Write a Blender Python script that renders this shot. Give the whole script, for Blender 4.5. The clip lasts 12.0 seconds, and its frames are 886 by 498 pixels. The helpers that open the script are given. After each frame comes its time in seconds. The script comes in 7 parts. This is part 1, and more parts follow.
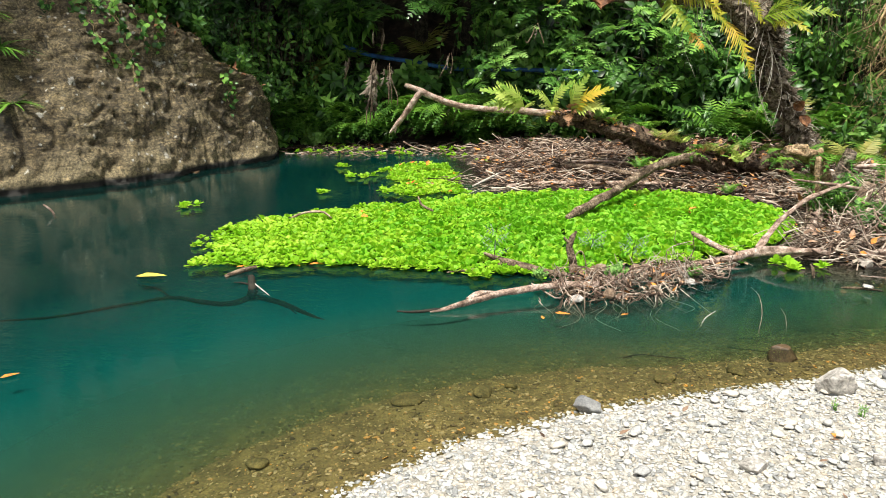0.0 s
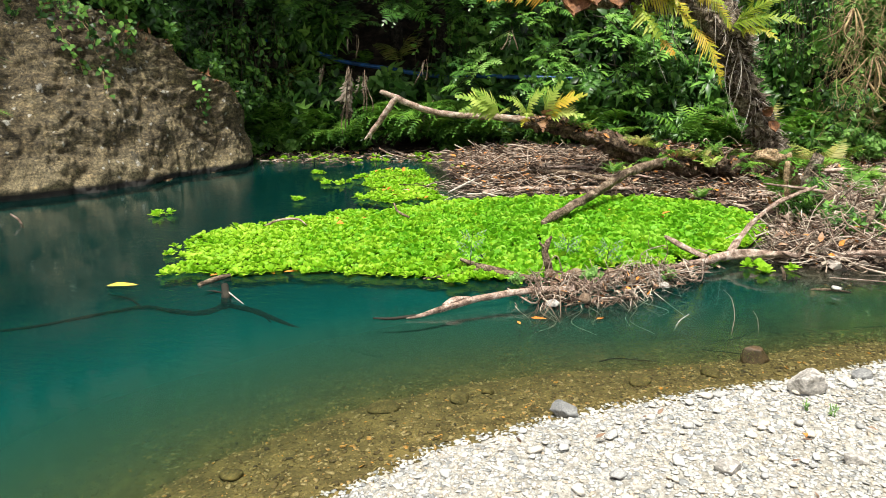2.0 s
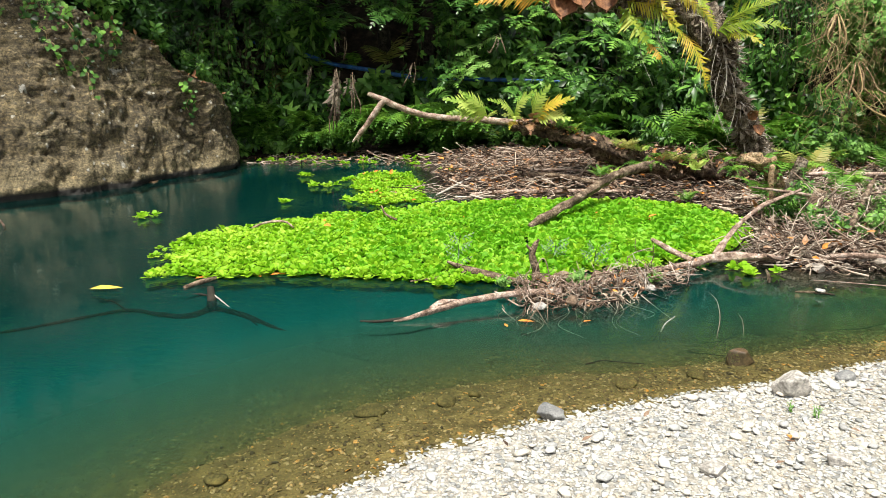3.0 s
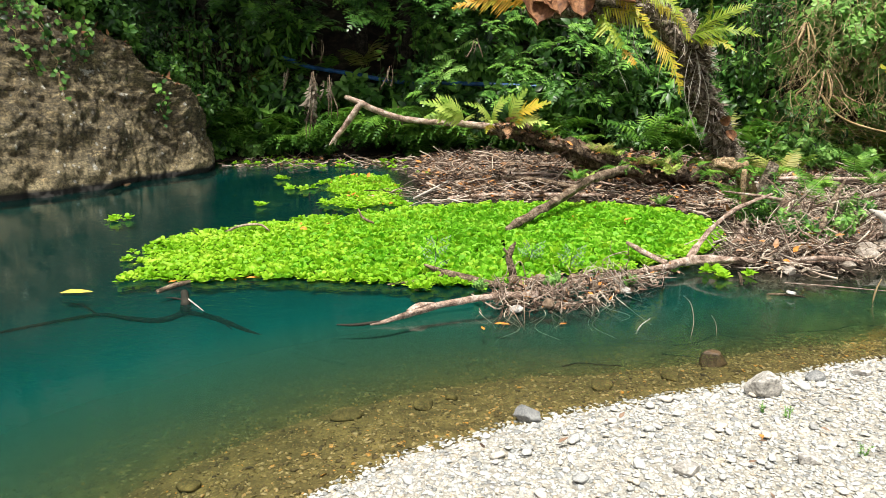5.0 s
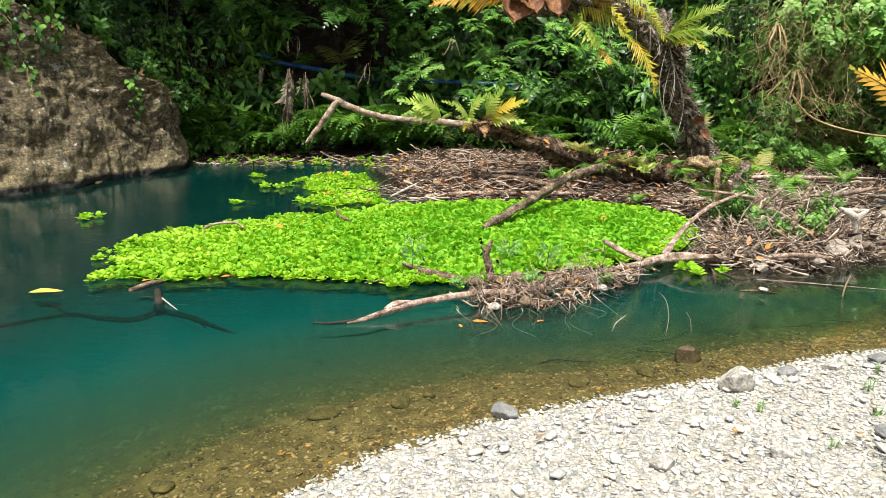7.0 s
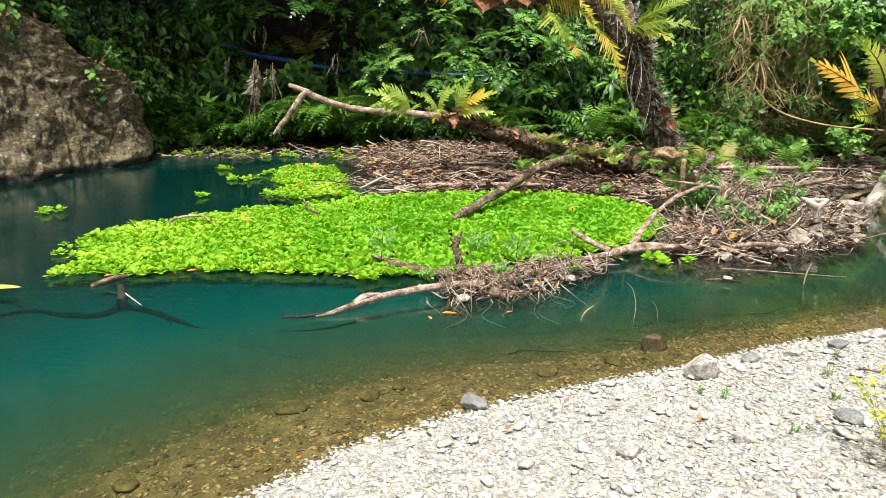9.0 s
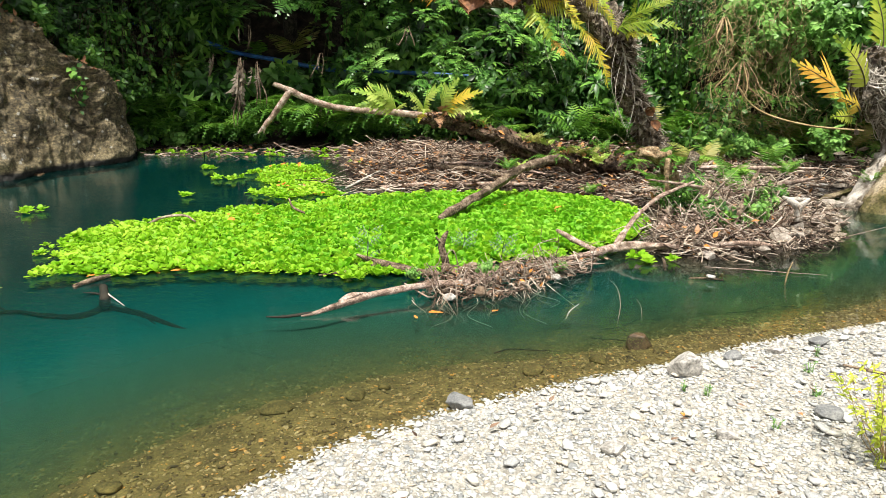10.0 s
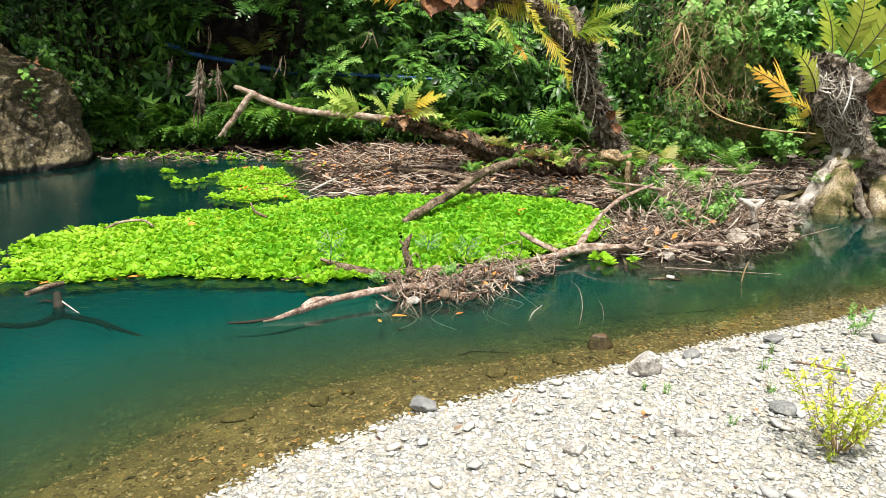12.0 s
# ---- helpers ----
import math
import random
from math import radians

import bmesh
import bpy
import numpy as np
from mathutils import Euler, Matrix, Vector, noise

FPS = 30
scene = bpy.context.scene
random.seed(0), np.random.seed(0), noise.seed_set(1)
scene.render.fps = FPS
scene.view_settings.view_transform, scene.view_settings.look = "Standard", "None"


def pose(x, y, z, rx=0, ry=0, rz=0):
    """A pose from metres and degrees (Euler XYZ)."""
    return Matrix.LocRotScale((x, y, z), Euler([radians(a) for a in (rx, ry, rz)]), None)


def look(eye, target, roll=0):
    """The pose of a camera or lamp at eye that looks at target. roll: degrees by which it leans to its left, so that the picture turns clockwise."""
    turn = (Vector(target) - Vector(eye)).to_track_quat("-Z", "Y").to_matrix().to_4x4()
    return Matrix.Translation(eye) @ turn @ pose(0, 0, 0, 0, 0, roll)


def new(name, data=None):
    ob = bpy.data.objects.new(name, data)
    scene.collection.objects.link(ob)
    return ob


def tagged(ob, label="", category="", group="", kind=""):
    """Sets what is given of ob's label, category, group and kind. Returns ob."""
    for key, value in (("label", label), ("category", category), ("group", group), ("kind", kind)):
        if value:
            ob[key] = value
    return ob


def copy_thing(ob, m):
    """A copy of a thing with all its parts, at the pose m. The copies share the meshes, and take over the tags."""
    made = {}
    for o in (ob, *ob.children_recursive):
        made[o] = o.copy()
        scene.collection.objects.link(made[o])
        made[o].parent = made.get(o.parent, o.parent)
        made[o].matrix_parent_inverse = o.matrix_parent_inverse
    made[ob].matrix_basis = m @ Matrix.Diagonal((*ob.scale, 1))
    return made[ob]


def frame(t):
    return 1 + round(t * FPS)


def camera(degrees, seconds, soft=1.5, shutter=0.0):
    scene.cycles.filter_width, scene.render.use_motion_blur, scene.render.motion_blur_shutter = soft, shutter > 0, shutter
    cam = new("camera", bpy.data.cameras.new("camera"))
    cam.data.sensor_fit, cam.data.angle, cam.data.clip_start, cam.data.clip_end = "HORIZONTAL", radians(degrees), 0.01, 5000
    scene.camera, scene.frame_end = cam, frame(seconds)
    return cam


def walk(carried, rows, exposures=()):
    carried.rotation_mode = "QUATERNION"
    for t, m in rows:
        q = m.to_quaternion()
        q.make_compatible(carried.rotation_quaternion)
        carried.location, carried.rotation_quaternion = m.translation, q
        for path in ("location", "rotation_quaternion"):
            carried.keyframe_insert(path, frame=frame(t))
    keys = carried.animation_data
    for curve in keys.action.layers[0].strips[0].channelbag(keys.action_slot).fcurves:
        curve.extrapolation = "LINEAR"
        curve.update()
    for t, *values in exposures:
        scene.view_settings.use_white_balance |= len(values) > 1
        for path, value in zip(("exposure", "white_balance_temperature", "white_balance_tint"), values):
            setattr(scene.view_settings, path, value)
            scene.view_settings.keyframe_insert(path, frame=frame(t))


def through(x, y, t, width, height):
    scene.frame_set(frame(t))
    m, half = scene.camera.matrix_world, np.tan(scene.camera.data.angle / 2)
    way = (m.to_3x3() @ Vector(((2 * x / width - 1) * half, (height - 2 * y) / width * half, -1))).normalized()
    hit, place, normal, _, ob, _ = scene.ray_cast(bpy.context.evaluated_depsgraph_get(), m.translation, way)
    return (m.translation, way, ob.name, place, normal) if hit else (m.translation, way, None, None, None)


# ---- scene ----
cam = camera(67.4, 12.0, 0.75)
PATH = [
    (0, (-0.025, -0.021, 1.613), (-0.343, 1.877, 1.07), -0.8),
    (0.5, (-0.019, -0.014, 1.614), (-0.317, 1.89, 1.079), -0.8),
    (1, (-0.016, -0.01, 1.61), (-0.297, 1.898, 1.081), -0.9),
    (1.5, (-0.016, -0.009, 1.61), (-0.283, 1.902, 1.083), -0.9),
    (2, (-0.016, -0.011, 1.607), (-0.267, 1.902, 1.082), -0.8),
    (2.5, (-0.012, -0.008, 1.606), (-0.248, 1.908, 1.083), -0.7),
    (3, (-0.01, -0.006, 1.607), (-0.226, 1.913, 1.089), -0.5),
    (5, (-0.006, -0.004, 1.601), (-0.155, 1.924, 1.094), 0.0),
    (5.5, (-0.005, -0.004, 1.598), (-0.136, 1.926, 1.091), 0.1),
    (6, (-0.003, -0.001, 1.597), (-0.119, 1.93, 1.088), 0.2),
    (6.5, (-0.002, 0.004, 1.595), (-0.103, 1.935, 1.084), 0.3),
    (7, (-0.004, 0.003, 1.592), (-0.086, 1.935, 1.081), 0.4),
    (9, (0.012, 0.015, 1.589), (0.016, 1.942, 1.055), 0.6),
    (9.5, (0.013, 0.011, 1.587), (0.037, 1.938, 1.054), 0.7),
    (10, (0.017, 0.011, 1.589), (0.062, 1.938, 1.054), 0.8),
    (10.5, (0.022, 0.013, 1.587), (0.096, 1.939, 1.054), 0.9),
    (11, (0.026, 0.012, 1.588), (0.127, 1.938, 1.06), 1.0),
    (11.5, (0.031, 0.012, 1.588), (0.158, 1.938, 1.065), 1.0),
    (12, (0.034, 0.01, 1.589), (0.181, 1.934, 1.065), 1.1),
]
walk(cam, [(t, look(eye, target, roll)) for t, eye, target, roll in PATH], [(0.0, 0.95), (12.0, 1.0)])

# world: bright hazy daylight, one soft sun high over the pool
world = bpy.data.worlds.new("world")
scene.world = world
world.use_nodes = True
wt = world.node_tree
sky = wt.nodes.new("ShaderNodeTexSky")
sky.sky_type = "NISHITA"
sky.sun_disc = False
sky.sun_elevation, sky.sun_rotation = radians(71), radians(192)
sky.dust_density, sky.ozone_density = 4.0, 1.0
soft_sky = wt.nodes.new("ShaderNodeHueSaturation")
soft_sky.inputs["Saturation"].default_value = 0.2
wt.links.new(sky.outputs[0], soft_sky.inputs["Color"])
wt.links.new(soft_sky.outputs[0], wt.nodes["Background"].inputs[0])
wt.nodes["Background"].inputs[1].default_value = 0.080
sun = new("sun", bpy.data.lights.new("sun", "SUN"))
sun.data.energy, sun.data.angle, sun.data.color = 3.7, radians(7), (1.0, 0.962, 0.865)
sun.matrix_world = look((0, 0, 0), (0.07, 0.32, -0.945))


# ---- mesh tools ----
class Mesh:
    """Gathers vertices and faces, then becomes one mesh."""

    def __init__(self):
        self.v, self.f, self.n = [], [], 0

    def add(self, verts, faces):
        self.v.append(np.asarray(verts, float).reshape(-1, 3))
        n = self.n
        self.f += [tuple(i + n for i in f) for f in faces]
        self.n += len(self.v[-1])
        return self

    def many(self, template, mats, places):
        """The template once for each 3 x 3 matrix and place."""
        tv, tf = template
        mats, places = np.asarray(mats), np.asarray(places)
        if not len(mats):
            return self
        out = np.einsum("nij,vj->nvi", mats, tv) + places[:, None, :]
        self.v.append(out.reshape(-1, 3))
        for k in range(len(mats)):
            n = self.n + k * len(tv)
            self.f += [tuple(i + n for i in f) for f in tf]
        self.n += len(mats) * len(tv)
        return self

    def mesh(self, name, material, smooth=True):
        me = bpy.data.meshes.new(name)
        me.from_pydata(np.concatenate(self.v).tolist(), [], self.f)
        if isinstance(material, (list, tuple)):
            for m in material:
                me.materials.append(m)
        else:
            me.materials.append(material)
        me.polygons.foreach_set("use_smooth", [smooth] * len(me.polygons))
        me.update()
        return me


def part(name, mesh, material, parent=None, label="", smooth=True):
    """A gathered mesh (or ready mesh data) as one object, under a thing if one is given."""
    ob = new(name, mesh.mesh(name, material, smooth) if isinstance(mesh, Mesh) else mesh)
    if parent:
        ob.parent = parent
    return tagged(ob, label)


def thing(name, at, label, category, group=""):
    ob = new(name)
    ob.location = at
    ob.empty_display_size = 0.1
    return tagged(ob, label, category, group)


def unit(v):
    v = np.asarray(v, float)
    return v / (np.linalg.norm(v, axis=-1, keepdims=True) + 1e-9)


def aim(ways, ups):
    """3 x 3 matrices whose y axis points along each way, with z near each up."""
    y = unit(ways)
    x = unit(np.cross(y, ups))
    return np.stack([x, y, np.cross(x, y)], -1)


def smooth_line(points, steps):
    """Catmull-Rom through the points, columns beyond xyz included."""
    p = np.asarray(points, float)
    p = np.vstack([2 * p[0] - p[1], p, 2 * p[-1] - p[-2]])
    out = []
    for i in range(1, len(p) - 2):
        for t in np.linspace(0, 1, steps, endpoint=False):
            a, b, c, d = p[i - 1 : i + 3]
            out.append(0.5 * (2 * b + (c - a) * t + (2 * a - 5 * b + 4 * c - d) * t**2 + (3 * b - a - 3 * c + d) * t**3))
    return np.array(out + [p[-2]])


def tube(m, points, sides=8, steps=4, rough=0.0, grain=6.0, seed=0, jag=0.0):
    """A tapering limb through rows of x, y, z, radius, closed at both ends. rough: knobbly relief as a share of the radius;
    jag: how far the ends are broken off unevenly."""
    line = smooth_line(points, steps)
    c, r = line[:, :3], np.maximum(line[:, 3], 0.0008)
    way = unit(np.gradient(c, axis=0))
    side = np.cross(way[0], (0.31, 0.17, 0.93))
    rings, rng = [], np.random.RandomState(seed)
    for k in range(len(c)):
        side = unit(side - way[k] * (side @ way[k]))
        other = np.cross(way[k], side)
        a = np.linspace(0, 2 * math.pi, sides, endpoint=False)
        ring = np.cos(a)[:, None] * side + np.sin(a)[:, None] * other
        if rough:
            s = [1 + rough * (noise.noise(Vector(c[k] * grain + q * 1.3) + Vector((seed * 7.1, 0, 0))) + 0.6 * noise.noise(Vector(c[k] * grain * 0.6 + q * 3.1)) + 0.45 * noise.noise(Vector(c[k] * grain * 3.3 + q * 4.0))) for q in ring]
        else:
            s = np.ones(sides)
        ring = c[k] + ring * (r[k] * np.array(s))[:, None]
        if jag and k in (0, len(c) - 1):
            ring = ring + way[k] * (rng.rand(sides, 1) - 0.5) * jag * r[k]
        rings.append(ring)
    n = len(rings)
    verts = np.vstack(rings + [c[:1] - way[:1] * r[0] * 0.2, c[-1:] + way[-1:] * r[-1] * 0.4])
    faces = [(k * sides + i, k * sides + (i + 1) % sides, (k + 1) * sides + (i + 1) % sides, (k + 1) * sides + i) for k in range(n - 1) for i in range(sides)]
    faces += [((i + 1) % sides, i, n * sides) for i in range(sides)]
    faces += [((n - 1) * sides + i, (n - 1) * sides + (i + 1) % sides, n * sides + 1) for i in range(sides)]
    return m.add(verts, faces)


def bent(p0, p1, r0, r1, bow, rng, knots=3):
    """Rows for tube() from p0 to p1 with uneven bends."""
    p0, p1 = np.array(p0, float), np.array(p1, float)
    t = np.linspace(0, 1, knots + 2)[:, None]
    rows = p0 + (p1 - p0) * t
    rows[1:-1] += rng.normal(0, bow, (knots, 3)) * np.linalg.norm(p1 - p0)
    return np.hstack([rows, r0 + (r1 - r0) * t])


def blade(length=1.0, width=0.5, droop=0.25, fold=0.08, rows=4, shape=0.55):
    """A pointed leaf along +y with a folded midrib: vertices and faces."""
    v, f = [(0, 0, 0)], []
    for k in range(1, rows):
        t = k / rows
        w = 0.5 * width * math.sin(math.pi * t**shape) ** 0.8
        z = -droop * t * t
        v += [(-w, t * length, z + fold * w * 2), (0, t * length, z), (w, t * length, z + fold * w * 2)]
    v.append((0, length, -droop))
    f += [(0, 2, 1), (0, 3, 2)]
    for k in range(rows - 2):
        a = 1 + 3 * k
        f += [(a, a + 1, a + 4, a + 3), (a + 1, a + 2, a + 5, a + 4)]
    a = 1 + 3 * (rows - 2)
    f += [(a, a + 1, a + 3), (a + 1, a + 2, a + 3)]
    return np.array(v), f


def pinnate(pairs=14, arch=0.5, width=0.22, droop=0.12, seed=0, lobe=0.36, ragged=0.06, forward=0.35):
    """A fern frond one metre long along +y, of paired leaflets on a thin rib, arching over. lobe: how much of its place each leaflet fills."""
    rng = np.random.RandomState(seed)
    v, f = [], []

    def at(t):
        return np.array((0.03 * math.sin(3 * t + seed), t * (1 - 0.12 * arch * t), arch * (0.55 * t - 0.85 * t * t)))

    for k in range(pairs):
        t = 0.12 + 0.88 * (k + 0.5) / pairs
        w = width * math.sin(math.pi * (0.12 + 0.86 * t) ** 0.75) + 0.015
        for s in (-1, 1):
            h = 0.5 * lobe * 0.88 / pairs
            b0, b1, n = at(t - h), at(t + h), len(v)
            reach = w * (1 + rng.normal(0, ragged))
            tip = at(t) + np.array((s * reach, forward * reach, -droop * reach * 3 + rng.normal(0, 0.02)))
            m0, m1 = b0 * 0.35 + tip * 0.65, b1 * 0.4 + tip * 0.6
            m0[1] -= 0.5 * h
            m1[1] += 0.7 * h
            m0[2] += 0.012
            m1[2] += 0.012
            v += [b0, m0, tip, m1, b1]
            f.append((n, n + 1, n + 2, n + 3, n + 4) if s > 0 else (n, n + 4, n + 3, n + 2, n + 1))
    for k in range(6):
        n = len(v)
        a, b, r = at(k / 6), at((k + 1) / 6), 0.006
        v += [a - (r, 0, 0), a + (r, 0, 0), b + (r, 0, 0), b - (r, 0, 0)]
        f.append((n, n + 1, n + 2, n + 3))
    return np.array(v), f


def distance(px, py, poly, closed=True):
    """Distance of points from a polygon's edge, positive inside."""
    poly = np.array(poly, float)
    best, inside = np.full(px.shape, 1e9), np.zeros(px.shape, bool)
    ends = np.roll(poly, -1, 0)
    for (ax, ay), (bx, by) in zip(poly, ends):
        dx, dy = bx - ax, by - ay
        t = np.clip(((px - ax) * dx + (py - ay) * dy) / (dx * dx + dy * dy + 1e-12), 0, 1)
        best = np.minimum(best, np.hypot(px - ax - t * dx, py - ay - t * dy))
        if ay != by:
            inside ^= ((ay > py) != (by > py)) & (px < (bx - ax) * (py - ay) / (by - ay) + ax)
    return np.where(inside, best, -best)


def waves(x, y, seed, size):
    """Smooth uneven relief of about one unit, built of crossing sines."""
    rng, out = np.random.RandomState(seed), 0
    for k in range(7):
        a, q = rng.rand() * 6.28, size / (0.6 + 1.3 * rng.rand())
        out = out + np.sin((x * math.cos(a) + y * math.sin(a)) * 6.28 / q + rng.rand() * 6.28)
    return out / 4.0


# ---- materials ----
def nodes(name):
    m = bpy.data.materials.new(name)
    m.use_nodes = True
    t = m.node_tree
    return m, t, t.nodes["Principled BSDF"], t.nodes["Material Output"]


def node(t, kind, **inputs):
    n = t.nodes.new(kind)
    for key, value in inputs.items():
        n.inputs[key.replace("_", " ")].default_value = value
    return n


def ramp(t, source, stops):
    r = t.nodes.new("ShaderNodeValToRGB")
    e = r.color_ramp.elements
    while len(e) < len(stops):
        e.new(0.5)
    for q, (p, c) in zip(e, stops):
        q.position, q.color = p, (*c, 1) if len(c) == 3 else c
    t.links.new(source, r.inputs[0])
    return r.outputs[0]


def mixed(t, kind, factor, a, b):
    m = t.nodes.new("ShaderNodeMix")
    m.data_type, m.blend_type = "RGBA", kind
    for socket, value in ((m.inputs[0], factor), (m.inputs[6], a), (m.inputs[7], b)):
        if isinstance(value, bpy.types.NodeSocket):
            t.links.new(value, socket)
        else:
            socket.default_value = value if not isinstance(value, tuple) or len(value) == 4 else (*value, 1)
    return m.outputs[2]


def grainy(name, stops, scale=5.0, fine=60.0, rough=0.85, bump=0.4, depth=0.01, island=0.0, stretch=None, mottle=0.35, each=0.0):
    """An uneven natural surface: colours spread by a coarse noise, darkened and lightened by a fine one, with relief of that depth."""
    m, t, b, out = nodes(name)
    co = t.nodes.new("ShaderNodeTexCoord").outputs["Object"]
    if stretch:
        mp = node(t, "ShaderNodeMapping")
        mp.inputs["Scale"].default_value = stretch
        t.links.new(co, mp.inputs[0])
        co = mp.outputs[0]
    n1 = node(t, "ShaderNodeTexNoise", Scale=scale, Detail=6.0, Roughness=0.62)
    n2 = node(t, "ShaderNodeTexNoise", Scale=fine, Detail=5.0, Roughness=0.7)
    for n in (n1, n2):
        t.links.new(co, n.inputs["Vector"])
    value = n1.outputs[0]
    if island or each:
        r = t.nodes.new("ShaderNodeNewGeometry").outputs["Random Per Island"] if island else t.nodes.new("ShaderNodeObjectInfo").outputs["Random"]
        k = t.nodes.new("ShaderNodeMath")
        k.operation = "MULTIPLY_ADD"
        k.inputs[1].default_value = island or each
        t.links.new(r, k.inputs[0])
        k2 = t.nodes.new("ShaderNodeMath")
        k2.operation = "SUBTRACT"
        k2.inputs[1].default_value = 0.5 * (island or each)
        t.links.new(value, k.inputs[2])
        t.links.new(k.outputs[0], k2.inputs[0])
        value = k2.outputs[0]
    color = ramp(t, value, stops)
    fine_c = ramp(t, n2.outputs[0], [(0.38, (0.3, 0.3, 0.3)), (0.5, (0.85, 0.85, 0.85)), (0.62, (1.35, 1.32, 1.28))])
    t.links.new(mixed(t, "MULTIPLY", mottle * 1.6 if mottle < 0.6 else 1.0, color, fine_c), b.inputs["Base Color"])
    b.inputs["Roughness"].default_value = rough
    b.inputs["Specular IOR Level"].default_value = 0.3
    bp = node(t, "ShaderNodeBump", Strength=bump, Distance=depth)
    t.links.new(n2.outputs[0], bp.inputs["Height"])
    t.links.new(bp.outputs[0], b.inputs["Normal"])
    return m


def leafy(name, dark, mid, light, rough=0.42, through=0.25, spread=1.0):
    """Leaves: each one its own tone, in darker and brighter clumps, glossy, letting some light through."""
    m, t, b, out = nodes(name)
    r = t.nodes.new("ShaderNodeNewGeometry").outputs["Random Per Island"]
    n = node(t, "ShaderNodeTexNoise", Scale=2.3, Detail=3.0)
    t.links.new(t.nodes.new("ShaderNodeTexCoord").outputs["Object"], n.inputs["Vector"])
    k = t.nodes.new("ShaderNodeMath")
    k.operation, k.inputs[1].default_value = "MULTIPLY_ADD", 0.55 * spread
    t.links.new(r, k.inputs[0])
    # clump tone; in the shrub leaves it paints shaded gaps and lit tips
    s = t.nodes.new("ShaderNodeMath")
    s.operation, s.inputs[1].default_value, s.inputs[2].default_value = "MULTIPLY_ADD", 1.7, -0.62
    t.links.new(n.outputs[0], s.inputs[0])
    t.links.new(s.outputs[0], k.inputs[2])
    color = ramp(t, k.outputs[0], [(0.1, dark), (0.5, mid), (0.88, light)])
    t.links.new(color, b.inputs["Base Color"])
    b.inputs["Roughness"].default_value = rough
    b.inputs["Specular IOR Level"].default_value = 0.3
    tr = node(t, "ShaderNodeBsdfTranslucent")
    t.links.new(color, tr.inputs[0])
    mx = t.nodes.new("ShaderNodeMixShader")
    mx.inputs[0].default_value = through
    t.links.new(b.outputs[0], mx.inputs[1])
    t.links.new(tr.outputs[0], mx.inputs[2])
    t.links.new(mx.outputs[0], out.inputs[0])
    return m


M_GRIT = grainy("gravel_grit", [(0.4, (0.28, 0.262, 0.225)), (0.6, (0.50, 0.48, 0.43))], 30, 220, 0.95, 0.6, 0.01)
M_BED = grainy("river_bed_silt", [(0.36, (0.085, 0.066, 0.022)), (0.5, (0.130, 0.102, 0.034)), (0.64, (0.190, 0.145, 0.048))], 9, 70, 0.9, 0.5, 0.01)
# soil darkened further to stand for the shade between the shrubs
M_SOIL = grainy("forest_soil", [(0.35, (0.010, 0.008, 0.006)), (0.5, (0.032, 0.023, 0.016)), (0.66, (0.085, 0.062, 0.044))], 5, 60, 0.95, 0.7, 0.03)
M_PEBBLE = grainy("river_pebble", [(0.06, (0.22, 0.225, 0.22)), (0.28, (0.37, 0.375, 0.365)), (0.50, (0.54, 0.54, 0.515)), (0.74, (0.56, 0.55, 0.50)), (0.97, (0.45, 0.385, 0.30))], 18, 160, 0.8, 0.25, 0.003, island=0.95, mottle=0.2)
M_PEBBLE_ONE = grainy("river_pebble_single", [(0.10, (0.25, 0.25, 0.245)), (0.30, (0.42, 0.42, 0.405)), (0.55, (0.55, 0.55, 0.525)), (0.78, (0.55, 0.53, 0.475)), (0.97, (0.44, 0.36, 0.27))], 18, 160, 0.8, 0.25, 0.003, each=0.75, mottle=0.2)
M_BEDSTONE = grainy("submerged_stone", [(0.05, (0.05, 0.038, 0.018)), (0.30, (0.13, 0.095, 0.035)), (0.58, (0.23, 0.175, 0.06)), (0.80, (0.36, 0.29, 0.14)), (0.97, (0.50, 0.24, 0.04))], 16, 120, 0.7, 0.3, 0.004, island=0.8)
M_BOULDER = grainy("white_boulder", [(0.36, (0.22, 0.20, 0.18)), (0.5, (0.44, 0.42, 0.385)), (0.64, (0.60, 0.565, 0.525))], 14, 70, 0.85, 0.6, 0.01)
M_GREYSTONE = grainy("grey_stone", [(0.3, (0.13, 0.135, 0.14)), (0.7, (0.27, 0.27, 0.26))], 12, 110, 0.7, 0.4, 0.006)
M_BARK = grainy("dark_fibrous_bark", [(0.37, (0.045, 0.034, 0.024)), (0.5, (0.20, 0.155, 0.11)), (0.62, (0.40, 0.34, 0.265))], 12, 45, 0.95, 1.0, 0.06, mottle=0.7)
M_LOG = grainy("weathered_log", [(0.34, (0.06, 0.04, 0.026)), (0.5, (0.19, 0.135, 0.09)), (0.66, (0.38, 0.30, 0.22))], 12, 60, 0.9, 0.9, 0.02, mottle=0.6, stretch=(1, 1, 1))
M_PALE = grainy("bleached_driftwood", [(0.34, (0.13, 0.085, 0.06)), (0.5, (0.36, 0.255, 0.20)), (0.66, (0.60, 0.50, 0.43))], 14, 80, 0.88, 0.8, 0.012, mottle=0.5)
M_STICKS = grainy("driftwood_twigs", [(0.12, (0.04, 0.026, 0.018)), (0.42, (0.17, 0.115, 0.085)), (0.62, (0.34, 0.25, 0.19)), (0.88, (0.60, 0.50, 0.41))], 5, 70, 0.92, 0.5, 0.006, island=1.15)
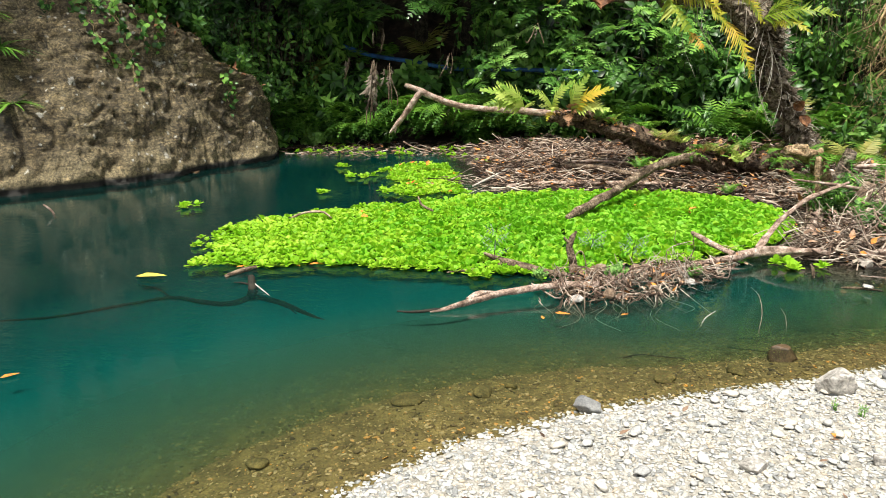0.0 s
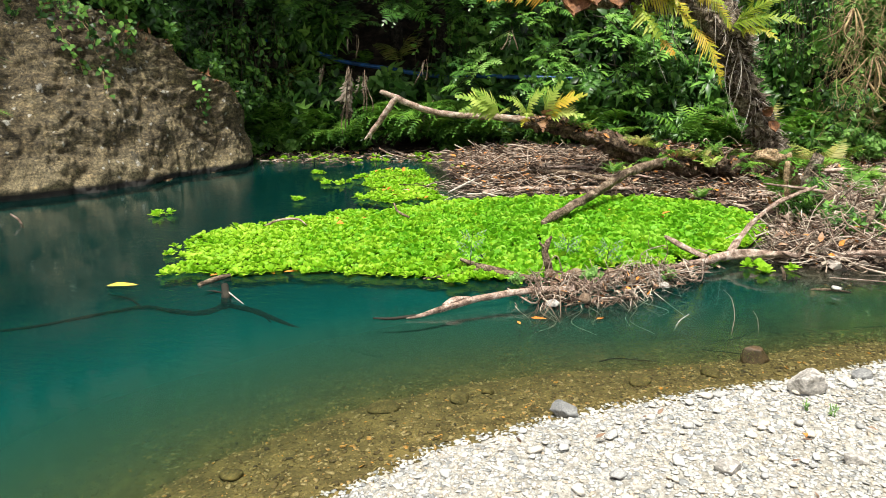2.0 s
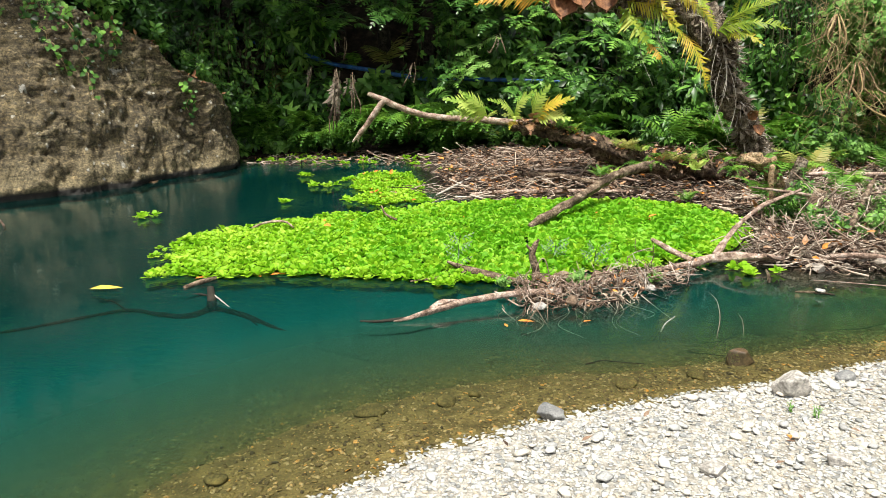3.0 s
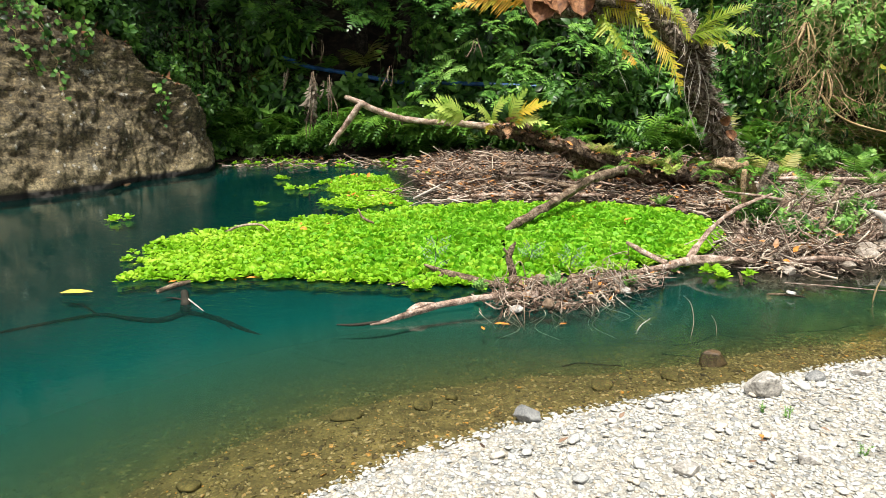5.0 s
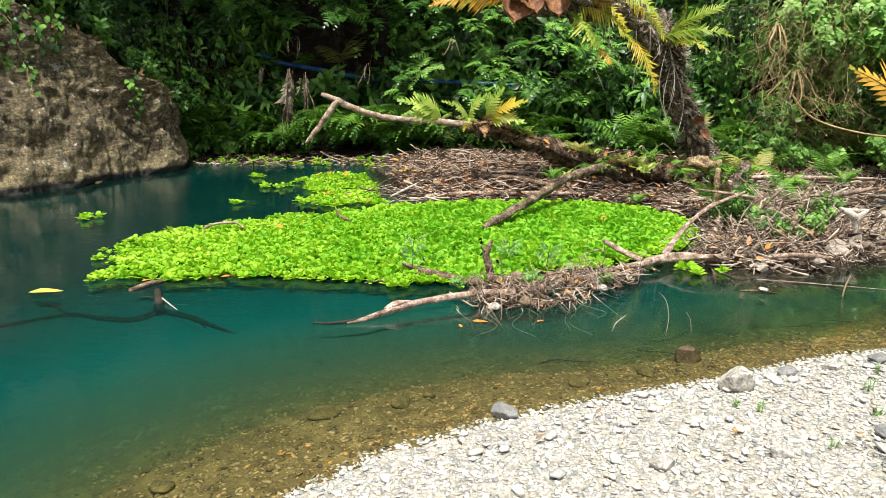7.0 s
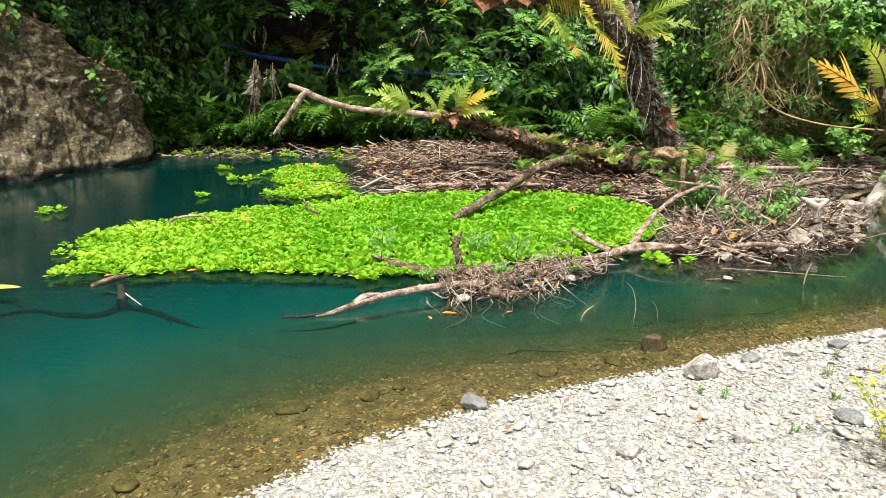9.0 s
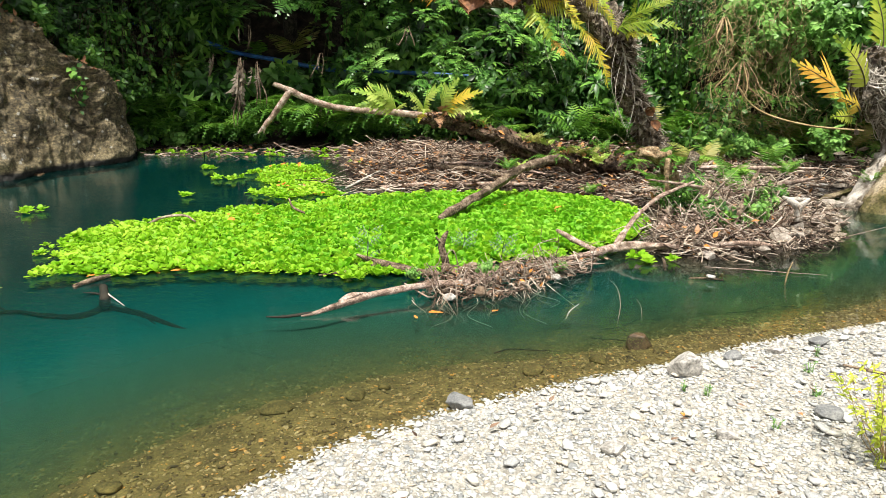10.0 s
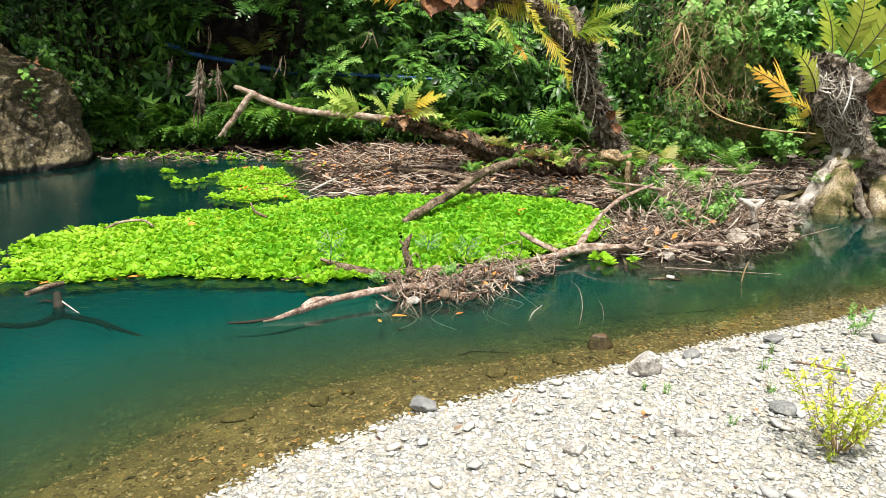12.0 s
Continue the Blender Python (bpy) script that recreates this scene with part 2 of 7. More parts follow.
M_LITTER = grainy("dead_leaves", [(0.12, (0.06, 0.035, 0.022)), (0.4, (0.17, 0.105, 0.07)), (0.7, (0.31, 0.215, 0.15)), (0.98, (0.55, 0.22, 0.04))], 3, 40, 0.8, 0.3, 0.004, island=0.9)
M_ORANGE = grainy("orange_dead_leaf", [(0.3, (0.55, 0.13, 0.02)), (0.7, (0.72, 0.28, 0.05))], 20, 90, 0.55, 0.3, 0.002, island=0.4)
M_YELLOW = grainy("yellow_dead_leaf", [(0.3, (0.62, 0.50, 0.06)), (0.7, (0.78, 0.62, 0.12))], 20, 90, 0.55, 0.3, 0.002)
M_SUNK = grainy("sunken_dark_wood", [(0.3, (0.012, 0.014, 0.01)), (0.7, (0.035, 0.03, 0.02))], 8, 60, 0.8, 0.5, 0.006)
M_FIBRE = grainy("dry_root_fibre", [(0.22, (0.16, 0.13, 0.10)), (0.5, (0.40, 0.355, 0.30)), (0.75, (0.64, 0.60, 0.54))], 4, 60, 0.9, 0.3, 0.004, island=0.6)
M_PIPE = grainy("blue_plastic_pipe", [(0.4, (0.012, 0.05, 0.15)), (0.6, (0.03, 0.14, 0.38))], 6, 60, 0.45, 0.1, 0.002)
M_STRAP = grainy("white_plastic_strip", [(0.3, (0.6, 0.6, 0.58)), (0.7, (0.8, 0.8, 0.78))], 6, 60, 0.5, 0.1, 0.002)
M_LETTUCE = leafy("water_lettuce_leaf", (0.19, 0.43, 0.012), (0.27, 0.53, 0.018), (0.42, 0.64, 0.05), 0.55, 0.4)
M_LETTUCE_TALL = leafy("tall_water_lettuce_leaf", (0.13, 0.39, 0.012), (0.20, 0.50, 0.018), (0.32, 0.61, 0.05), 0.55, 0.4)
# dark end near black: the shade between leaves put into the colour
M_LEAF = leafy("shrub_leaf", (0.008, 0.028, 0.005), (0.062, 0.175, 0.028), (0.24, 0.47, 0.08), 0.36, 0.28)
# darkened copy of the shrub leaf: shade painted into plants of the dim bank
M_LEAF_SHADED = leafy("shaded_shrub_leaf", (0.004, 0.013, 0.004), (0.022, 0.070, 0.015), (0.09, 0.22, 0.04), 0.34, 0.2)
# fresh green; on the right bank it also paints in the stronger light
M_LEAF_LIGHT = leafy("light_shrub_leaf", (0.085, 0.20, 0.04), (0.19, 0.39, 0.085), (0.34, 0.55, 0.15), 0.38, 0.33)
M_FERN = leafy("fern_leaf", (0.04, 0.115, 0.014), (0.10, 0.25, 0.028), (0.21, 0.40, 0.05), 0.5, 0.3)
M_FERN_FADED = leafy("faded_fern_leaf", (0.12, 0.17, 0.03), (0.24, 0.29, 0.06), (0.42, 0.38, 0.12), 0.5, 0.3)
M_FERN_PALE = leafy("pale_fern_leaf", (0.17, 0.31, 0.04), (0.36, 0.50, 0.09), (0.55, 0.62, 0.16), 0.5, 0.35)
M_FERN_OLIVE = leafy("olive_fern_leaf", (0.16, 0.26, 0.02), (0.28, 0.39, 0.035), (0.44, 0.50, 0.07), 0.45, 0.42)
M_FERN_YELLOW = leafy("yellowing_fern_leaf", (0.16, 0.24, 0.02), (0.40, 0.38, 0.03), (0.58, 0.40, 0.05), 0.5, 0.3)
M_FERN_BROWN = leafy("withered_fern_leaf", (0.10, 0.05, 0.025), (0.24, 0.12, 0.06), (0.40, 0.22, 0.11), 0.6, 0.12)
M_FERN_ORANGE = leafy("orange_fern_leaf", (0.30, 0.30, 0.02), (0.62, 0.33, 0.03), (0.78, 0.50, 0.10), 0.5, 0.3)
M_DRYVINE = grainy("dry_vine", [(0.25, (0.17, 0.12, 0.055)), (0.5, (0.36, 0.26, 0.13)), (0.8, (0.52, 0.41, 0.23))], 4, 60, 0.9, 0.3, 0.004, island=0.6)
M_TRUNK = grainy("rotten_brown_bark", [(0.36, (0.030, 0.019, 0.012)), (0.5, (0.11, 0.075, 0.048)), (0.64, (0.25, 0.185, 0.125))], 9, 40, 0.95, 1.0, 0.05, mottle=0.7)
M_HUSK = grainy("brown_husk", [(0.3, (0.10, 0.065, 0.04)), (0.5, (0.20, 0.14, 0.095)), (0.7, (0.34, 0.26, 0.19))], 14, 90, 0.9, 0.6, 0.006, each=0.3)
M_WETSTONE = grainy("wet_brown_stone", [(0.3, (0.040, 0.026, 0.015)), (0.7, (0.15, 0.095, 0.05))], 14, 90, 0.45, 0.6, 0.006)
M_STRAW = grainy("pale_dead_straw", [(0.2, (0.16, 0.12, 0.09)), (0.5, (0.40, 0.33, 0.26)), (0.8, (0.62, 0.55, 0.46))], 5, 70, 0.9, 0.4, 0.004, island=0.8)
M_WHITEWOOD = grainy("white_bare_wood", [(0.36, (0.16, 0.13, 0.10)), (0.47, (0.40, 0.36, 0.31)), (0.64, (0.60, 0.56, 0.50))], 9, 80, 0.8, 0.5, 0.006)
M_TAN = grainy("tan_rotten_wood", [(0.34, (0.10, 0.06, 0.03)), (0.5, (0.32, 0.215, 0.12)), (0.66, (0.52, 0.40, 0.26))], 14, 60, 0.9, 0.9, 0.015, mottle=0.6)
M_BANKSTONE = grainy("weathered_bank_stone", [(0.34, (0.13, 0.108, 0.085)), (0.5, (0.27, 0.23, 0.19)), (0.66, (0.44, 0.39, 0.34))], 12, 80, 0.9, 0.7, 0.008, each=0.25)
# near-black copy of the bark, shade painted in so trunks sink into the hollow
M_SHADEDBARK = grainy("shaded_forest_bark", [(0.37, (0.012, 0.010, 0.008)), (0.5, (0.035, 0.029, 0.022)), (0.62, (0.075, 0.064, 0.05))], 12, 45, 0.95, 1.0, 0.04, mottle=0.7)
M_HUSKBARK = grainy("frayed_bark_scale", [(0.2, (0.05, 0.036, 0.025)), (0.5, (0.15, 0.115, 0.08)), (0.8, (0.32, 0.27, 0.21))], 6, 60, 0.9, 0.5, 0.004, island=0.8)
M_ROOTBARK = grainy("grey_fibrous_root_bark", [(0.36, (0.07, 0.055, 0.04)), (0.5, (0.24, 0.20, 0.155)), (0.64, (0.46, 0.41, 0.34))], 10, 45, 0.95, 1.0, 0.05, mottle=0.7)
M_STEM = grainy("green_brown_stem", [(0.3, (0.03, 0.03, 0.015)), (0.7, (0.09, 0.075, 0.04))], 8, 60, 0.85, 0.3, 0.004)


# ---- the ground: gravel bar, pool bed, far bank and hillside in one sheet ----
GRAVEL = [(-2.6, -6), (-1.9, -1), (-1.25, 1.0), (-0.80, 2.08), (-0.42, 2.48), (0.07, 2.80), (0.62, 3.06), (1.30, 3.33), (1.93, 3.62), (2.98, 3.98), (4.2, 4.5), (6.5, 5.5), (12, 7.0), (30, 9), (300, 20), (300, -300), (-2.6, -300)]
BANK = [(-300, 300), (-300, -300), (-14, -300), (-12, 0), (-9.8, 5), (-8.2, 7.5), (-6.8, 9.4), (-5.7, 11.3), (-5.2, 12.3), (-4.3, 13.1), (-3.1, 13.4), (-2.2, 13.0), (-1.7, 12.0), (-1.4, 10.7), (-1.15, 9.7), (-0.9, 9.0), (-0.3, 8.55), (1.0, 8.75), (2.2, 8.3), (2.6, 7.5), (2.35, 6.4), (1.9, 5.8), (2.4, 5.4), (3.0, 5.55), (3.9, 6.1), (4.4, 6.9), (4.75, 7.8), (5.3, 8.6), (6.5, 9.3), (9, 10), (14, 11), (300, 30), (300, 300)]
HILL = [(-300, 300), (-300, -300), (-16, -300), (-14, 0), (-11.5, 5.5), (-9.4, 8.6), (-7.4, 10.6), (-6.0, 12.3), (-4.6, 13.6), (-2.5, 14.2), (0, 14.2), (3, 13.2), (5, 12.4), (7, 11.8), (9, 11.4), (14, 12), (300, 33), (300, 300)]


def ground_height(x, y, uneven=1.0):
    x, y = np.asarray(x, float), np.asarray(y, float)
    g, b, h = distance(x, y, GRAVEL), distance(x, y, BANK), distance(x, y, HILL)
    gravel = 0.012 + 0.13 * (1 - np.exp(-np.maximum(g, 0) / 0.7)) + 0.02 * np.minimum(np.maximum(g, 0), 12) + 0.012 * waves(x, y, 3, 0.9) * np.clip(g * 3, 0, 1)
    bank = 0.008 + 0.055 * np.minimum(np.maximum(b, 0), 3.5) + 0.035 * waves(x, y, 5, 1.3) * np.clip(b, 0, 1)
    hill = np.minimum(np.maximum(h, 0), 0.8) * 1.6 + np.clip(h - 0.8, 0, 9) * 1.05 + 0.25 * waves(x, y, 9, 2.2) * np.clip(h, 0, 1)
    out = np.minimum(-g, 1e6)
    side = 1 / (1 + np.exp(-np.clip((x - 0.6) * 2.5, -30, 30)))
    near = (0.105 + 0.07 * side) * out + (0.046 + 0.05 * side) * np.minimum(out, 4) ** 2
    far = 0.06 + 0.6 * np.maximum(-b, 0)
    floor = 1.9 - 1.30 / (1 + np.exp(-np.clip((x - 1.9) * 2.6, -30, 30)))
    bed = -np.minimum(np.minimum(near, far), floor) - 0.006 * uneven * waves(x, y, 11, 0.8)
    bed = np.minimum(bed, -0.004)
    return np.where(g > 0, gravel, np.where(b > 0, bank + hill, bed))


def stepped(*runs):
    return np.concatenate([np.arange(a, b, s) for a, b, s in runs])


gx = stepped((-300, -60, 40), (-60, -14, 2), (-14, -3, 0.16), (-3, 5, 0.08), (5, 14, 0.16), (14, 60, 2), (60, 301, 40))
gy = stepped((-300, -40, 40), (-40, -6, 2), (-6, 0.0, 0.24), (0.0, 6, 0.08), (6, 17, 0.16), (17, 60, 2), (60, 301, 40))
GX, GY = np.meshgrid(gx, gy)
GZ = ground_height(GX, GY)
cols = len(gx)
verts = np.stack([GX, GY, GZ], -1).reshape(-1, 3)
faces = [(r * cols + c, r * cols + c + 1, (r + 1) * cols + c + 1, (r + 1) * cols + c) for r in range(len(gy) - 1) for c in range(cols - 1)]
ground = part("ground", Mesh().add(verts, faces), [M_GRIT, M_BED, M_SOIL])
tagged(ground, "pale gravel bar, silty pool bed and dark wooded bank", "ground", kind="structure")
mid = np.array([verts[list(f)].mean(0) for f in faces])
kind_g, kind_b = distance(mid[:, 0], mid[:, 1], GRAVEL), distance(mid[:, 0], mid[:, 1], BANK)
ground.data.polygons.foreach_set("material_index", np.where(kind_g > 0.02, 0, np.where(kind_b > -0.1, 2, 1)).astype(int).tolist())


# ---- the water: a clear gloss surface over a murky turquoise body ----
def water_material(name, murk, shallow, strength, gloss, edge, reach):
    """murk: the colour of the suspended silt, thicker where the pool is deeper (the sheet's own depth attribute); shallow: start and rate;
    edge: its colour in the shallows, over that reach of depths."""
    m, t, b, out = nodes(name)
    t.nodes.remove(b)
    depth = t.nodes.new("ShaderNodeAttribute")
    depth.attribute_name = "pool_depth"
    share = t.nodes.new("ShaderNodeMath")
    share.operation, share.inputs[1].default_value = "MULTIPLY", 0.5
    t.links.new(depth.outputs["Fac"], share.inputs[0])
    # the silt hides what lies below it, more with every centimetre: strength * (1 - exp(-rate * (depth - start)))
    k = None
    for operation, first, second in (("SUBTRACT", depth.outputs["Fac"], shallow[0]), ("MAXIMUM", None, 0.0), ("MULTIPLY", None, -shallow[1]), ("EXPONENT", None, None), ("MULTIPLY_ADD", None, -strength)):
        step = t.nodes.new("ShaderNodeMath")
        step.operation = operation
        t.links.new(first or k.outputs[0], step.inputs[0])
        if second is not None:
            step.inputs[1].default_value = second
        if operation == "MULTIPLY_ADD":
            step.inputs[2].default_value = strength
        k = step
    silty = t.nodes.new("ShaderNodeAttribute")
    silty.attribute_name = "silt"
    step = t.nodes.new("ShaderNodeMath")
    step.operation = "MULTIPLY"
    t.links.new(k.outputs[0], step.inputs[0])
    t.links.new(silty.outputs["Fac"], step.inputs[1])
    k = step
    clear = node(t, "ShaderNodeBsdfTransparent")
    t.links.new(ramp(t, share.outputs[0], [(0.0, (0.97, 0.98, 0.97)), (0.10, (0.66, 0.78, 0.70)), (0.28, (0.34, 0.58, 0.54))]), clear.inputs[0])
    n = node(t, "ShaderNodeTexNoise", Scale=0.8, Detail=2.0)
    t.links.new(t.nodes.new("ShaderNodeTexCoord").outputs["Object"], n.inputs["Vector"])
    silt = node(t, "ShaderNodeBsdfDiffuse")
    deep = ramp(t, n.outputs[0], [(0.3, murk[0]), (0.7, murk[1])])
    # silt darkens with depth, which also stands in for shade on the far pool
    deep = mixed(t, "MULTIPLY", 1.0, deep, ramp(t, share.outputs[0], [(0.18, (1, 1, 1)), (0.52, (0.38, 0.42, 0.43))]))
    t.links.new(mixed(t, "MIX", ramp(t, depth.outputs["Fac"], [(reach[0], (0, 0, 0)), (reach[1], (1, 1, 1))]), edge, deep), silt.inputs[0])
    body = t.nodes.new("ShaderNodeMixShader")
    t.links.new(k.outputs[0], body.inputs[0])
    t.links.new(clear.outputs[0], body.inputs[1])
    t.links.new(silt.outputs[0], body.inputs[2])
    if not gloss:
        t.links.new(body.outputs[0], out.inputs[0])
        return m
    # faint broad swell everywhere, fine ripples only where the air touches the pool
    co = t.nodes["Texture Coordinate"].outputs["Object"]
    mp = node(t, "ShaderNodeMapping")
    mp.inputs["Scale"].default_value, mp.inputs["Rotation"].default_value = (1.0, 1.9, 1.0), (0, 0, 0.35)
    t.links.new(co, mp.inputs[0])
    swell = node(t, "ShaderNodeTexNoise", Scale=2.2, Detail=2.0, Roughness=0.5)
    fine = node(t, "ShaderNodeTexNoise", Scale=7.5, Detail=3.0, Roughness=0.6, Distortion=0.6)
    where = node(t, "ShaderNodeTexNoise", Scale=0.55, Detail=2.0)
    for q, source in ((swell, mp.outputs[0]), (fine, mp.outputs[0]), (where, co)):
        t.links.new(source, q.inputs["Vector"])
    air = ramp(t, where.outputs[0], [(0.42, (0.15, 0.15, 0.15)), (0.56, (1, 1, 1))])
    sheltered = ramp(t, silty.outputs["Fac"], [(0.48, (0.12, 0.12, 0.12)), (0.85, (1, 1, 1))])
    air = mixed(t, "MULTIPLY", 1.0, air, sheltered)
    low = node(t, "ShaderNodeBump", Strength=0.08, Distance=0.02)
    t.links.new(swell.outputs[0], low.inputs["Height"])
    bump = node(t, "ShaderNodeBump", Strength=0.7, Distance=0.008)
    t.links.new(mixed(t, "MULTIPLY", 1.0, fine.outputs[0], air), bump.inputs["Height"])
    t.links.new(low.outputs[0], bump.inputs["Normal"])
    shine = node(t, "ShaderNodeBsdfGlossy", Roughness=0.02)
    t.links.new(bump.outputs[0], shine.inputs["Normal"])
    fr = node(t, "ShaderNodeFresnel", IOR=1.46)
    t.links.new(bump.outputs[0], fr.inputs["Normal"])
    top = t.nodes.new("ShaderNodeMixShader")
    t.links.new(fr.outputs[0], top.inputs[0])
    t.links.new(body.outputs[0], top.inputs[1])
    t.links.new(shine.outputs[0], top.inputs[2])
    t.links.new(top.outputs[0], out.inputs[0])
    return m


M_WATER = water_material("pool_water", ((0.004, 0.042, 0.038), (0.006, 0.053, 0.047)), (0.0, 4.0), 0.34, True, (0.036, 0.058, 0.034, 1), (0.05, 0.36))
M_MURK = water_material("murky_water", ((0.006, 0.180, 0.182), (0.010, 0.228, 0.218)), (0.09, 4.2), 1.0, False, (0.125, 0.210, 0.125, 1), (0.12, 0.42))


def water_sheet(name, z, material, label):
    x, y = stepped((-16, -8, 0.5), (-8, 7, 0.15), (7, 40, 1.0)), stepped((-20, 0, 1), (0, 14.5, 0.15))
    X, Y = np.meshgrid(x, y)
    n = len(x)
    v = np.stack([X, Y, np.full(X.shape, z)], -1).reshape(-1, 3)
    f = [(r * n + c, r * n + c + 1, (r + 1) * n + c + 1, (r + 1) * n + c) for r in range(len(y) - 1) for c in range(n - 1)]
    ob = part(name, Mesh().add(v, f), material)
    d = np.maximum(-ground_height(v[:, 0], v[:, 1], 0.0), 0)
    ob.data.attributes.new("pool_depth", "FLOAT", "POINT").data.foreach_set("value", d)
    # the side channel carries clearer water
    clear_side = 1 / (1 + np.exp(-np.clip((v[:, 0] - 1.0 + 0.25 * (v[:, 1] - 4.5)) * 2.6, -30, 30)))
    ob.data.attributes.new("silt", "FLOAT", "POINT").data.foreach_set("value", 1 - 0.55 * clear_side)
    return tagged(ob, label, "water", kind="structure")


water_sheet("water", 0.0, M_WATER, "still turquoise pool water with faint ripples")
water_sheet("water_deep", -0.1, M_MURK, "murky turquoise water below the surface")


# ---- the rock outcrop ----
def rock_material():
    m, t, b, out = nodes("lichened_rock")
    co = t.nodes.new("ShaderNodeTexCoord").outputs["Object"]

    def stretched(scale, turn=(0, 0, 0)):
        mp = node(t, "ShaderNodeMapping")
        mp.inputs["Scale"].default_value, mp.inputs["Rotation"].default_value = scale, turn
        t.links.new(co, mp.inputs[0])
        return mp.outputs[0]

    def cloud(scale, detail, rough, where, twist=0.0):
        n = node(t, "ShaderNodeTexNoise", Scale=scale, Detail=detail, Roughness=rough, Distortion=twist)
        t.links.new(where, n.inputs["Vector"])
        return n.outputs[0]

    big = cloud(1.1, 5.0, 0.6, co)
    folds = cloud(3.4, 10.0, 0.72, stretched((1, 1, 1.5), (0.3, 0.5, 0)), 1.2)
    fine = cloud(30.0, 8.0, 0.80, co)
    drips = cloud(1.0, 5.0, 0.65, stretched((2.6, 2.6, 0.42)))
    color = ramp(t, big, [(0.36, (0.098, 0.076, 0.042)), (0.5, (0.150, 0.122, 0.070)), (0.64, (0.225, 0.190, 0.118))])
    color = mixed(t, "MULTIPLY", 1.0, color, ramp(t, folds, [(0.38, (0.55, 0.54, 0.52)), (0.455, (0.92, 0.92, 0.92)), (0.57, (1.05, 1.04, 1.02)), (0.61, (1.45, 1.42, 1.36))]))
    # hair cracks along the beds
    cracks = node(t, "ShaderNodeTexVoronoi", Scale=2.6)
    cracks.feature = "DISTANCE_TO_EDGE"
    bend = node(t, "ShaderNodeTexNoise", Scale=2.5, Detail=5.0, Roughness=0.65)
    t.links.new(co, bend.inputs["Vector"])
    t.links.new(mixed(t, "MIX", 0.28, stretched((1, 1, 2.4), (0.35, 0.5, 0)), bend.outputs["Color"]), cracks.inputs["Vector"])
    color = mixed(t, "MULTIPLY", 0.9, color, ramp(t, cracks.outputs["Distance"], [(0.0, (0.35, 0.34, 0.32)), (0.03, (1, 1, 1))]))
    pits = cloud(8.0, 9.0, 0.75, co, 0.6)
    color = mixed(t, "MULTIPLY", 1.0, color, ramp(t, pits, [(0.38, (0.42, 0.41, 0.39)), (0.44, (0.92, 0.92, 0.92)), (0.56, (1.06, 1.05, 1.03)), (0.60, (1.55, 1.52, 1.44))]))
    grain = ramp(t, fine, [(0.42, (0.40, 0.40, 0.40)), (0.5, (0.95, 0.95, 0.95)), (0.58, (1.75, 1.7, 1.62))])
    # fine streaks along the tilted beds
    streaks = cloud(5.0, 7.0, 0.7, stretched((1, 1, 5.5), (0.42, 0.36, 0)), 0.8)
    color = mixed(t, "MULTIPLY", 0.8, color, ramp(t, streaks, [(0.40, (0.45, 0.44, 0.42)), (0.48, (0.95, 0.95, 0.95)), (0.56, (1.08, 1.07, 1.05)), (0.62, (1.6, 1.56, 1.48))]))
    color = mixed(t, "MULTIPLY", 0.9, color, grain)
    # black algae running down, and the mossy tan band along the water
    color = mixed(t, "MIX", ramp(t, drips, [(0.34, (0.8, 0.8, 0.8)), (0.39, (0, 0, 0))]), color, (0.028, 0.027, 0.022, 1))
    sep = node(t, "ShaderNodeSeparateXYZ")
    t.links.new(co, sep.inputs[0])
    k = t.nodes.new("ShaderNodeMath")
    k.operation, k.inputs[1].default_value = "MULTIPLY_ADD", 1.1
    t.links.new(folds, k.inputs[0])
    t.links.new(sep.outputs["Z"], k.inputs[2])
    tan = mixed(t, "MULTIPLY", 0.9, (0.25, 0.205, 0.115, 1), grain)
    color = mixed(t, "MIX", ramp(t, k.outputs[0], [(0.72, (0.7, 0.7, 0.7)), (1.0, (0, 0, 0))]), color, tan)
    # pale lichen in ragged blots of two sizes
    wobble = node(t, "ShaderNodeTexNoise", Scale=7.0, Detail=6.0, Roughness=0.7)
    t.links.new(co, wobble.inputs["Vector"])
    for scale, blur, low, high, share in ((2.1, 0.34, 0.13, 0.19, 0.80), (6.0, 0.16, 0.16, 0.26, 0.88), (14.0, 0.10, 0.20, 0.34, 0.86)):
        spots = node(t, "ShaderNodeTexVoronoi", Scale=scale)
        t.links.new(mixed(t, "MIX", blur, co, wobble.outputs["Color"]), spots.inputs["Vector"])
        cell = node(t, "ShaderNodeSeparateColor")
        t.links.new(spots.outputs["Color"], cell.inputs[0])
        blot = mixed(t, "MULTIPLY", 1.0, ramp(t, spots.outputs["Distance"], [(low, (1, 1, 1)), (high, (0, 0, 0))]), ramp(t, cell.outputs[0], [(share, (0, 0, 0)), (share + 0.03, (0.8, 0.8, 0.8))]))
        color = mixed(t, "MIX", blot, color, mixed(t, "MULTIPLY", 0.6, (0.46, 0.45, 0.40, 1), grain))
    # near-black foot: wet rock, plus the undercut's shade painted into the colour
    wet = ramp(t, sep.outputs["Z"], [(0.07, (1, 1, 1)), (0.12, (0, 0, 0))])
    color = mixed(t, "MIX", wet, color, (0.022, 0.020, 0.017, 1))
    t.links.new(color, b.inputs["Base Color"])
    b.inputs["Roughness"].default_value = 0.88
    deep = node(t, "ShaderNodeBump", Strength=0.9, Distance=0.07)
    t.links.new(mixed(t, "MIX", 0.5, folds, pits), deep.inputs["Height"])
    bp = node(t, "ShaderNodeBump", Strength=0.9, Distance=0.04)
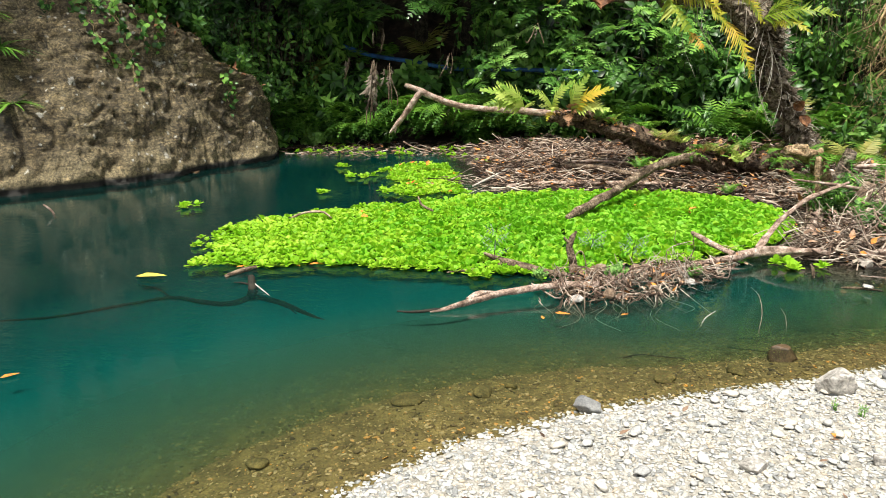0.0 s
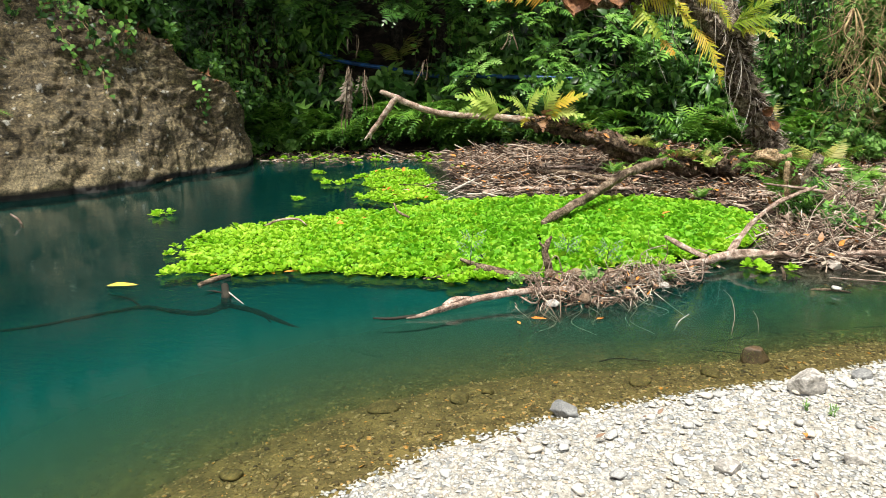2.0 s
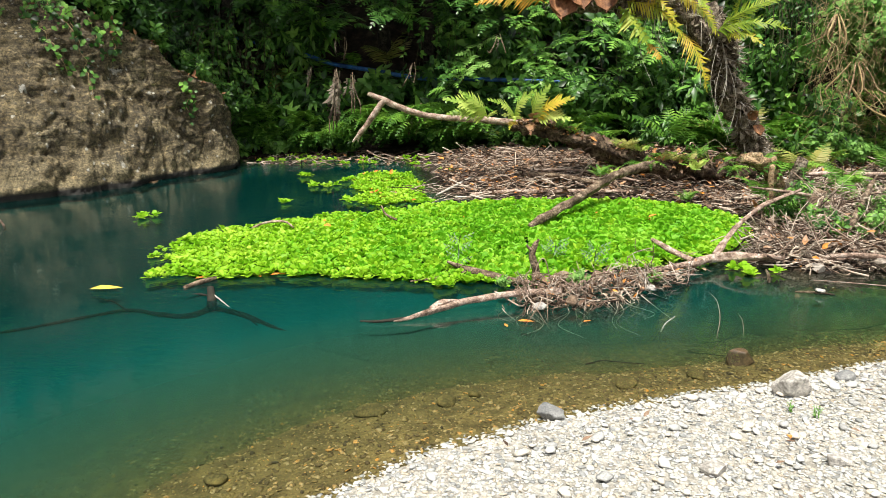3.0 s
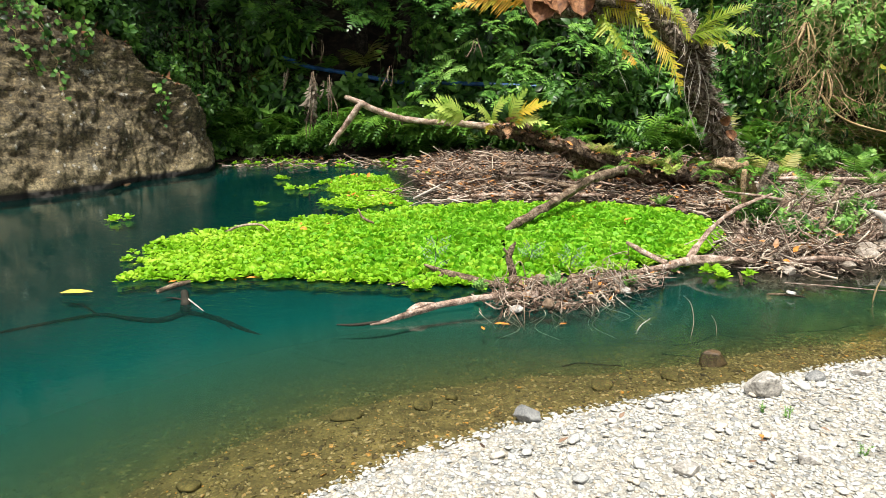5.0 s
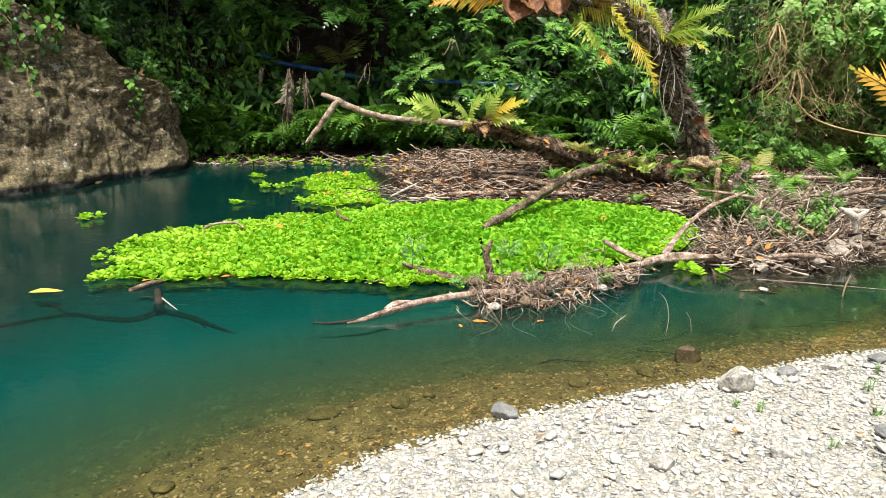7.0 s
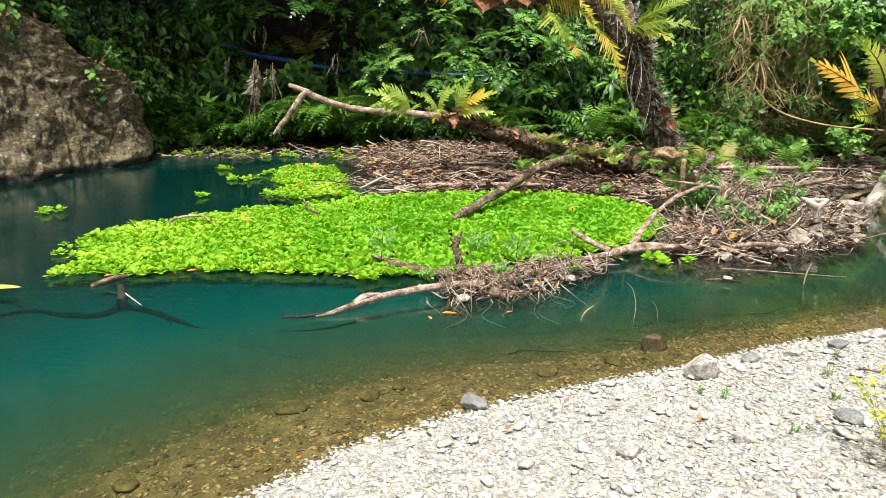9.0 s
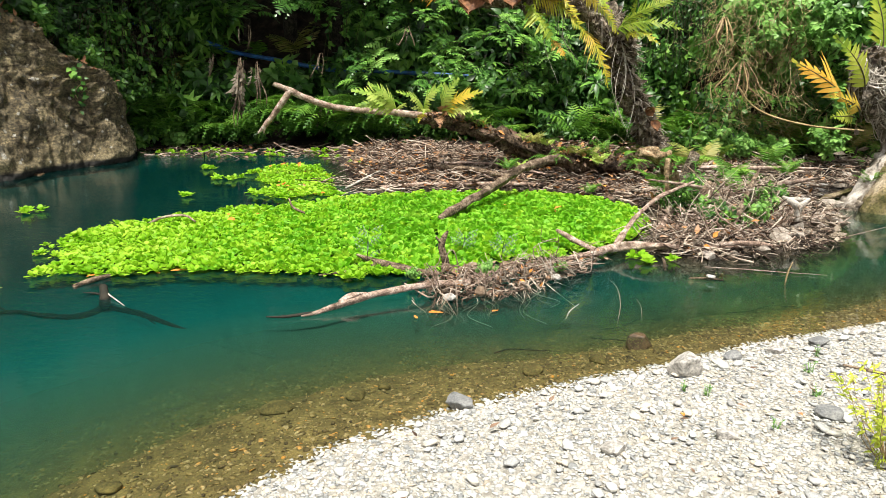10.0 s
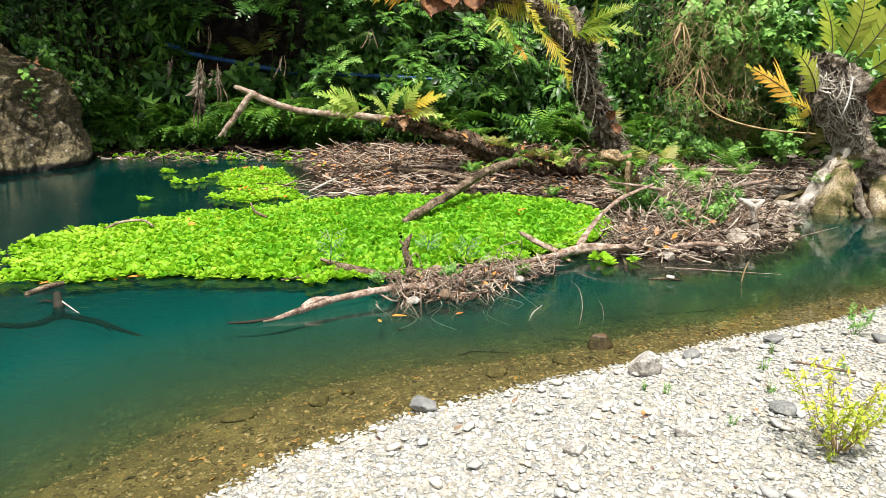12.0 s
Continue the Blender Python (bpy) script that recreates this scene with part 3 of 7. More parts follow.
    t.links.new(mixed(t, "MIX", 0.5, fine, streaks), bp.inputs["Height"])
    t.links.new(deep.outputs[0], bp.inputs["Normal"])
    t.links.new(bp.outputs[0], b.inputs["Normal"])
    return m


def rock_outcrop():
    """Swept up from its waterline: a leaning, bulging face with folds and vertical ribs that rounds off into the hill."""
    foot = smooth_line([(-11.5, 3.0), (-9.2, 5.2), (-7.5, 6.8), (-6.73, 7.95), (-6.2, 8.47), (-5.74, 9.0), (-5.5, 9.6), (-5.22, 10.1), (-4.95, 10.7), (-4.95, 11.2), (-5.3, 11.9), (-6.2, 12.8)], 32)
    n, levels = len(foot), 150
    way = unit(np.gradient(foot, axis=0))
    back = np.stack([-way[:, 1], way[:, 0]], -1)
    lean = np.array((-0.80, 0.35))
    m, vs = Mesh(), []
    for i in range(n):
        s = i / (n - 1)
        top = float(np.interp(s, (0, 0.27, 0.45, 0.54, 0.61, 0.66, 0.72, 0.78, 0.86, 1.0), (3.0, 2.8, 2.65, 2.4, 2.08, 1.66, 1.5, 1.38, 0.95, 0.7)))
        direction = unit(0.45 * back[i] + 0.55 * lean) if s < 0.8 else unit(0.6 * back[i] + 0.4 * lean)
        for j in range(levels):
            q = j / (levels - 1)
            z = -0.7 + (top + 0.7) * math.sin(min(q * 1.25, 1.0) * math.pi / 2) ** 0.95 + max(0, q - 0.8) * 1.2
            setback = (0.36 - 0.28 * min(max((s - 0.42) * 4.5, 0), 1)) * max(z, 0) + 0.06 * max(z - 0.9, 0) ** 2 + (max(0, q - 0.66) / 0.34) ** 2.4 * 2.6 - 0.10 * math.exp(-(max(z, 0) / 0.35) ** 2)
            p = Vector((foot[i][0] + direction[0] * setback, foot[i][1] + direction[1] * setback, z))
            r = noise.fractal(p * 0.55, 1.0, 2.0, 4) * 0.20 + noise.fractal(Vector((p.x * 1.6, p.y * 1.6, p.z * 1.1)), 1.0, 2.1, 4) * 0.07
            r += 0.018 * noise.ridged_multi_fractal(Vector((p.x * 2.6, p.y * 2.6, p.z * 2.0)), 0.9, 2.1, 5, 1.0, 2.0) + 0.034 * noise.fractal(p * 7, 0.6, 2.1, 5)
            where = min(1.0, max(0.0, noise.noise(p * 0.9 + Vector((3, 1, 7))) * 2.5 + 0.6))
            # tilted beds that break off in ledges, and a few steep cracks
            for pace, depth, shift in ((2.1, 0.085, 0.0), (6.3, 0.030, 5.0)):
                bed = pace * (p.z + 0.45 * p.x - 0.25 * p.y) + 1.5 * noise.noise(p * 1.1 + Vector((shift, 0, 0))) + 0.35 * noise.noise(p * 4.0)
                r += depth * ((bed % 1.0) ** 1.6 - 0.4) * where
            r -= 0.06 * max(0.0, 1 - abs(noise.noise(Vector((p.x * 1.3 + 0.4 * p.z, p.y * 1.3, p.z * 0.45 + 4)))) * 16) + 0.03 * max(0.0, 1 - abs(noise.noise(p * 2.4 + Vector((9, 2, 4)))) * 14)
            r -= 0.06 * math.exp(-((z - 0.02) / 0.06) ** 2)
            vs.append((p.x - direction[0] * r, p.y - direction[1] * r, z + 0.25 * r))
    m.add(vs, [(i * levels + j, (i + 1) * levels + j, (i + 1) * levels + j + 1, i * levels + j + 1) for i in range(n - 1) for j in range(levels - 1)])
    ob = part("rock_outcrop", m, rock_material())
    tagged(ob, "large brown lichen-spotted rock face rising out of the pool", "rock")
    return np.array(vs).reshape(n, levels, 3)


ROCK = rock_outcrop()


# ---- plants of the bank ----
LEAF = blade(1.0, 0.54, 0.22, 0.10, 3)
LEAF_LONG = blade(1.0, 0.34, 0.32, 0.12, 3)
LEAF_WIDE = blade(1.0, 0.78, 0.28, 0.06, 3, 0.55)
FRONDS = [pinnate(13, 0.55 + 0.2 * k, 0.20 + 0.02 * k, 0.12, k, 0.55) for k in range(3)]
FRONDS_LONG = [pinnate(12, 1.0 + 0.25 * k, 0.21, 0.10, 9 + k, 0.6) for k in range(3)]
FROND_WIDE = [pinnate(15, 0.45 + 0.2 * k, 0.15, 0.10, 5 + k, 0.84, 0.16) for k in range(3)]


def clusters(m, rng, places, outs, leaf, size, count, spread=0.9):
    """Leaves fanned out round each place, facing out and hanging a little."""
    mats, at = [], []
    for p, o in zip(places, outs):
        axis = unit(o)
        k = count + rng.randint(-1, 2)
        a = rng.rand() * 6.28 + np.arange(k) * 6.28 / k + rng.normal(0, 0.25, k)
        side = unit(np.cross(axis, (0.3, 0.2, 0.9)))
        other = np.cross(axis, side)
        ways = np.cos(a)[:, None] * side * spread + np.sin(a)[:, None] * other * spread + axis * (0.12 + 0.35 * rng.rand(k))[:, None]
        ways[:, 2] -= 0.3
        big = size * (0.65 + 0.6 * rng.rand(k))
        mats.append(aim(ways, axis + np.array((0, 0, 0.7))) * big[:, None, None])
        at.append(p + unit(ways) * size * 0.12)
    return m.many(leaf, np.concatenate(mats), np.concatenate(at))


def shrub(seed, leaf, leaf_material, size, count, n, height=1.0, wide=0.6, label=""):
    """A shrub about a metre high: bending stems from one base, leaf clusters along their outer parts."""
    rng = np.random.RandomState(seed)
    ob = thing("shrub", (0, 0, 0), label, "shrub", "shrubs on the bank")
    wood, places, outs = Mesh(), [], []
    for k in range(9):
        a, tilt = k * 0.7 + rng.rand(), 0.25 + 0.75 * rng.rand()
        tip = np.array((math.cos(a) * wide * tilt, math.sin(a) * wide * tilt, height * (1.05 - 0.5 * tilt) * (0.7 + 0.4 * rng.rand())))
        rows = bent((0, 0, -0.1), tip, 0.012, 0.004, 0.05, rng, 2)
        tube(wood, rows, 4, 2)
        line = smooth_line(rows, 6)[:, :3]
        for _ in range(n // 9):
            q = line[int(len(line) * (0.3 + 0.69 * rng.rand()))]
            o = unit(rng.normal(0, 0.6, 3) + (q[0] * 1.5, q[1] * 1.0 - 0.7, 0.6))
            places.append(q + o * (0.05 + 0.22 * rng.rand()))
            outs.append(o)
    part("stem", wood, M_STEM, ob)
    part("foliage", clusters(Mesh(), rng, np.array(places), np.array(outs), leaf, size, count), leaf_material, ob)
    return ob


def fern(seed, fronds, material, count, label, hang=False):
    """A tuft of arching fronds about 0.7 m long; hang: growing out of the bank and drooping towards the water."""
    rng = np.random.RandomState(seed)
    ob = thing("fern", (0, 0, 0), label, "fern", "ferns on the bank")
    a = -math.pi / 2 + rng.normal(0, 0.75, count) if hang else np.arange(count) * 2.4 + rng.rand(count)
    lift = 0.15 + 0.5 * rng.rand(count) if hang else 0.5 + 0.9 * rng.rand(count)
    ways = np.stack([np.cos(a) * 0.8, np.sin(a) * 0.8, lift], -1)
    for k in range(count):
        m = Mesh().many(fronds[k % 3], aim(ways[k : k + 1], (0, -0.2, 1)) * (0.5 + 0.35 * rng.rand()), rng.normal(0, 0.03, (1, 3)))
        part("frond", m, material, ob)
    return ob


def curtain(seed, leaf, material, label):
    """Trailing vines hanging about 1.4 m with drooping leaves."""
    rng = np.random.RandomState(seed)
    ob = thing("hanging_vine", (0, 0, 0), label, "vine", "hanging vines")
    wood, mats, at = Mesh(), [], []
    for k in range(9):
        x, drop = rng.normal(0, 0.28), 0.8 + 0.8 * rng.rand()
        rows = np.array([(x, 0.3, 0.1, 0.006), (x * 1.1, -0.05, 0.05, 0.006), (x * 1.2 + rng.normal(0, 0.05), -0.2, -0.5 * drop, 0.005), (x * 1.2, -0.2 + rng.normal(0, 0.06), -drop, 0.002)])
        tube(wood, rows, 4, 3)
        line = smooth_line(rows, 12)[:, :3]
        q = line[rng.randint(4, len(line), 26)]
        w = rng.normal(0, 0.7, (26, 3)) + (0, -0.35, -0.75)
        mats.append(aim(w, np.array((0, -0.8, 0.5)) + rng.normal(0, 0.3, (26, 3))) * (0.08 + 0.07 * rng.rand(26))[:, None, None])
        at.append(q)
    part("stem", wood, M_STEM, ob)
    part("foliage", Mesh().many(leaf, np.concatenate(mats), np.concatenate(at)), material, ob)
    return ob


def scatter(kinds, weights, spots, rng, low, high, swing=55):
    """Copies of the kinds at the spots of x, y, z, sized at random and turned by up to swing degrees from facing the pool."""
    for k, (x, y, z) in enumerate(spots):
        ob = kinds[rng.choice(len(kinds), p=np.array(weights) / sum(weights))]
        s = low + (high - low) * rng.rand()
        m = pose(x, y, z, rng.normal(0, 8), rng.normal(0, 8), (rng.rand() * 2 - 1) * swing) @ Matrix.Diagonal((s, s, s, 1))
        made = copy_thing(ob, m)
        made.scale = (s, s, s)


def along(rng, run, count, depth, lift=0.0):
    """Spots on the hillside along a line of x, y, from 0 to depth metres behind it."""
    line = smooth_line(run, 20)
    t = rng.rand(count) * (len(line) - 1.01)
    i = t.astype(int)
    p = line[i] + (line[i + 1] - line[i]) * (t - i)[:, None]
    w = unit(line[i + 1] - line[i])
    d = rng.rand(count) * depth
    x, y = p[:, 0] - w[:, 1] * d, p[:, 1] + w[:, 0] * d
    return np.stack([x, y, ground_height(x, y) + lift], -1)


rng = np.random.RandomState(4)
S = [
    shrub(1, LEAF, M_LEAF, 0.185, 6, 99, label="dense green broad-leaved shrub on the wooded bank"),
    shrub(2, LEAF_LONG, M_LEAF, 0.22, 7, 81, label="green shrub with long pointed leaves on the bank"),
    shrub(3, LEAF, M_LEAF_SHADED, 0.15, 6, 99, label="glossy-leaved shrub with the bank's shade in its leaf colour"),
    shrub(4, LEAF_WIDE, M_LEAF_LIGHT, 0.16, 6, 90, label="fresh green broad-leaved shrub, brightness for the light in its leaf colour"),
    shrub(5, LEAF_LONG, M_LEAF_SHADED, 0.20, 7, 81, label="green shrub with drooping narrow leaves, darkened for shade"),
]
F = [
    fern(1, FRONDS, M_FERN, 8, "green feathery fern with arching fronds"),
    fern(2, FRONDS_LONG, M_FERN, 8, "green feathery fern drooping from the damp bank", True),
    fern(3, FROND_WIDE, M_FERN_PALE, 7, "pale green fern with broad-lobed fronds"),
    fern(4, FRONDS_LONG, M_FERN, 7, "green feathery fern drooping from the damp bank", True),
    fern(5, FRONDS, M_FERN_FADED, 7, "faded yellow-green feathery fern on the bank"),
]
V = [
    curtain(1, LEAF_LONG, M_LEAF_SHADED, "leafy vines trailing down the bank, darkened for shade"),
    curtain(2, LEAF, M_LEAF, "green leafy vines trailing down the bank"),
]
for k, ob in enumerate(S + F + V):
    ob.location = (-8 + 1.6 * k, 19.5, float(ground_height(-8 + 1.6 * k, 19.5)))

FRONT = [(-6.3, 11.6), (-5.2, 12.7), (-4.0, 13.4), (-2.3, 13.7), (-1.0, 13.3), (0.5, 12.9), (2.5, 12.2), (4.2, 11.5), (6, 11.2), (9, 10.9), (12, 11.2)]
LEFT = [(-11.5, 6.6), (-9.6, 8.6), (-7.6, 10.6), (-6.2, 12.2)]
MIDDLE = [(-4.6, 13.5), (-2.5, 14.1), (0, 14.1), (3, 13.1)]
RIGHT = [(3, 13.0), (5, 12.3), (7, 11.7), (9, 11.3), (13, 11.8)]
# mostly darkened copies here, so the shade lies in the leaf colour
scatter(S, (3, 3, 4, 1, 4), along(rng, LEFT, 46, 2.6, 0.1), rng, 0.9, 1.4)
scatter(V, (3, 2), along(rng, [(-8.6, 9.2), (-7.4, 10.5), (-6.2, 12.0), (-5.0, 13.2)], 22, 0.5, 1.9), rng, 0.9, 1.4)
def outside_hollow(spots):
    """The spots that leave the dark hollow open, below the unseen trees added for shade."""
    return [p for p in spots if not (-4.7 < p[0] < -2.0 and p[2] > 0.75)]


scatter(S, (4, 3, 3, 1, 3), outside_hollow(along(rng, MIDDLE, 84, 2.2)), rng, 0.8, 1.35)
# mostly light copies here, so the brightness lies in the leaf colour
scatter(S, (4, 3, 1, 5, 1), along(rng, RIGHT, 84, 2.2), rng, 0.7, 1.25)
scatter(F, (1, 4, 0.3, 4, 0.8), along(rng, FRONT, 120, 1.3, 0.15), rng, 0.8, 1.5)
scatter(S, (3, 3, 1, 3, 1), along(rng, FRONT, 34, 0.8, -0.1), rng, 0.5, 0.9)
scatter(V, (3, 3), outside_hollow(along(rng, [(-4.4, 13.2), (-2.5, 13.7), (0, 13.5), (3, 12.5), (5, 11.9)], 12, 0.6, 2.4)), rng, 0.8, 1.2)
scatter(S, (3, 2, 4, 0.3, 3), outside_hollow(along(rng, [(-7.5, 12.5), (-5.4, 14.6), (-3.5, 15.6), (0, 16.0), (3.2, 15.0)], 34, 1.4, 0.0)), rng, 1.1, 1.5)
scatter(F, (0, 4, 0, 4, 0), [(x, y, z) for x, y, z in zip(-5.6 + 3.3 * rng.rand(26), 12.8 + 0.45 * rng.rand(26), 0.2 + 0.6 * rng.rand(26))], rng, 0.75, 1.1, 40)
scatter(F, (0, 4, 0, 4, 0), [(x, y, z) for x, y, z in zip(-2.4 + 2.6 * rng.rand(16), 12.9 + 0.3 * rng.rand(16), 0.4 + 0.5 * rng.rand(16))], rng, 0.7, 1.0, 40)
SPRAYS = [pinnate(7, 0.5 + 0.3 * k, 0.30, 0.10, 90 + k, 0.75, 0.2, 0.3) for k in range(3)]


def leaf_spray(seed, material, label):
    """A drooping bough end with long compound leaves fanned along it."""
    rng = np.random.RandomState(seed)
    ob = thing("leafy_bough", (0, 0, 0), label, "bough", "boughs over the hollow")
    rows = np.array([(0, 0.9, 0.35, 0.016), (0, 0.5, 0.3, 0.012), (0.05, 0.1, 0.1, 0.008), (0.08, -0.1, -0.1, 0.004)])
    part("stem", tube(Mesh(), rows, 5, 4), M_SHADEDBARK, ob)
    line = smooth_line(rows, 8)[:, :3]
    for k in range(9):
        q = line[6 + 2 * k]
        way = (rng.normal(0, 0.8), -0.5 - 0.3 * rng.rand(), 0.15 + 0.3 * rng.rand() - 0.06 * k)
        part("leaf", Mesh().many(SPRAYS[k % 3], aim([way], [(0, -0.4, 0.9)]) * (0.34 + 0.22 * rng.rand()), [q]), material, ob)
    return ob


B = [leaf_spray(1, M_LEAF, "drooping bough with green compound leaves"), leaf_spray(2, M_LEAF_SHADED, "drooping bough with compound leaves darkened for shade"), leaf_spray(3, M_LEAF_LIGHT, "drooping bough with fresh green compound leaves")]
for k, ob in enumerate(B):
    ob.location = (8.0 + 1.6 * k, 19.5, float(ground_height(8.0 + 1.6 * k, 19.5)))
# mainly darkened boughs: the hollow's shade is in their colour
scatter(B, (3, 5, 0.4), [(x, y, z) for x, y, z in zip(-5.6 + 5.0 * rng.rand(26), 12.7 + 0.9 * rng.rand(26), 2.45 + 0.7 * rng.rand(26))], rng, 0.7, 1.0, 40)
scatter(B, (4, 2, 1.5), [(x, y, z) for x, y, z in zip(-1.6 + 4.2 * rng.rand(24), 12.3 + 0.6 * rng.rand(24), 1.1 + 1.5 * rng.rand(24))], rng, 0.6, 1.0, 50)
# growth hanging over the top of the rock
scatter(S, (4, 1, 2, 3, 1), [(-8.3, 9.9, 3.0), (-7.8, 9.9, 2.95), (-6.8, 10.1, 2.85), (-6.1, 10.1, 2.5), (-5.9, 10.3, 2.25), (-7.5, 10.3, 3.1), (-6.6, 10.4, 2.95), (-5.75, 10.5, 1.95)], rng, 0.5, 0.75)
scatter(V, (1, 3), [(x, 9.4 + rng.normal(0, 0.25), z) for x, z in ((-8.2, 3.1), (-7.1, 3.05), (-6.3, 2.9))], rng, 0.35, 0.5)
scatter(S, (2, 1, 3, 1, 2), [(-5.7, 10.6, 1.9), (-5.5, 11.2, 1.5), (-5.4, 11.7, 1.0), (-6.0, 10.4, 2.3), (-5.9, 11.4, 1.9), (-6.4, 10.4, 2.6), (-7.0, 10.0, 2.8), (-5.3, 12.0, 0.7)], rng, 0.45, 0.7)


def tree(seed, leaf_material, label, lean=0.3, limbs=16):
    """A forest tree: tapered trunk, limbs, and a broken crown of leaf clusters. lean: how far its head hangs out over the pool."""
    rng = np.random.RandomState(seed)
    ob = thing("tree", (0, 0, 0), label, "tree", "trees on the hillside")
    wood, places, outs = Mesh(), [], []
    trunk = np.array([(0, 0, -0.4, 0.17), (0.05, -0.12 * lean, 1.2, 0.14), (0.15, -0.4 * lean, 2.6, 0.11), (0.25, -0.75 * lean, 3.8, 0.08), (0.3, -lean, 4.8, 0.05)])
    tube(wood, trunk, 9, 4, 0.2)
    spine = smooth_line(trunk, 12)
    for k in range(limbs):
        q = spine[int(len(spine) * (0.42 + 0.57 * k / limbs))]
        a, reach = k * 2.4, 1.0 + 1.2 * rng.rand()
        tip = q[:3] + np.array((math.cos(a) * reach, math.sin(a) * reach, 0.15 + 0.5 * rng.rand()))
        rows = bent(q[:3], tip, 0.05, 0.012, 0.06, rng, 2)
        tube(wood, rows, 5, 3)
        line = smooth_line(rows, 8)[:, :3]
        for _ in range(10):
            q = line[int(len(line) * (0.3 + 0.69 * rng.rand()))]
            o = unit(rng.normal(0, 1, 3) + (0, 0, 0.4))
            places.append(q + o * (0.1 + 0.35 * rng.rand()))
            outs.append(o)
    part("trunk", wood, M_SHADEDBARK, ob)
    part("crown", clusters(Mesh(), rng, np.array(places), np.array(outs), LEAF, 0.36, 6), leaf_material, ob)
    return ob


T = [tree(11, M_LEAF_SHADED, "green forest tree on the hillside, leaves darkened for shade"), tree(12, M_LEAF, "green forest tree on the hillside")]
# out of view: added to shade the far bank and darken its reflection
O = [tree(13, M_LEAF_SHADED, "unseen leaning tree added above the pool to shade the bank", 3.2, 22)]
for k, ob in enumerate(T + O):
    ob.location = (-3 + 5 * k, 18.5, float(ground_height(-3 + 5 * k, 18.5)))
scatter(T, (1, 1), along(rng, [(-13, 5), (-10.5, 9), (-7.5, 12.2), (-4.8, 15.2), (0, 16), (4, 14.8), (8, 13.4), (14, 13.6)], 18, 4.0), rng, 0.9, 1.5)
# unseen shade trees, heads hanging out over the left bank and hollow
for x, y, turn, s in ((-11.5, 8.6, 55, 1.1), (-10.4, 10.2, 50, 1.0), (-9.4, 11.4, 50, 1.1), (-8.2, 13.0, 40, 1.1), (-7.0, 14.4, 35, 1.0), (-6.0, 15.6, 25, 1.15), (-4.6, 16.2, 15, 1.0), (-3.2, 16.5, 5, 1.1), (-1.8, 16.6, 0, 1.0), (-0.4, 16.6, -5, 1.1), (1.2, 16.4, -10, 1.0), (-6.2, 14.2, 35, 0.9), (-5.0, 14.9, 22, 0.95), (-4.0, 15.2, 12, 0.9), (-3.0, 15.3, 0, 0.95), (-2.0, 15.4, -5, 0.9)):
    made = copy_thing(O[0], pose(x, y, float(ground_height(x, y)), 0, 0, turn))
    made.scale = (s, s, s)

for x, y, s in ((3.4, 14.4, 1.3), (4.8, 13.9, 1.2), (6.2, 13.4, 1.35), (7.6, 13.0, 1.2), (9.0, 12.8, 1.3), (10.6, 12.9, 1.25), (12.4, 13.2, 1.3), (5.5, 15.2, 1.5), (8.3, 14.6, 1.5)):
    made = copy_thing(T[1], pose(x, y, float(ground_height(x, y)) + 0.6, 0, 0, rng.rand() * 360))
    made.scale = (s, s, s)


def ivy(column, top, bottom, seed):
    """A strand of small-leaved creeper lying on the rock face."""
    rng = np.random.RandomState(seed)
    levels = np.arange(top, bottom, -3)
    wander = np.cumsum(rng.randint(-2, 3, len(levels)))
    pts = np.array([ROCK[min(max(column + w, 0), len(ROCK) - 1), l] for w, l in zip(wander, levels)]) + np.array((0.03, -0.03, 0.0))
    ob = thing("creeper", pts[0], "thin green creeper trailing down the rock", "vine", "creepers on the rock")
    part("stem", tube(Mesh(), np.hstack([pts - pts[0], np.full((len(pts), 1), 0.005)]), 4, 3), M_DRYVINE, ob)
    n = len(pts) * 4
    q = pts[rng.randint(0, len(pts), n)] + rng.normal(0, 0.05, (n, 3)) - pts[0]
    ways = rng.normal(0, 0.6, (n, 3)) + (0.2, -0.3, -0.5)
    part("foliage", Mesh().many(LEAF_WIDE, aim(ways, (0.5, -0.6, 0.4)) * (0.06 + 0.05 * rng.rand(n))[:, None, None], q), M_LEAF, ob)


for c, a, b, k in ((140, 110, 54, 1), (156, 118, 72, 2), (168, 107, 46, 3), (124, 114, 82, 4), (192, 104, 72, 5), (236, 90, 62, 6), (176, 100, 70, 7)):
    ivy(c, a, b, k)

# bright grassy tufts rooted in the rock
def tuft(x, y, z, seed):
    rng = np.random.RandomState(seed)
    ob = thing("grass_tuft", (x, y, z), "bright green grassy tuft rooted in the rock", "grass", "tufts on the rock")
    n = 26
    a = rng.rand(n) * 6.28
    w = np.stack([np.cos(a) + 0.5, np.sin(a) - 0.4, 0.5 * rng.rand(n)], -1)
    part("foliage", Mesh().many(blade(1, 0.10, 0.45, 0.1), aim(w, (0, 0, 1)) * (0.3 + 0.25 * rng.rand(n))[:, None, None], np.zeros((n, 3))), M_FERN, ob)


for k, (x, y, z) in enumerate(((-7.3, 8.1, 1.85), (-7.12, 7.95, 1.15), (-7.5, 8.1, 2.3))):
    tuft(x, y, z, 50 + k)


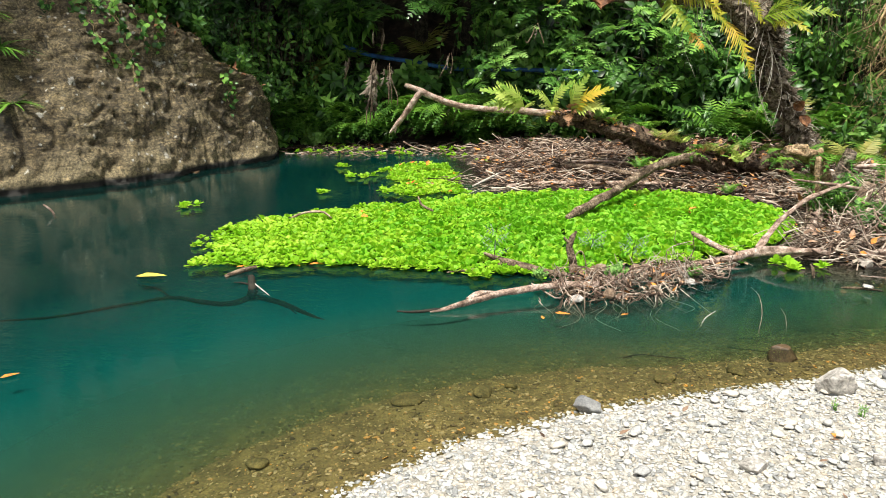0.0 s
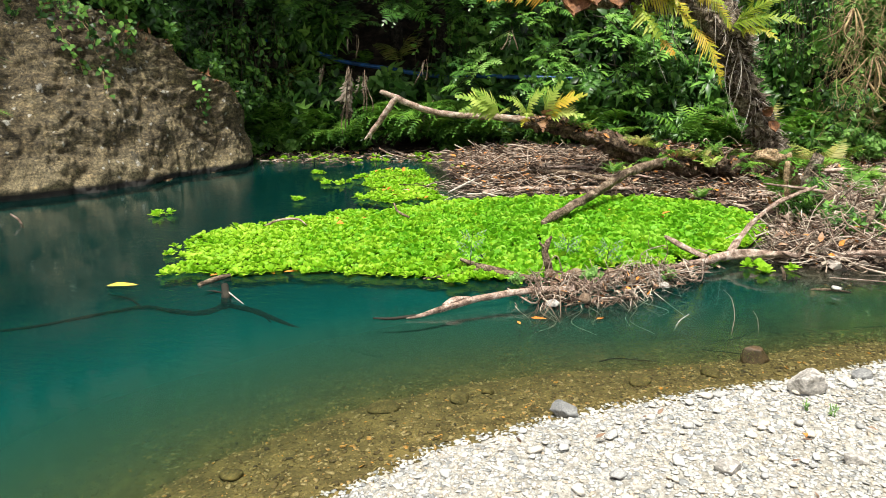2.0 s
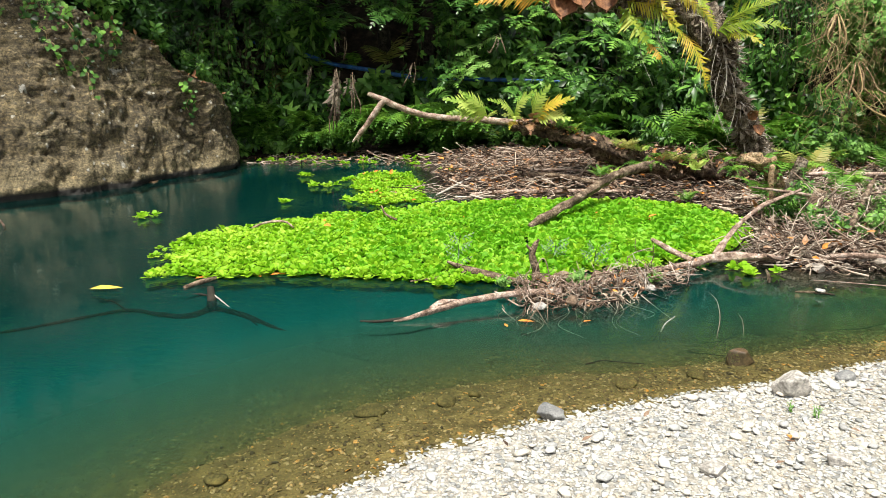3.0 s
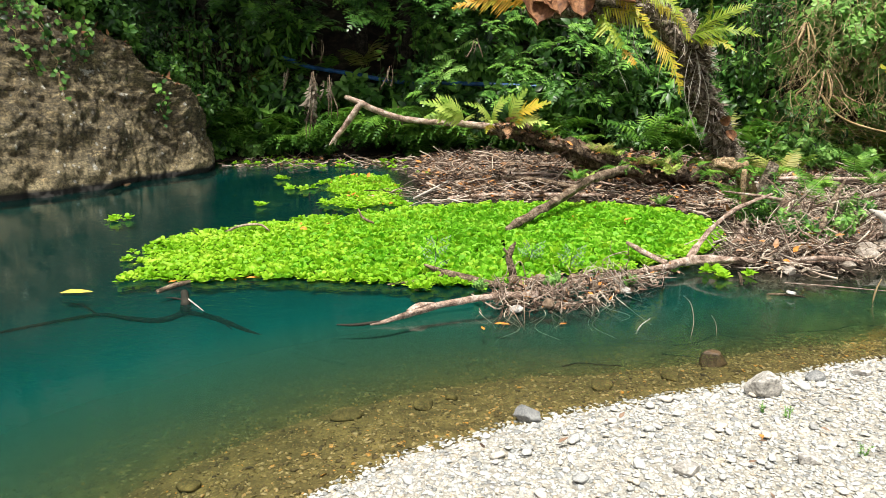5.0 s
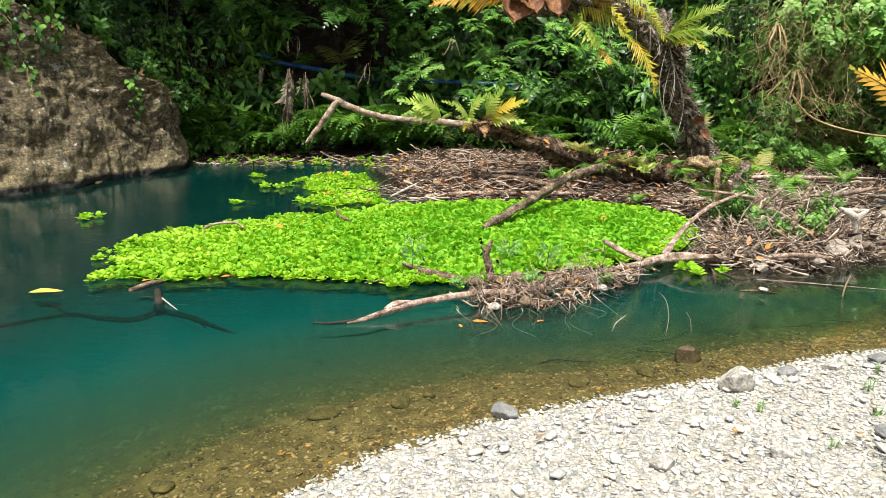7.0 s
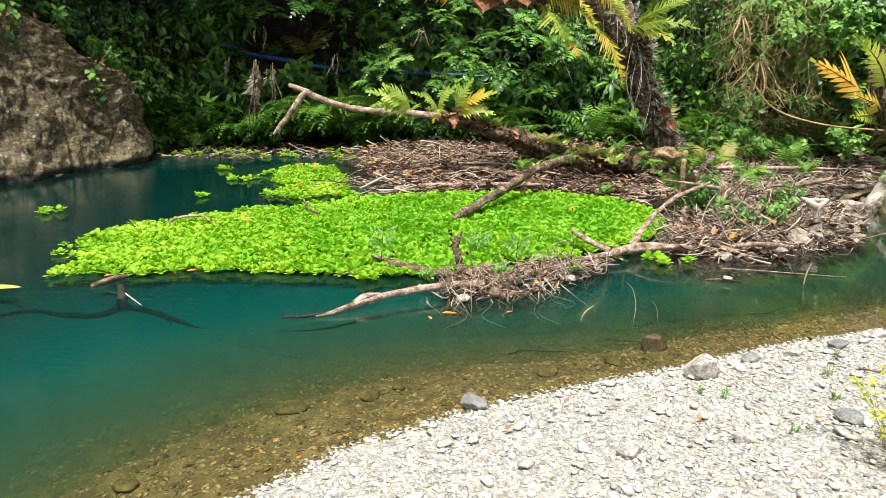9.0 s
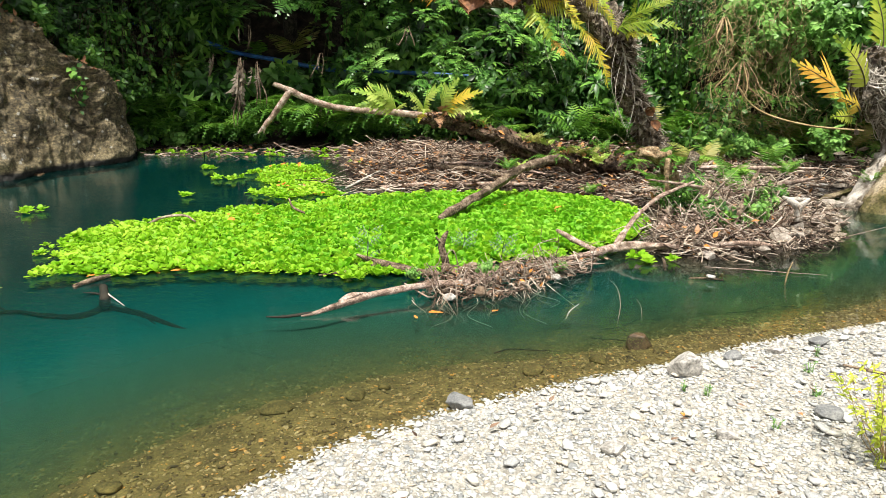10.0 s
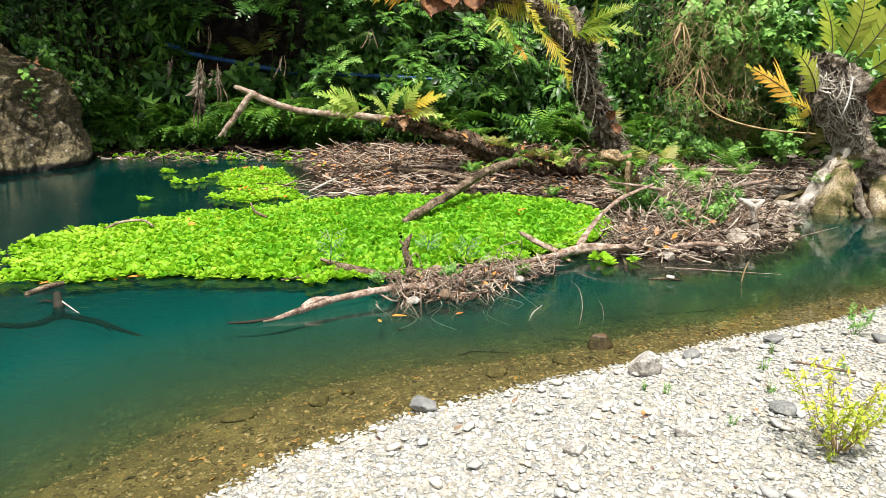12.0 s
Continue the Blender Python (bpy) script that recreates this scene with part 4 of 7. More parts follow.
# ---- water lettuce ----
MAT = [(-3.43, 5.48), (-3.28, 6.02), (-3.0, 6.53), (-2.6, 6.92), (-2.19, 7.22), (-1.71, 7.42), (-1.11, 7.83), (-0.45, 8.14), (0.26, 8.31), (0.97, 8.37), (1.65, 8.23), (2.14, 7.98), (2.43, 7.51), (2.25, 6.5), (1.75, 5.85), (1.2, 5.5), (0.64, 5.25), (0.17, 4.91), (-0.43, 4.80), (-0.98, 4.92), (-1.35, 4.97), (-1.91, 5.0), (-2.47, 4.84), (-2.97, 4.92), (-2.89, 5.16), (-3.17, 5.38)]
PATCH = [(-1.0, 8.05), (-2.05, 7.9), (-2.2, 8.3), (-1.95, 8.7), (-2.25, 9.1), (-2.6, 9.9), (-2.4, 10.5), (-1.7, 10.6), (-1.35, 9.5), (-1.3, 8.8)]


def lettuce_leaf():
    """A wedge-shaped leaf, narrow at its base, pleated along its ribs, with a scalloped blunt end that curls back."""
    v, f, cols, rows = [], [], 5, 4
    for r in range(rows):
        t = (0, 0.40, 0.78, 1.0)[r]
        w = (0.06, 0.20, 0.31, 0.27)[r]
        for c in range(cols):
            s = c / (cols - 1) * 2 - 1
            rib = 0.045 if c % 2 else -0.02
            v.append((s * w, t - 0.16 * s * s * t - (0.05 if c % 2 and r == 3 else 0), 0.16 * t - 0.22 * max(0, t - 0.55) + 0.05 * s * s * t + rib * t))
    for r in range(rows - 1):
        for c in range(cols - 1):
            a = r * cols + c
            f.append((a, a + 1, a + cols + 1, a + cols))
    return np.array(v), f


LETTUCE = lettuce_leaf()


def rosette(mats, at, x, y, size, upright, rng):
    for ring, count, lift in ((0, 7, 0.15), (1, 5, 0.75)):
        a = rng.rand() * 6.28 + np.arange(count) * 6.28 / count + rng.normal(0, 0.2, count)
        e = lift + upright * 0.55 + rng.normal(0, 0.2, count)
        w = np.stack([np.cos(a) * np.cos(e), np.sin(a) * np.cos(e), np.sin(e)], -1)
        mats.append(aim(w, (0, 0, 1)) * (size * (0.66 - 0.08 * ring) * (0.7 + 0.6 * rng.rand(count)))[:, None, None])
        at.append(np.array([(x, y, 0.012)] * count))


def lettuce_mat(poly, spacing, size, rng, tall):
    """The plants of a mat, low and fresh ones first, then the taller and greener ones: two meshes."""
    xs, ys = np.array(poly).T
    low, high = ([], []), ([], [])
    for x in np.arange(xs.min() - 0.1, xs.max() + 0.1, spacing):
        for y in np.arange(ys.min() - 0.1, ys.max() + 0.1, spacing):
            px, py = x + rng.normal(0, spacing * 0.33), y + rng.normal(0, spacing * 0.33)
            edge = float(distance(np.array([px]), np.array([py]), poly)[0]) + 0.10 * float(waves(px, py, 21, 0.5))
            if edge > 0 and not (edge < 0.12 and rng.rand() < 0.25):
                up = tall(px, py) * min(1, 0.3 + edge * 1.6)
                rosette(*(high if rng.rand() < 0.95 * up - 0.1 else low), px, py, size * (0.75 + 0.5 * rng.rand()) * (1 + 0.25 * up), up, rng)
    return [Mesh().many(LETTUCE, np.concatenate(m), np.concatenate(p)) if m else None for m, p in (low, high)]


def rosette_mesh(x, y, size, rng):
    """One drifting rosette, its leaves joined at the crown."""
    mats, at = [], []
    rosette(mats, at, x, y, size, 0.1, rng)
    mats, at = np.concatenate(mats), np.concatenate(at)
    m = Mesh().many(LETTUCE, mats, at)
    n = len(LETTUCE[0])
    m.f.append(tuple(k * n for k in range(len(mats))))
    return m


rng = np.random.RandomState(8)
low, high = lettuce_mat(MAT, 0.062, 0.086, rng, lambda x, y: min(1.0, max(0.0, (x + 2.6) / 2.4)))
tagged(part("water_lettuce", low, M_LETTUCE), "dense floating mat of bright lime-green water lettuce", "water lettuce", kind="stuff")
tagged(part("water_lettuce", high, M_LETTUCE_TALL), "taller fresh green water lettuce crowded in the mat", "water lettuce", kind="stuff")
low, high = lettuce_mat(PATCH, 0.085, 0.09, rng, lambda x, y: 0.1)
tagged(part("water_lettuce", low, M_LETTUCE), "smaller floating patch of lime-green water lettuce", "water lettuce", kind="stuff")
# single clumps adrift
for x, y, w, n in ((-4.22, 7.05, 0.16, 5), (-2.78, 9.3, 0.22, 8), (-2.92, 7.98, 0.05, 2), (-2.6, 9.75, 0.12, 4), (1.9, 5.42, 0.17, 6), (-3.35, 10.2, 0.14, 5), (-3.7, 12.2, 0.3, 8), (-4.6, 11.9, 0.25, 6), (-1.0, 10.9, 0.25, 7), (-0.7, 12.4, 0.25, 6)):
    ob = thing("floating_lettuce", (x, y, 0), "small clump of lime-green water lettuce adrift on the pool", "water lettuce", "drifting clumps")
    for k in range(n):
        part("rosette", rosette_mesh(rng.normal(0, w * 0.6), rng.normal(0, w * 0.28), 0.11, rng), M_LETTUCE, ob)


# ---- fallen trunk, leaning tree, driftwood ----
def limb(name, rows, material, label, category="branch", group="", sides=10, rough=0.18, steps=5, seed=1, jag=0.8, more=()):
    """One piece of wood: a main stem of rows x, y, z, radius, with side stems joined to it."""
    rows = np.array(rows, float)
    base = rows[0, :3].copy()
    m = Mesh()
    for k, r in enumerate((rows, *(np.array(q, float) for q in more))):
        r = r.copy()
        r[:, :3] -= base
        tube(m, r, sides, steps, rough, 6.0, seed + k, jag)
    ob = part(name, m, material)
    ob.location = base
    return tagged(ob, label, category, group)


limb("fallen_trunk", [(3.9, 9.9, 0.08, 0.18), (3.3, 9.6, 0.22, 0.14), (2.6, 9.4, 0.24, 0.13), (2.03, 9.3, 0.30, 0.11), (1.47, 9.35, 0.44, 0.12), (0.9, 9.4, 0.64, 0.10), (0.4, 9.45, 0.80, 0.10), (-0.1, 9.5, 0.88, 0.07)], M_TRUNK, "fallen rotten trunk with rough brown bark", "log", sides=20, rough=0.95, steps=14)
limb("bare_branch", [(0.1, 9.5, 0.88, 0.05), (-0.53, 9.5, 0.94, 0.046), (-1.0, 9.5, 0.965, 0.042), (-1.4, 9.5, 1.02, 0.044), (-1.75, 9.48, 1.14, 0.042), (-1.93, 9.47, 1.23, 0.042), (-2.12, 9.45, 1.30, 0.028)], M_PALE, "bleached bare branch ending in a fork", sides=10, rough=0.22, steps=7, more=[[(-1.90, 9.47, 1.22, 0.045), (-2.02, 9.44, 1.05, 0.045), (-2.16, 9.42, 0.86, 0.04), (-2.27, 9.4, 0.73, 0.034), (-2.36, 9.4, 0.63, 0.012)], [(-2.22, 9.41, 0.80, 0.025), (-2.27, 9.40, 0.70, 0.02), (-2.28, 9.4, 0.63, 0.008)]])
limb("dipping_log", [(1.75, 8.9, 0.40, 0.055), (1.31, 8.4, 0.38, 0.05), (1.05, 8.0, 0.33, 0.047), (0.83, 7.7, 0.25, 0.047), (0.47, 7.1, 0.17, 0.046), (0.13, 6.58, 0.09, 0.034)], M_LOG, "mossy brown log dipping into the water lettuce", "log", sides=14, rough=0.5, steps=10)


SCALE = blade(1.0, 0.5, -0.15, 0.2, 3)


def cup_leaf(seed):
    """A broad dry leaf along +y, hollow like a ladle, with a torn wavy rim."""
    v, f, n = [], [], 9
    for r in range(n):
        t = r / (n - 1)
        w = 0.40 * max(0.0, 1 - abs(2 * t - 1) ** 2.6) ** 0.5 + 0.02
        for c in range(n):
            u = c / (n - 1) * 2 - 1
            rim = noise.noise(Vector((u * 1.5, t * 5.0, seed * 3.3)))
            v.append((u * w * (1 + 0.22 * rim * abs(u)), t + 0.10 * rim * abs(u) - 0.12 * u * u * t, 0.34 * u * u * w * 2 + 0.20 * t * t + 0.05 * rim + 0.03 * math.cos(u * 14)))
    for r in range(n - 1):
        for c in range(n - 1):
            a = r * n + c
            f.append((a, a + 1, a + n + 1, a + n))
    return np.array(v), f


NESTS = [cup_leaf(k) for k in range(4)]
STRIPS = [pinnate(24, 0.8, 0.115, 0.20, 60 + k, 0.72, 0.3, 0.85) for k in range(3)]
LOBED = [pinnate(12, 0.30 + 0.2 * k, 0.19, 0.06, 70 + k, 0.90, 0.14, 0.55) for k in range(3)]
OAKEN = [pinnate(10, 0.45 + 0.3 * k, 0.17, 0.16, 80 + k, 0.82, 0.50, 0.9) for k in range(3)]
TORN = [pinnate(12, 0.45 + 0.2 * k, 0.13, 0.16, 70 + k, 0.8, 0.55) for k in range(3)]
M_NEST = grainy("red_brown_dry_leaf", [(0.34, (0.07, 0.028, 0.014)), (0.5, (0.20, 0.088, 0.038)), (0.66, (0.38, 0.19, 0.09))], 9, 50, 0.7, 0.6, 0.01, mottle=0.4)


def frond_between(start, tip, template, arch):
    """The 3 x 3 matrix that lays a frond of that arch from one point to the other, bowing upwards."""
    d = np.array(tip, float) - np.array(start, float)
    long, flat = np.linalg.norm(d), math.hypot(1 - 0.12 * arch, 0.3 * arch)
    d = d / long
    up = np.array((0.15, -0.75, 0.65))
    up = unit(up - d * (up @ d))
    a = math.atan2(0.3 * arch, 1 - 0.12 * arch)
    return aim([d * math.cos(a) + up * math.sin(a)], [up])[0] * (long / flat)


def leaning_tree():
    """A crooked trunk shaggy with root fibre, bending over to one side, with yellowing ferns growing on it."""
    ob = thing("leaning_tree", (3.5, 10.0, 0.1), "crooked leaning tree shaggy with root fibre and yellowing ferns", "tree")
    rows = np.array([(3.58, 10.1, -0.1, 0.26), (3.40, 10.0, 0.4, 0.18), (3.20, 9.9, 0.78, 0.15), (3.00, 9.8, 1.1, 0.15), (2.80, 9.75, 1.42, 0.17), (2.72, 9.75, 1.75, 0.20), (2.60, 9.7, 2.05, 0.21), (2.15, 9.65, 2.38, 0.18), (1.62, 9.6, 2.50, 0.17), (1.05, 9.5, 2.52, 0.15), (0.5, 9.45, 2.5, 0.12)])
    rng = np.random.RandomState(3)
    base = np.array((3.5, 10.0, 0.1, 0))
    part("trunk", tube(Mesh(), rows - base, 22, 14, 0.7, 5.0, 2), M_BARK, ob)
    line = smooth_line(rows - base, 20)
    hair = Mesh()
    for k in range(900):
        q = line[rng.randint(20, len(line) - 2)]
        o = unit(rng.normal(0, 1, 3) * (1, 1, 0.4))
        p = q[:3] + o * q[3] * 0.95
        w = unit(rng.normal(0, 0.6, 3) + o * (1, 1, 0.2) + (0, -0.2, -0.15)) * (0.10 + 0.14 * rng.rand())
        tube(hair, [(*p, 0.0035), (*(p + w * 0.5 + o * 0.04), 0.003), (*(p + w), 0.0015)], 3, 2)
    tagged(part("bark_fibre", hair, M_FIBRE, ob), "grey tangled root fibres", kind="stuff")
    scales = Mesh()
    for k in range(620):
        q = line[rng.randint(4, len(line) - 2)]
        o = unit(rng.normal(0, 1, 3) * (1, 1, 0.6) + (0, -0.4, 0))
        w = unit(o * 0.7 + rng.normal(0, 0.45, 3) + (0, 0, -0.5))
        scales.many(SCALE, aim([w], [o]) * (0.06 + 0.11 * rng.rand()), [q[:3] + o * q[3] * 0.92])
    tagged(part("frayed_bark", scales, M_HUSKBARK, ob), "ragged brown stubs of old fronds", kind="stuff")
    for k in range(11):
        q = line[rng.randint(90, len(line) - 4)]
        drop = 0.5 + 0.7 * rng.rand()
        p = q[:3] + (0, -q[3], -0.05)
        strand = tube(Mesh(), [(*p, 0.005), (p[0] + rng.normal(0, 0.08), p[1] - 0.08, p[2] - drop * 0.5, 0.004), (p[0] + rng.normal(0, 0.12), p[1] - 0.1, p[2] - drop, 0.003)], 4, 5)
        part("aerial_root", strand, M_FIBRE, ob, "thin pale hanging root")
    for k, (start, tip, mat_, shapes) in enumerate((
        ((1.25, 9.45, 2.45), (2.10, 9.2, 1.97), M_FERN_YELLOW, STRIPS), ((1.45, 9.45, 2.55), (1.98, 9.15, 2.18), M_FERN_YELLOW, STRIPS),
        ((1.95, 9.45, 2.52), (2.52, 9.2, 2.02), M_FERN_YELLOW, STRIPS), ((1.75, 9.4, 2.6), (2.38, 9.1, 2.28), M_FERN_OLIVE, STRIPS),
        ((2.46, 9.45, 2.0), (3.36, 9.2, 2.10), M_FERN_OLIVE, STRIPS), ((2.55, 9.45, 2.05), (3.22, 9.25, 2.48), M_FERN_OLIVE, STRIPS),
        ((2.6, 9.45, 2.0), (3.05, 9.1, 1.88), M_FERN_YELLOW, STRIPS), ((2.74, 9.45, 2.25), (2.62, 9.2, 2.66), M_FERN_OLIVE, STRIPS),
        ((1.18, 9.45, 2.40), (1.66, 9.15, 1.82), M_FERN_OLIVE, TORN), ((1.3, 9.4, 2.4), (1.5, 9.1, 1.95), M_FERN_OLIVE, TORN),
        ((1.95, 9.45, 2.12), (2.45, 9.2, 1.33), M_FERN_YELLOW, STRIPS), ((1.60, 9.42, 1.95), (1.85, 9.25, 1.67), M_FERN_ORANGE, TORN),
        ((0.35, 9.4, 2.46), (-0.60, 9.2, 2.44), M_FERN_ORANGE, STRIPS), ((0.4, 9.4, 2.5), (-0.35, 9.1, 2.58), M_FERN_ORANGE, STRIPS),
    )):
        turn = frond_between(start, tip, shapes[k % 3], 0.8)
        part("fern_frond", Mesh().many(shapes[k % 3], [turn], [np.array(start) - base[:3]]), mat_, ob, "orange withering frond" if mat_ is M_FERN_ORANGE else "yellowing ragged fern frond")
    # cupped dry nest leaves hanging at the broken end
    for k, (x, y, z, w, size) in enumerate(((0.50, 9.3, 2.66, (-0.02, -0.35, -0.93), 0.52), (0.66, 9.25, 2.68, (0.30, -0.3, -0.9), 0.42), (1.0, 9.28, 2.66, (0.15, -0.3, -0.9), 0.42), (1.5, 9.35, 2.62, (0.5, -0.6, -0.4), 0.42), (0.62, 9.35, 2.7, (-0.5, -0.5, -0.6), 0.36), (1.75, 9.4, 2.6, (0.3, -0.6, 0.5), 0.34), (1.2, 9.3, 2.62, (-0.1, -0.8, -0.4), 0.34), (3.22, 9.65, 0.85, (0.35, -0.4, -0.9), 0.18), (3.12, 9.62, 0.95, (0.5, -0.3, 0.5), 0.16))):
        part("dry_leaf", Mesh().many(NESTS[k % 4], aim([w], [(0.2, -0.9, 0.3)]) * size, [np.array((x, y, z)) - base[:3]]), M_NEST, ob, "cupped red-brown dry leaf")


leaning_tree()


def rooted_stump_tree():
    """The other tree: splayed buttress roots at the water, a bulging head of tangled fibre with large ferns."""
    base = np.array((5.6, 8.0, 0.0, 0))
    ob = thing("fern_tree", base[:3], "gnarled tree base with tangled root fibre and large ferns", "tree")
    rng = np.random.RandomState(6)
    stem = np.array([(5.80, 8.1, 0.1, 0.32), (5.78, 8.05, 0.50, 0.20), (5.74, 8.0, 0.75, 0.16), (5.66, 7.95, 0.98, 0.17), (5.52, 7.95, 1.20, 0.22), (5.38, 7.95, 1.46, 0.29), (5.24, 7.95, 1.66, 0.22), (5.12, 8.0, 1.80, 0.10)]) - base
    m = tube(Mesh(), stem, 30, 16, 0.85, 4.0, 4)
    tube(m, np.array([(5.65, 8.0, 1.25, 0.13), (6.15, 8.0, 1.24, 0.12), (6.7, 8.1, 1.3, 0.11), (7.4, 8.2, 1.5, 0.10)]) - base, 14, 10, 0.5, 5.0, 5)
    part("trunk", m, M_ROOTBARK, ob)
    # splayed roots, some bleached, some mossy
    for k in range(22):
        a = -3.3 + 3.6 * k / 21 + rng.normal(0, 0.16)
        reach, top = 0.42 + 0.48 * rng.rand(), 0.25 + 0.5 * rng.rand()
        c, d = math.cos(a), math.sin(a)
        r = 0.035 + 0.08 * rng.rand() ** 1.5
        rows = [(0.18 + c * 0.10, 0.05 + d * 0.08, top + 0.2, r * 0.8), (0.17 + c * 0.24, 0.03 + d * 0.2, top - 0.02, r * 1.1), (0.15 + c * reach * 0.7 + rng.normal(0, 0.07), d * reach * 0.65, 0.16 + 0.3 * (top - 0.4), r), (0.13 + c * reach, d * reach, -0.02, r * 0.9), (0.13 + c * reach * 1.2, d * reach * 1.2, -0.2, r * 0.6)]
        mat_, label = ((M_MOSSY, "moss-grown tan root"), (M_ROOTBARK, "shaggy grey root"), (M_WHITEWOOD, "bleached white root"))[2 if k in (2, 5) else k % 2]
        part("root", tube(Mesh(), rows, 14, 10, 0.9, 6.0, 10 + k), mat_, ob, label)
    for k, (rows, mat_, label) in enumerate((
        ([(5.66, 7.95, 0.66, 0.09), (5.44, 7.86, 0.47, 0.11), (5.22, 7.76, 0.24, 0.10), (5.03, 7.68, 0.0, 0.08), (4.98, 7.66, -0.15, 0.06)], M_WHITEWOOD, "thick bleached white root"),
        ([(5.62, 7.9, 0.55, 0.15), (5.46, 7.68, 0.32, 0.17), (5.28, 7.52, 0.10, 0.16), (5.16, 7.42, -0.15, 0.12)], M_MOSSY, "broad moss-grown tan root"),
        ([(5.90, 7.9, 0.45, 0.17), (5.95, 7.62, 0.26, 0.19), (5.84, 7.40, 0.08, 0.17), (5.74, 7.26, -0.15, 0.12)], M_MOSSY, "broad moss-grown tan root"),
        ([(6.05, 8.0, 0.6, 0.14), (6.35, 7.75, 0.38, 0.15), (6.6, 7.55, 0.1, 0.14), (6.7, 7.45, -0.15, 0.1)], M_ROOTBARK, "broad grey root"),
    )):
        part("root", tube(Mesh(), np.array(rows) - base, 16, 10, 0.45, 5.0, 50 + k), mat_, ob, label)
    line = smooth_line(stem, 20)
    # long fibres wound round the head, short ones fraying off it
    hair, fray = Mesh(), Mesh()
    for k in range(560):
        i, a = rng.randint(42, len(line) - 8), rng.rand() * 6.28
        turn, fall, rows = rng.normal(0, 0.5), rng.normal(2.2, 2.5), []
        for step in range(5):
            q = line[int(min(max(i - fall * step * 1.6, 30), len(line) - 2))]
            r = q[3] * (1.03 + 0.10 * rng.rand() + 0.12 * math.sin(step * 0.8))
            rows.append((q[0] + math.cos(a) * r, q[1] + math.sin(a) * r, q[2] + 0.03 * rng.normal() - 0.16 * math.sin(step * 0.785), 0.004 + 0.004 * (k % 5 == 0)))
            a += turn * 0.6 + rng.normal(0, 0.12)
        tube(hair, rows, 4, 3)
    for k in range(620):
        q = line[rng.randint(10, len(line) - 2)]
        o = unit(rng.normal(0, 1, 3) * (1, 1, 0.4))
        p = q[:3] + o * q[3]
        w = unit(rng.normal(0, 1, 3) + (0, -0.2, -0.8)) * (0.06 + 0.14 * rng.rand())
        tube(fray, [(*p, 0.0025), (*(p + w * 0.5 + o * 0.03), 0.002), (*(p + w), 0.001)], 3, 2)
    tagged(part("root_fibre", hair, M_FIBRE, ob), "pale fibres wound round the head", kind="stuff")
    tagged(part("root_fibre", fray, M_FIBRE, ob), "pale frayed fibres", kind="stuff")
    scales = Mesh()
    for k in range(560):
        q = line[rng.randint(2, len(line) - 2)] if k < 380 else np.array((0.18 + rng.normal(0, 0.2), 0.0, 0.15 + 0.5 * rng.rand(), 0.38))
        o = unit(rng.normal(0, 1, 3) * (1, 1, 0.5) + (0, -0.4, 0))
        scales.many(SCALE, aim([unit(o * 0.6 + rng.normal(0, 0.5, 3) + (0, 0, -0.5))], [o]) * (0.06 + 0.1 * rng.rand()), [q[:3] + o * q[3] * 0.94])
    tagged(part("frayed_bark", scales, M_HUSKBARK, ob), "ragged brown stubs of old fronds", kind="stuff")
    # large lobed fronds with dark midribs, and a dry fan leaf
    for (x, y, z), way, size, mat_, label in (
        ((-0.30, -0.15, 1.72), (0.22, -0.15, 1.0), 1.15, M_FERN_OLIVE, "large olive lobed frond"),
        ((-0.20, -0.15, 1.70), (0.55, -0.2, 0.95), 1.2, M_FERN_OLIVE, "large olive lobed frond"),
        ((-0.05, -0.20, 1.62), (0.85, -0.3, 0.7), 1.1, M_FERN_OLIVE, "large olive lobed frond"),
        ((0.10, -0.20, 1.55), (1.0, -0.3, 0.35), 1.0, M_FERN_OLIVE, "large olive lobed frond"),
        ((-0.25, 0.1, 1.75), (0.0, 0.3, 1.0), 0.9, M_FERN_OLIVE, "large olive lobed frond"),
        ((-0.55, -0.20, 1.32), (-0.50, -0.2, 0.85), 0.85, M_FERN_OLIVE, "olive lobed frond with dark rib"),
        ((-0.70, -0.20, 1.15), (-0.9, -0.1, 0.80), 0.95, M_FERN_ORANGE, "orange withering lobed frond"),
        ((-0.65, -0.25, 1.05), (-0.55, -0.4, 0.1), 0.5, M_FERN_OLIVE, "small olive frond"),
        ((-0.60, -0.25, 1.1), (-0.6, -0.4, 0.4), 0.55, M_FERN_YELLOW, "yellowing frond"),
    ):
        k = int(size * 20) % 3
        turn = aim([way], [(0.2, -0.9, 0.35)])[0] * size
        frond = part("fern_frond", Mesh().many((OAKEN if mat_ in (M_FERN_ORANGE, M_FERN_YELLOW) else LOBED)[k], [turn], [(x, y, z)]), mat_, ob, label)
        arch, rows = 0.30 + 0.2 * k, []
        for t in (0, 0.3, 0.6, 0.95):
            c = np.array((0.03 * math.sin(3 * t + 70 + k), t * (1 - 0.12 * arch * t), arch * (0.55 * t - 0.85 * t * t) + 0.008))
            rows.append((*(turn @ c + (x, y, z)), 0.009 - 0.006 * t))
        part("midrib", tube(Mesh(), rows, 5, 4), M_STEM, frond, "dark midrib")
    part("dry_leaf", Mesh().many(NESTS[0], aim([(0.75, -0.4, 0.25)], [(0.1, -0.9, 0.4)]) * 0.5, [(-0.02, -0.42, 1.28)]), M_NEST, ob, "fan-shaped red-brown dry leaf")
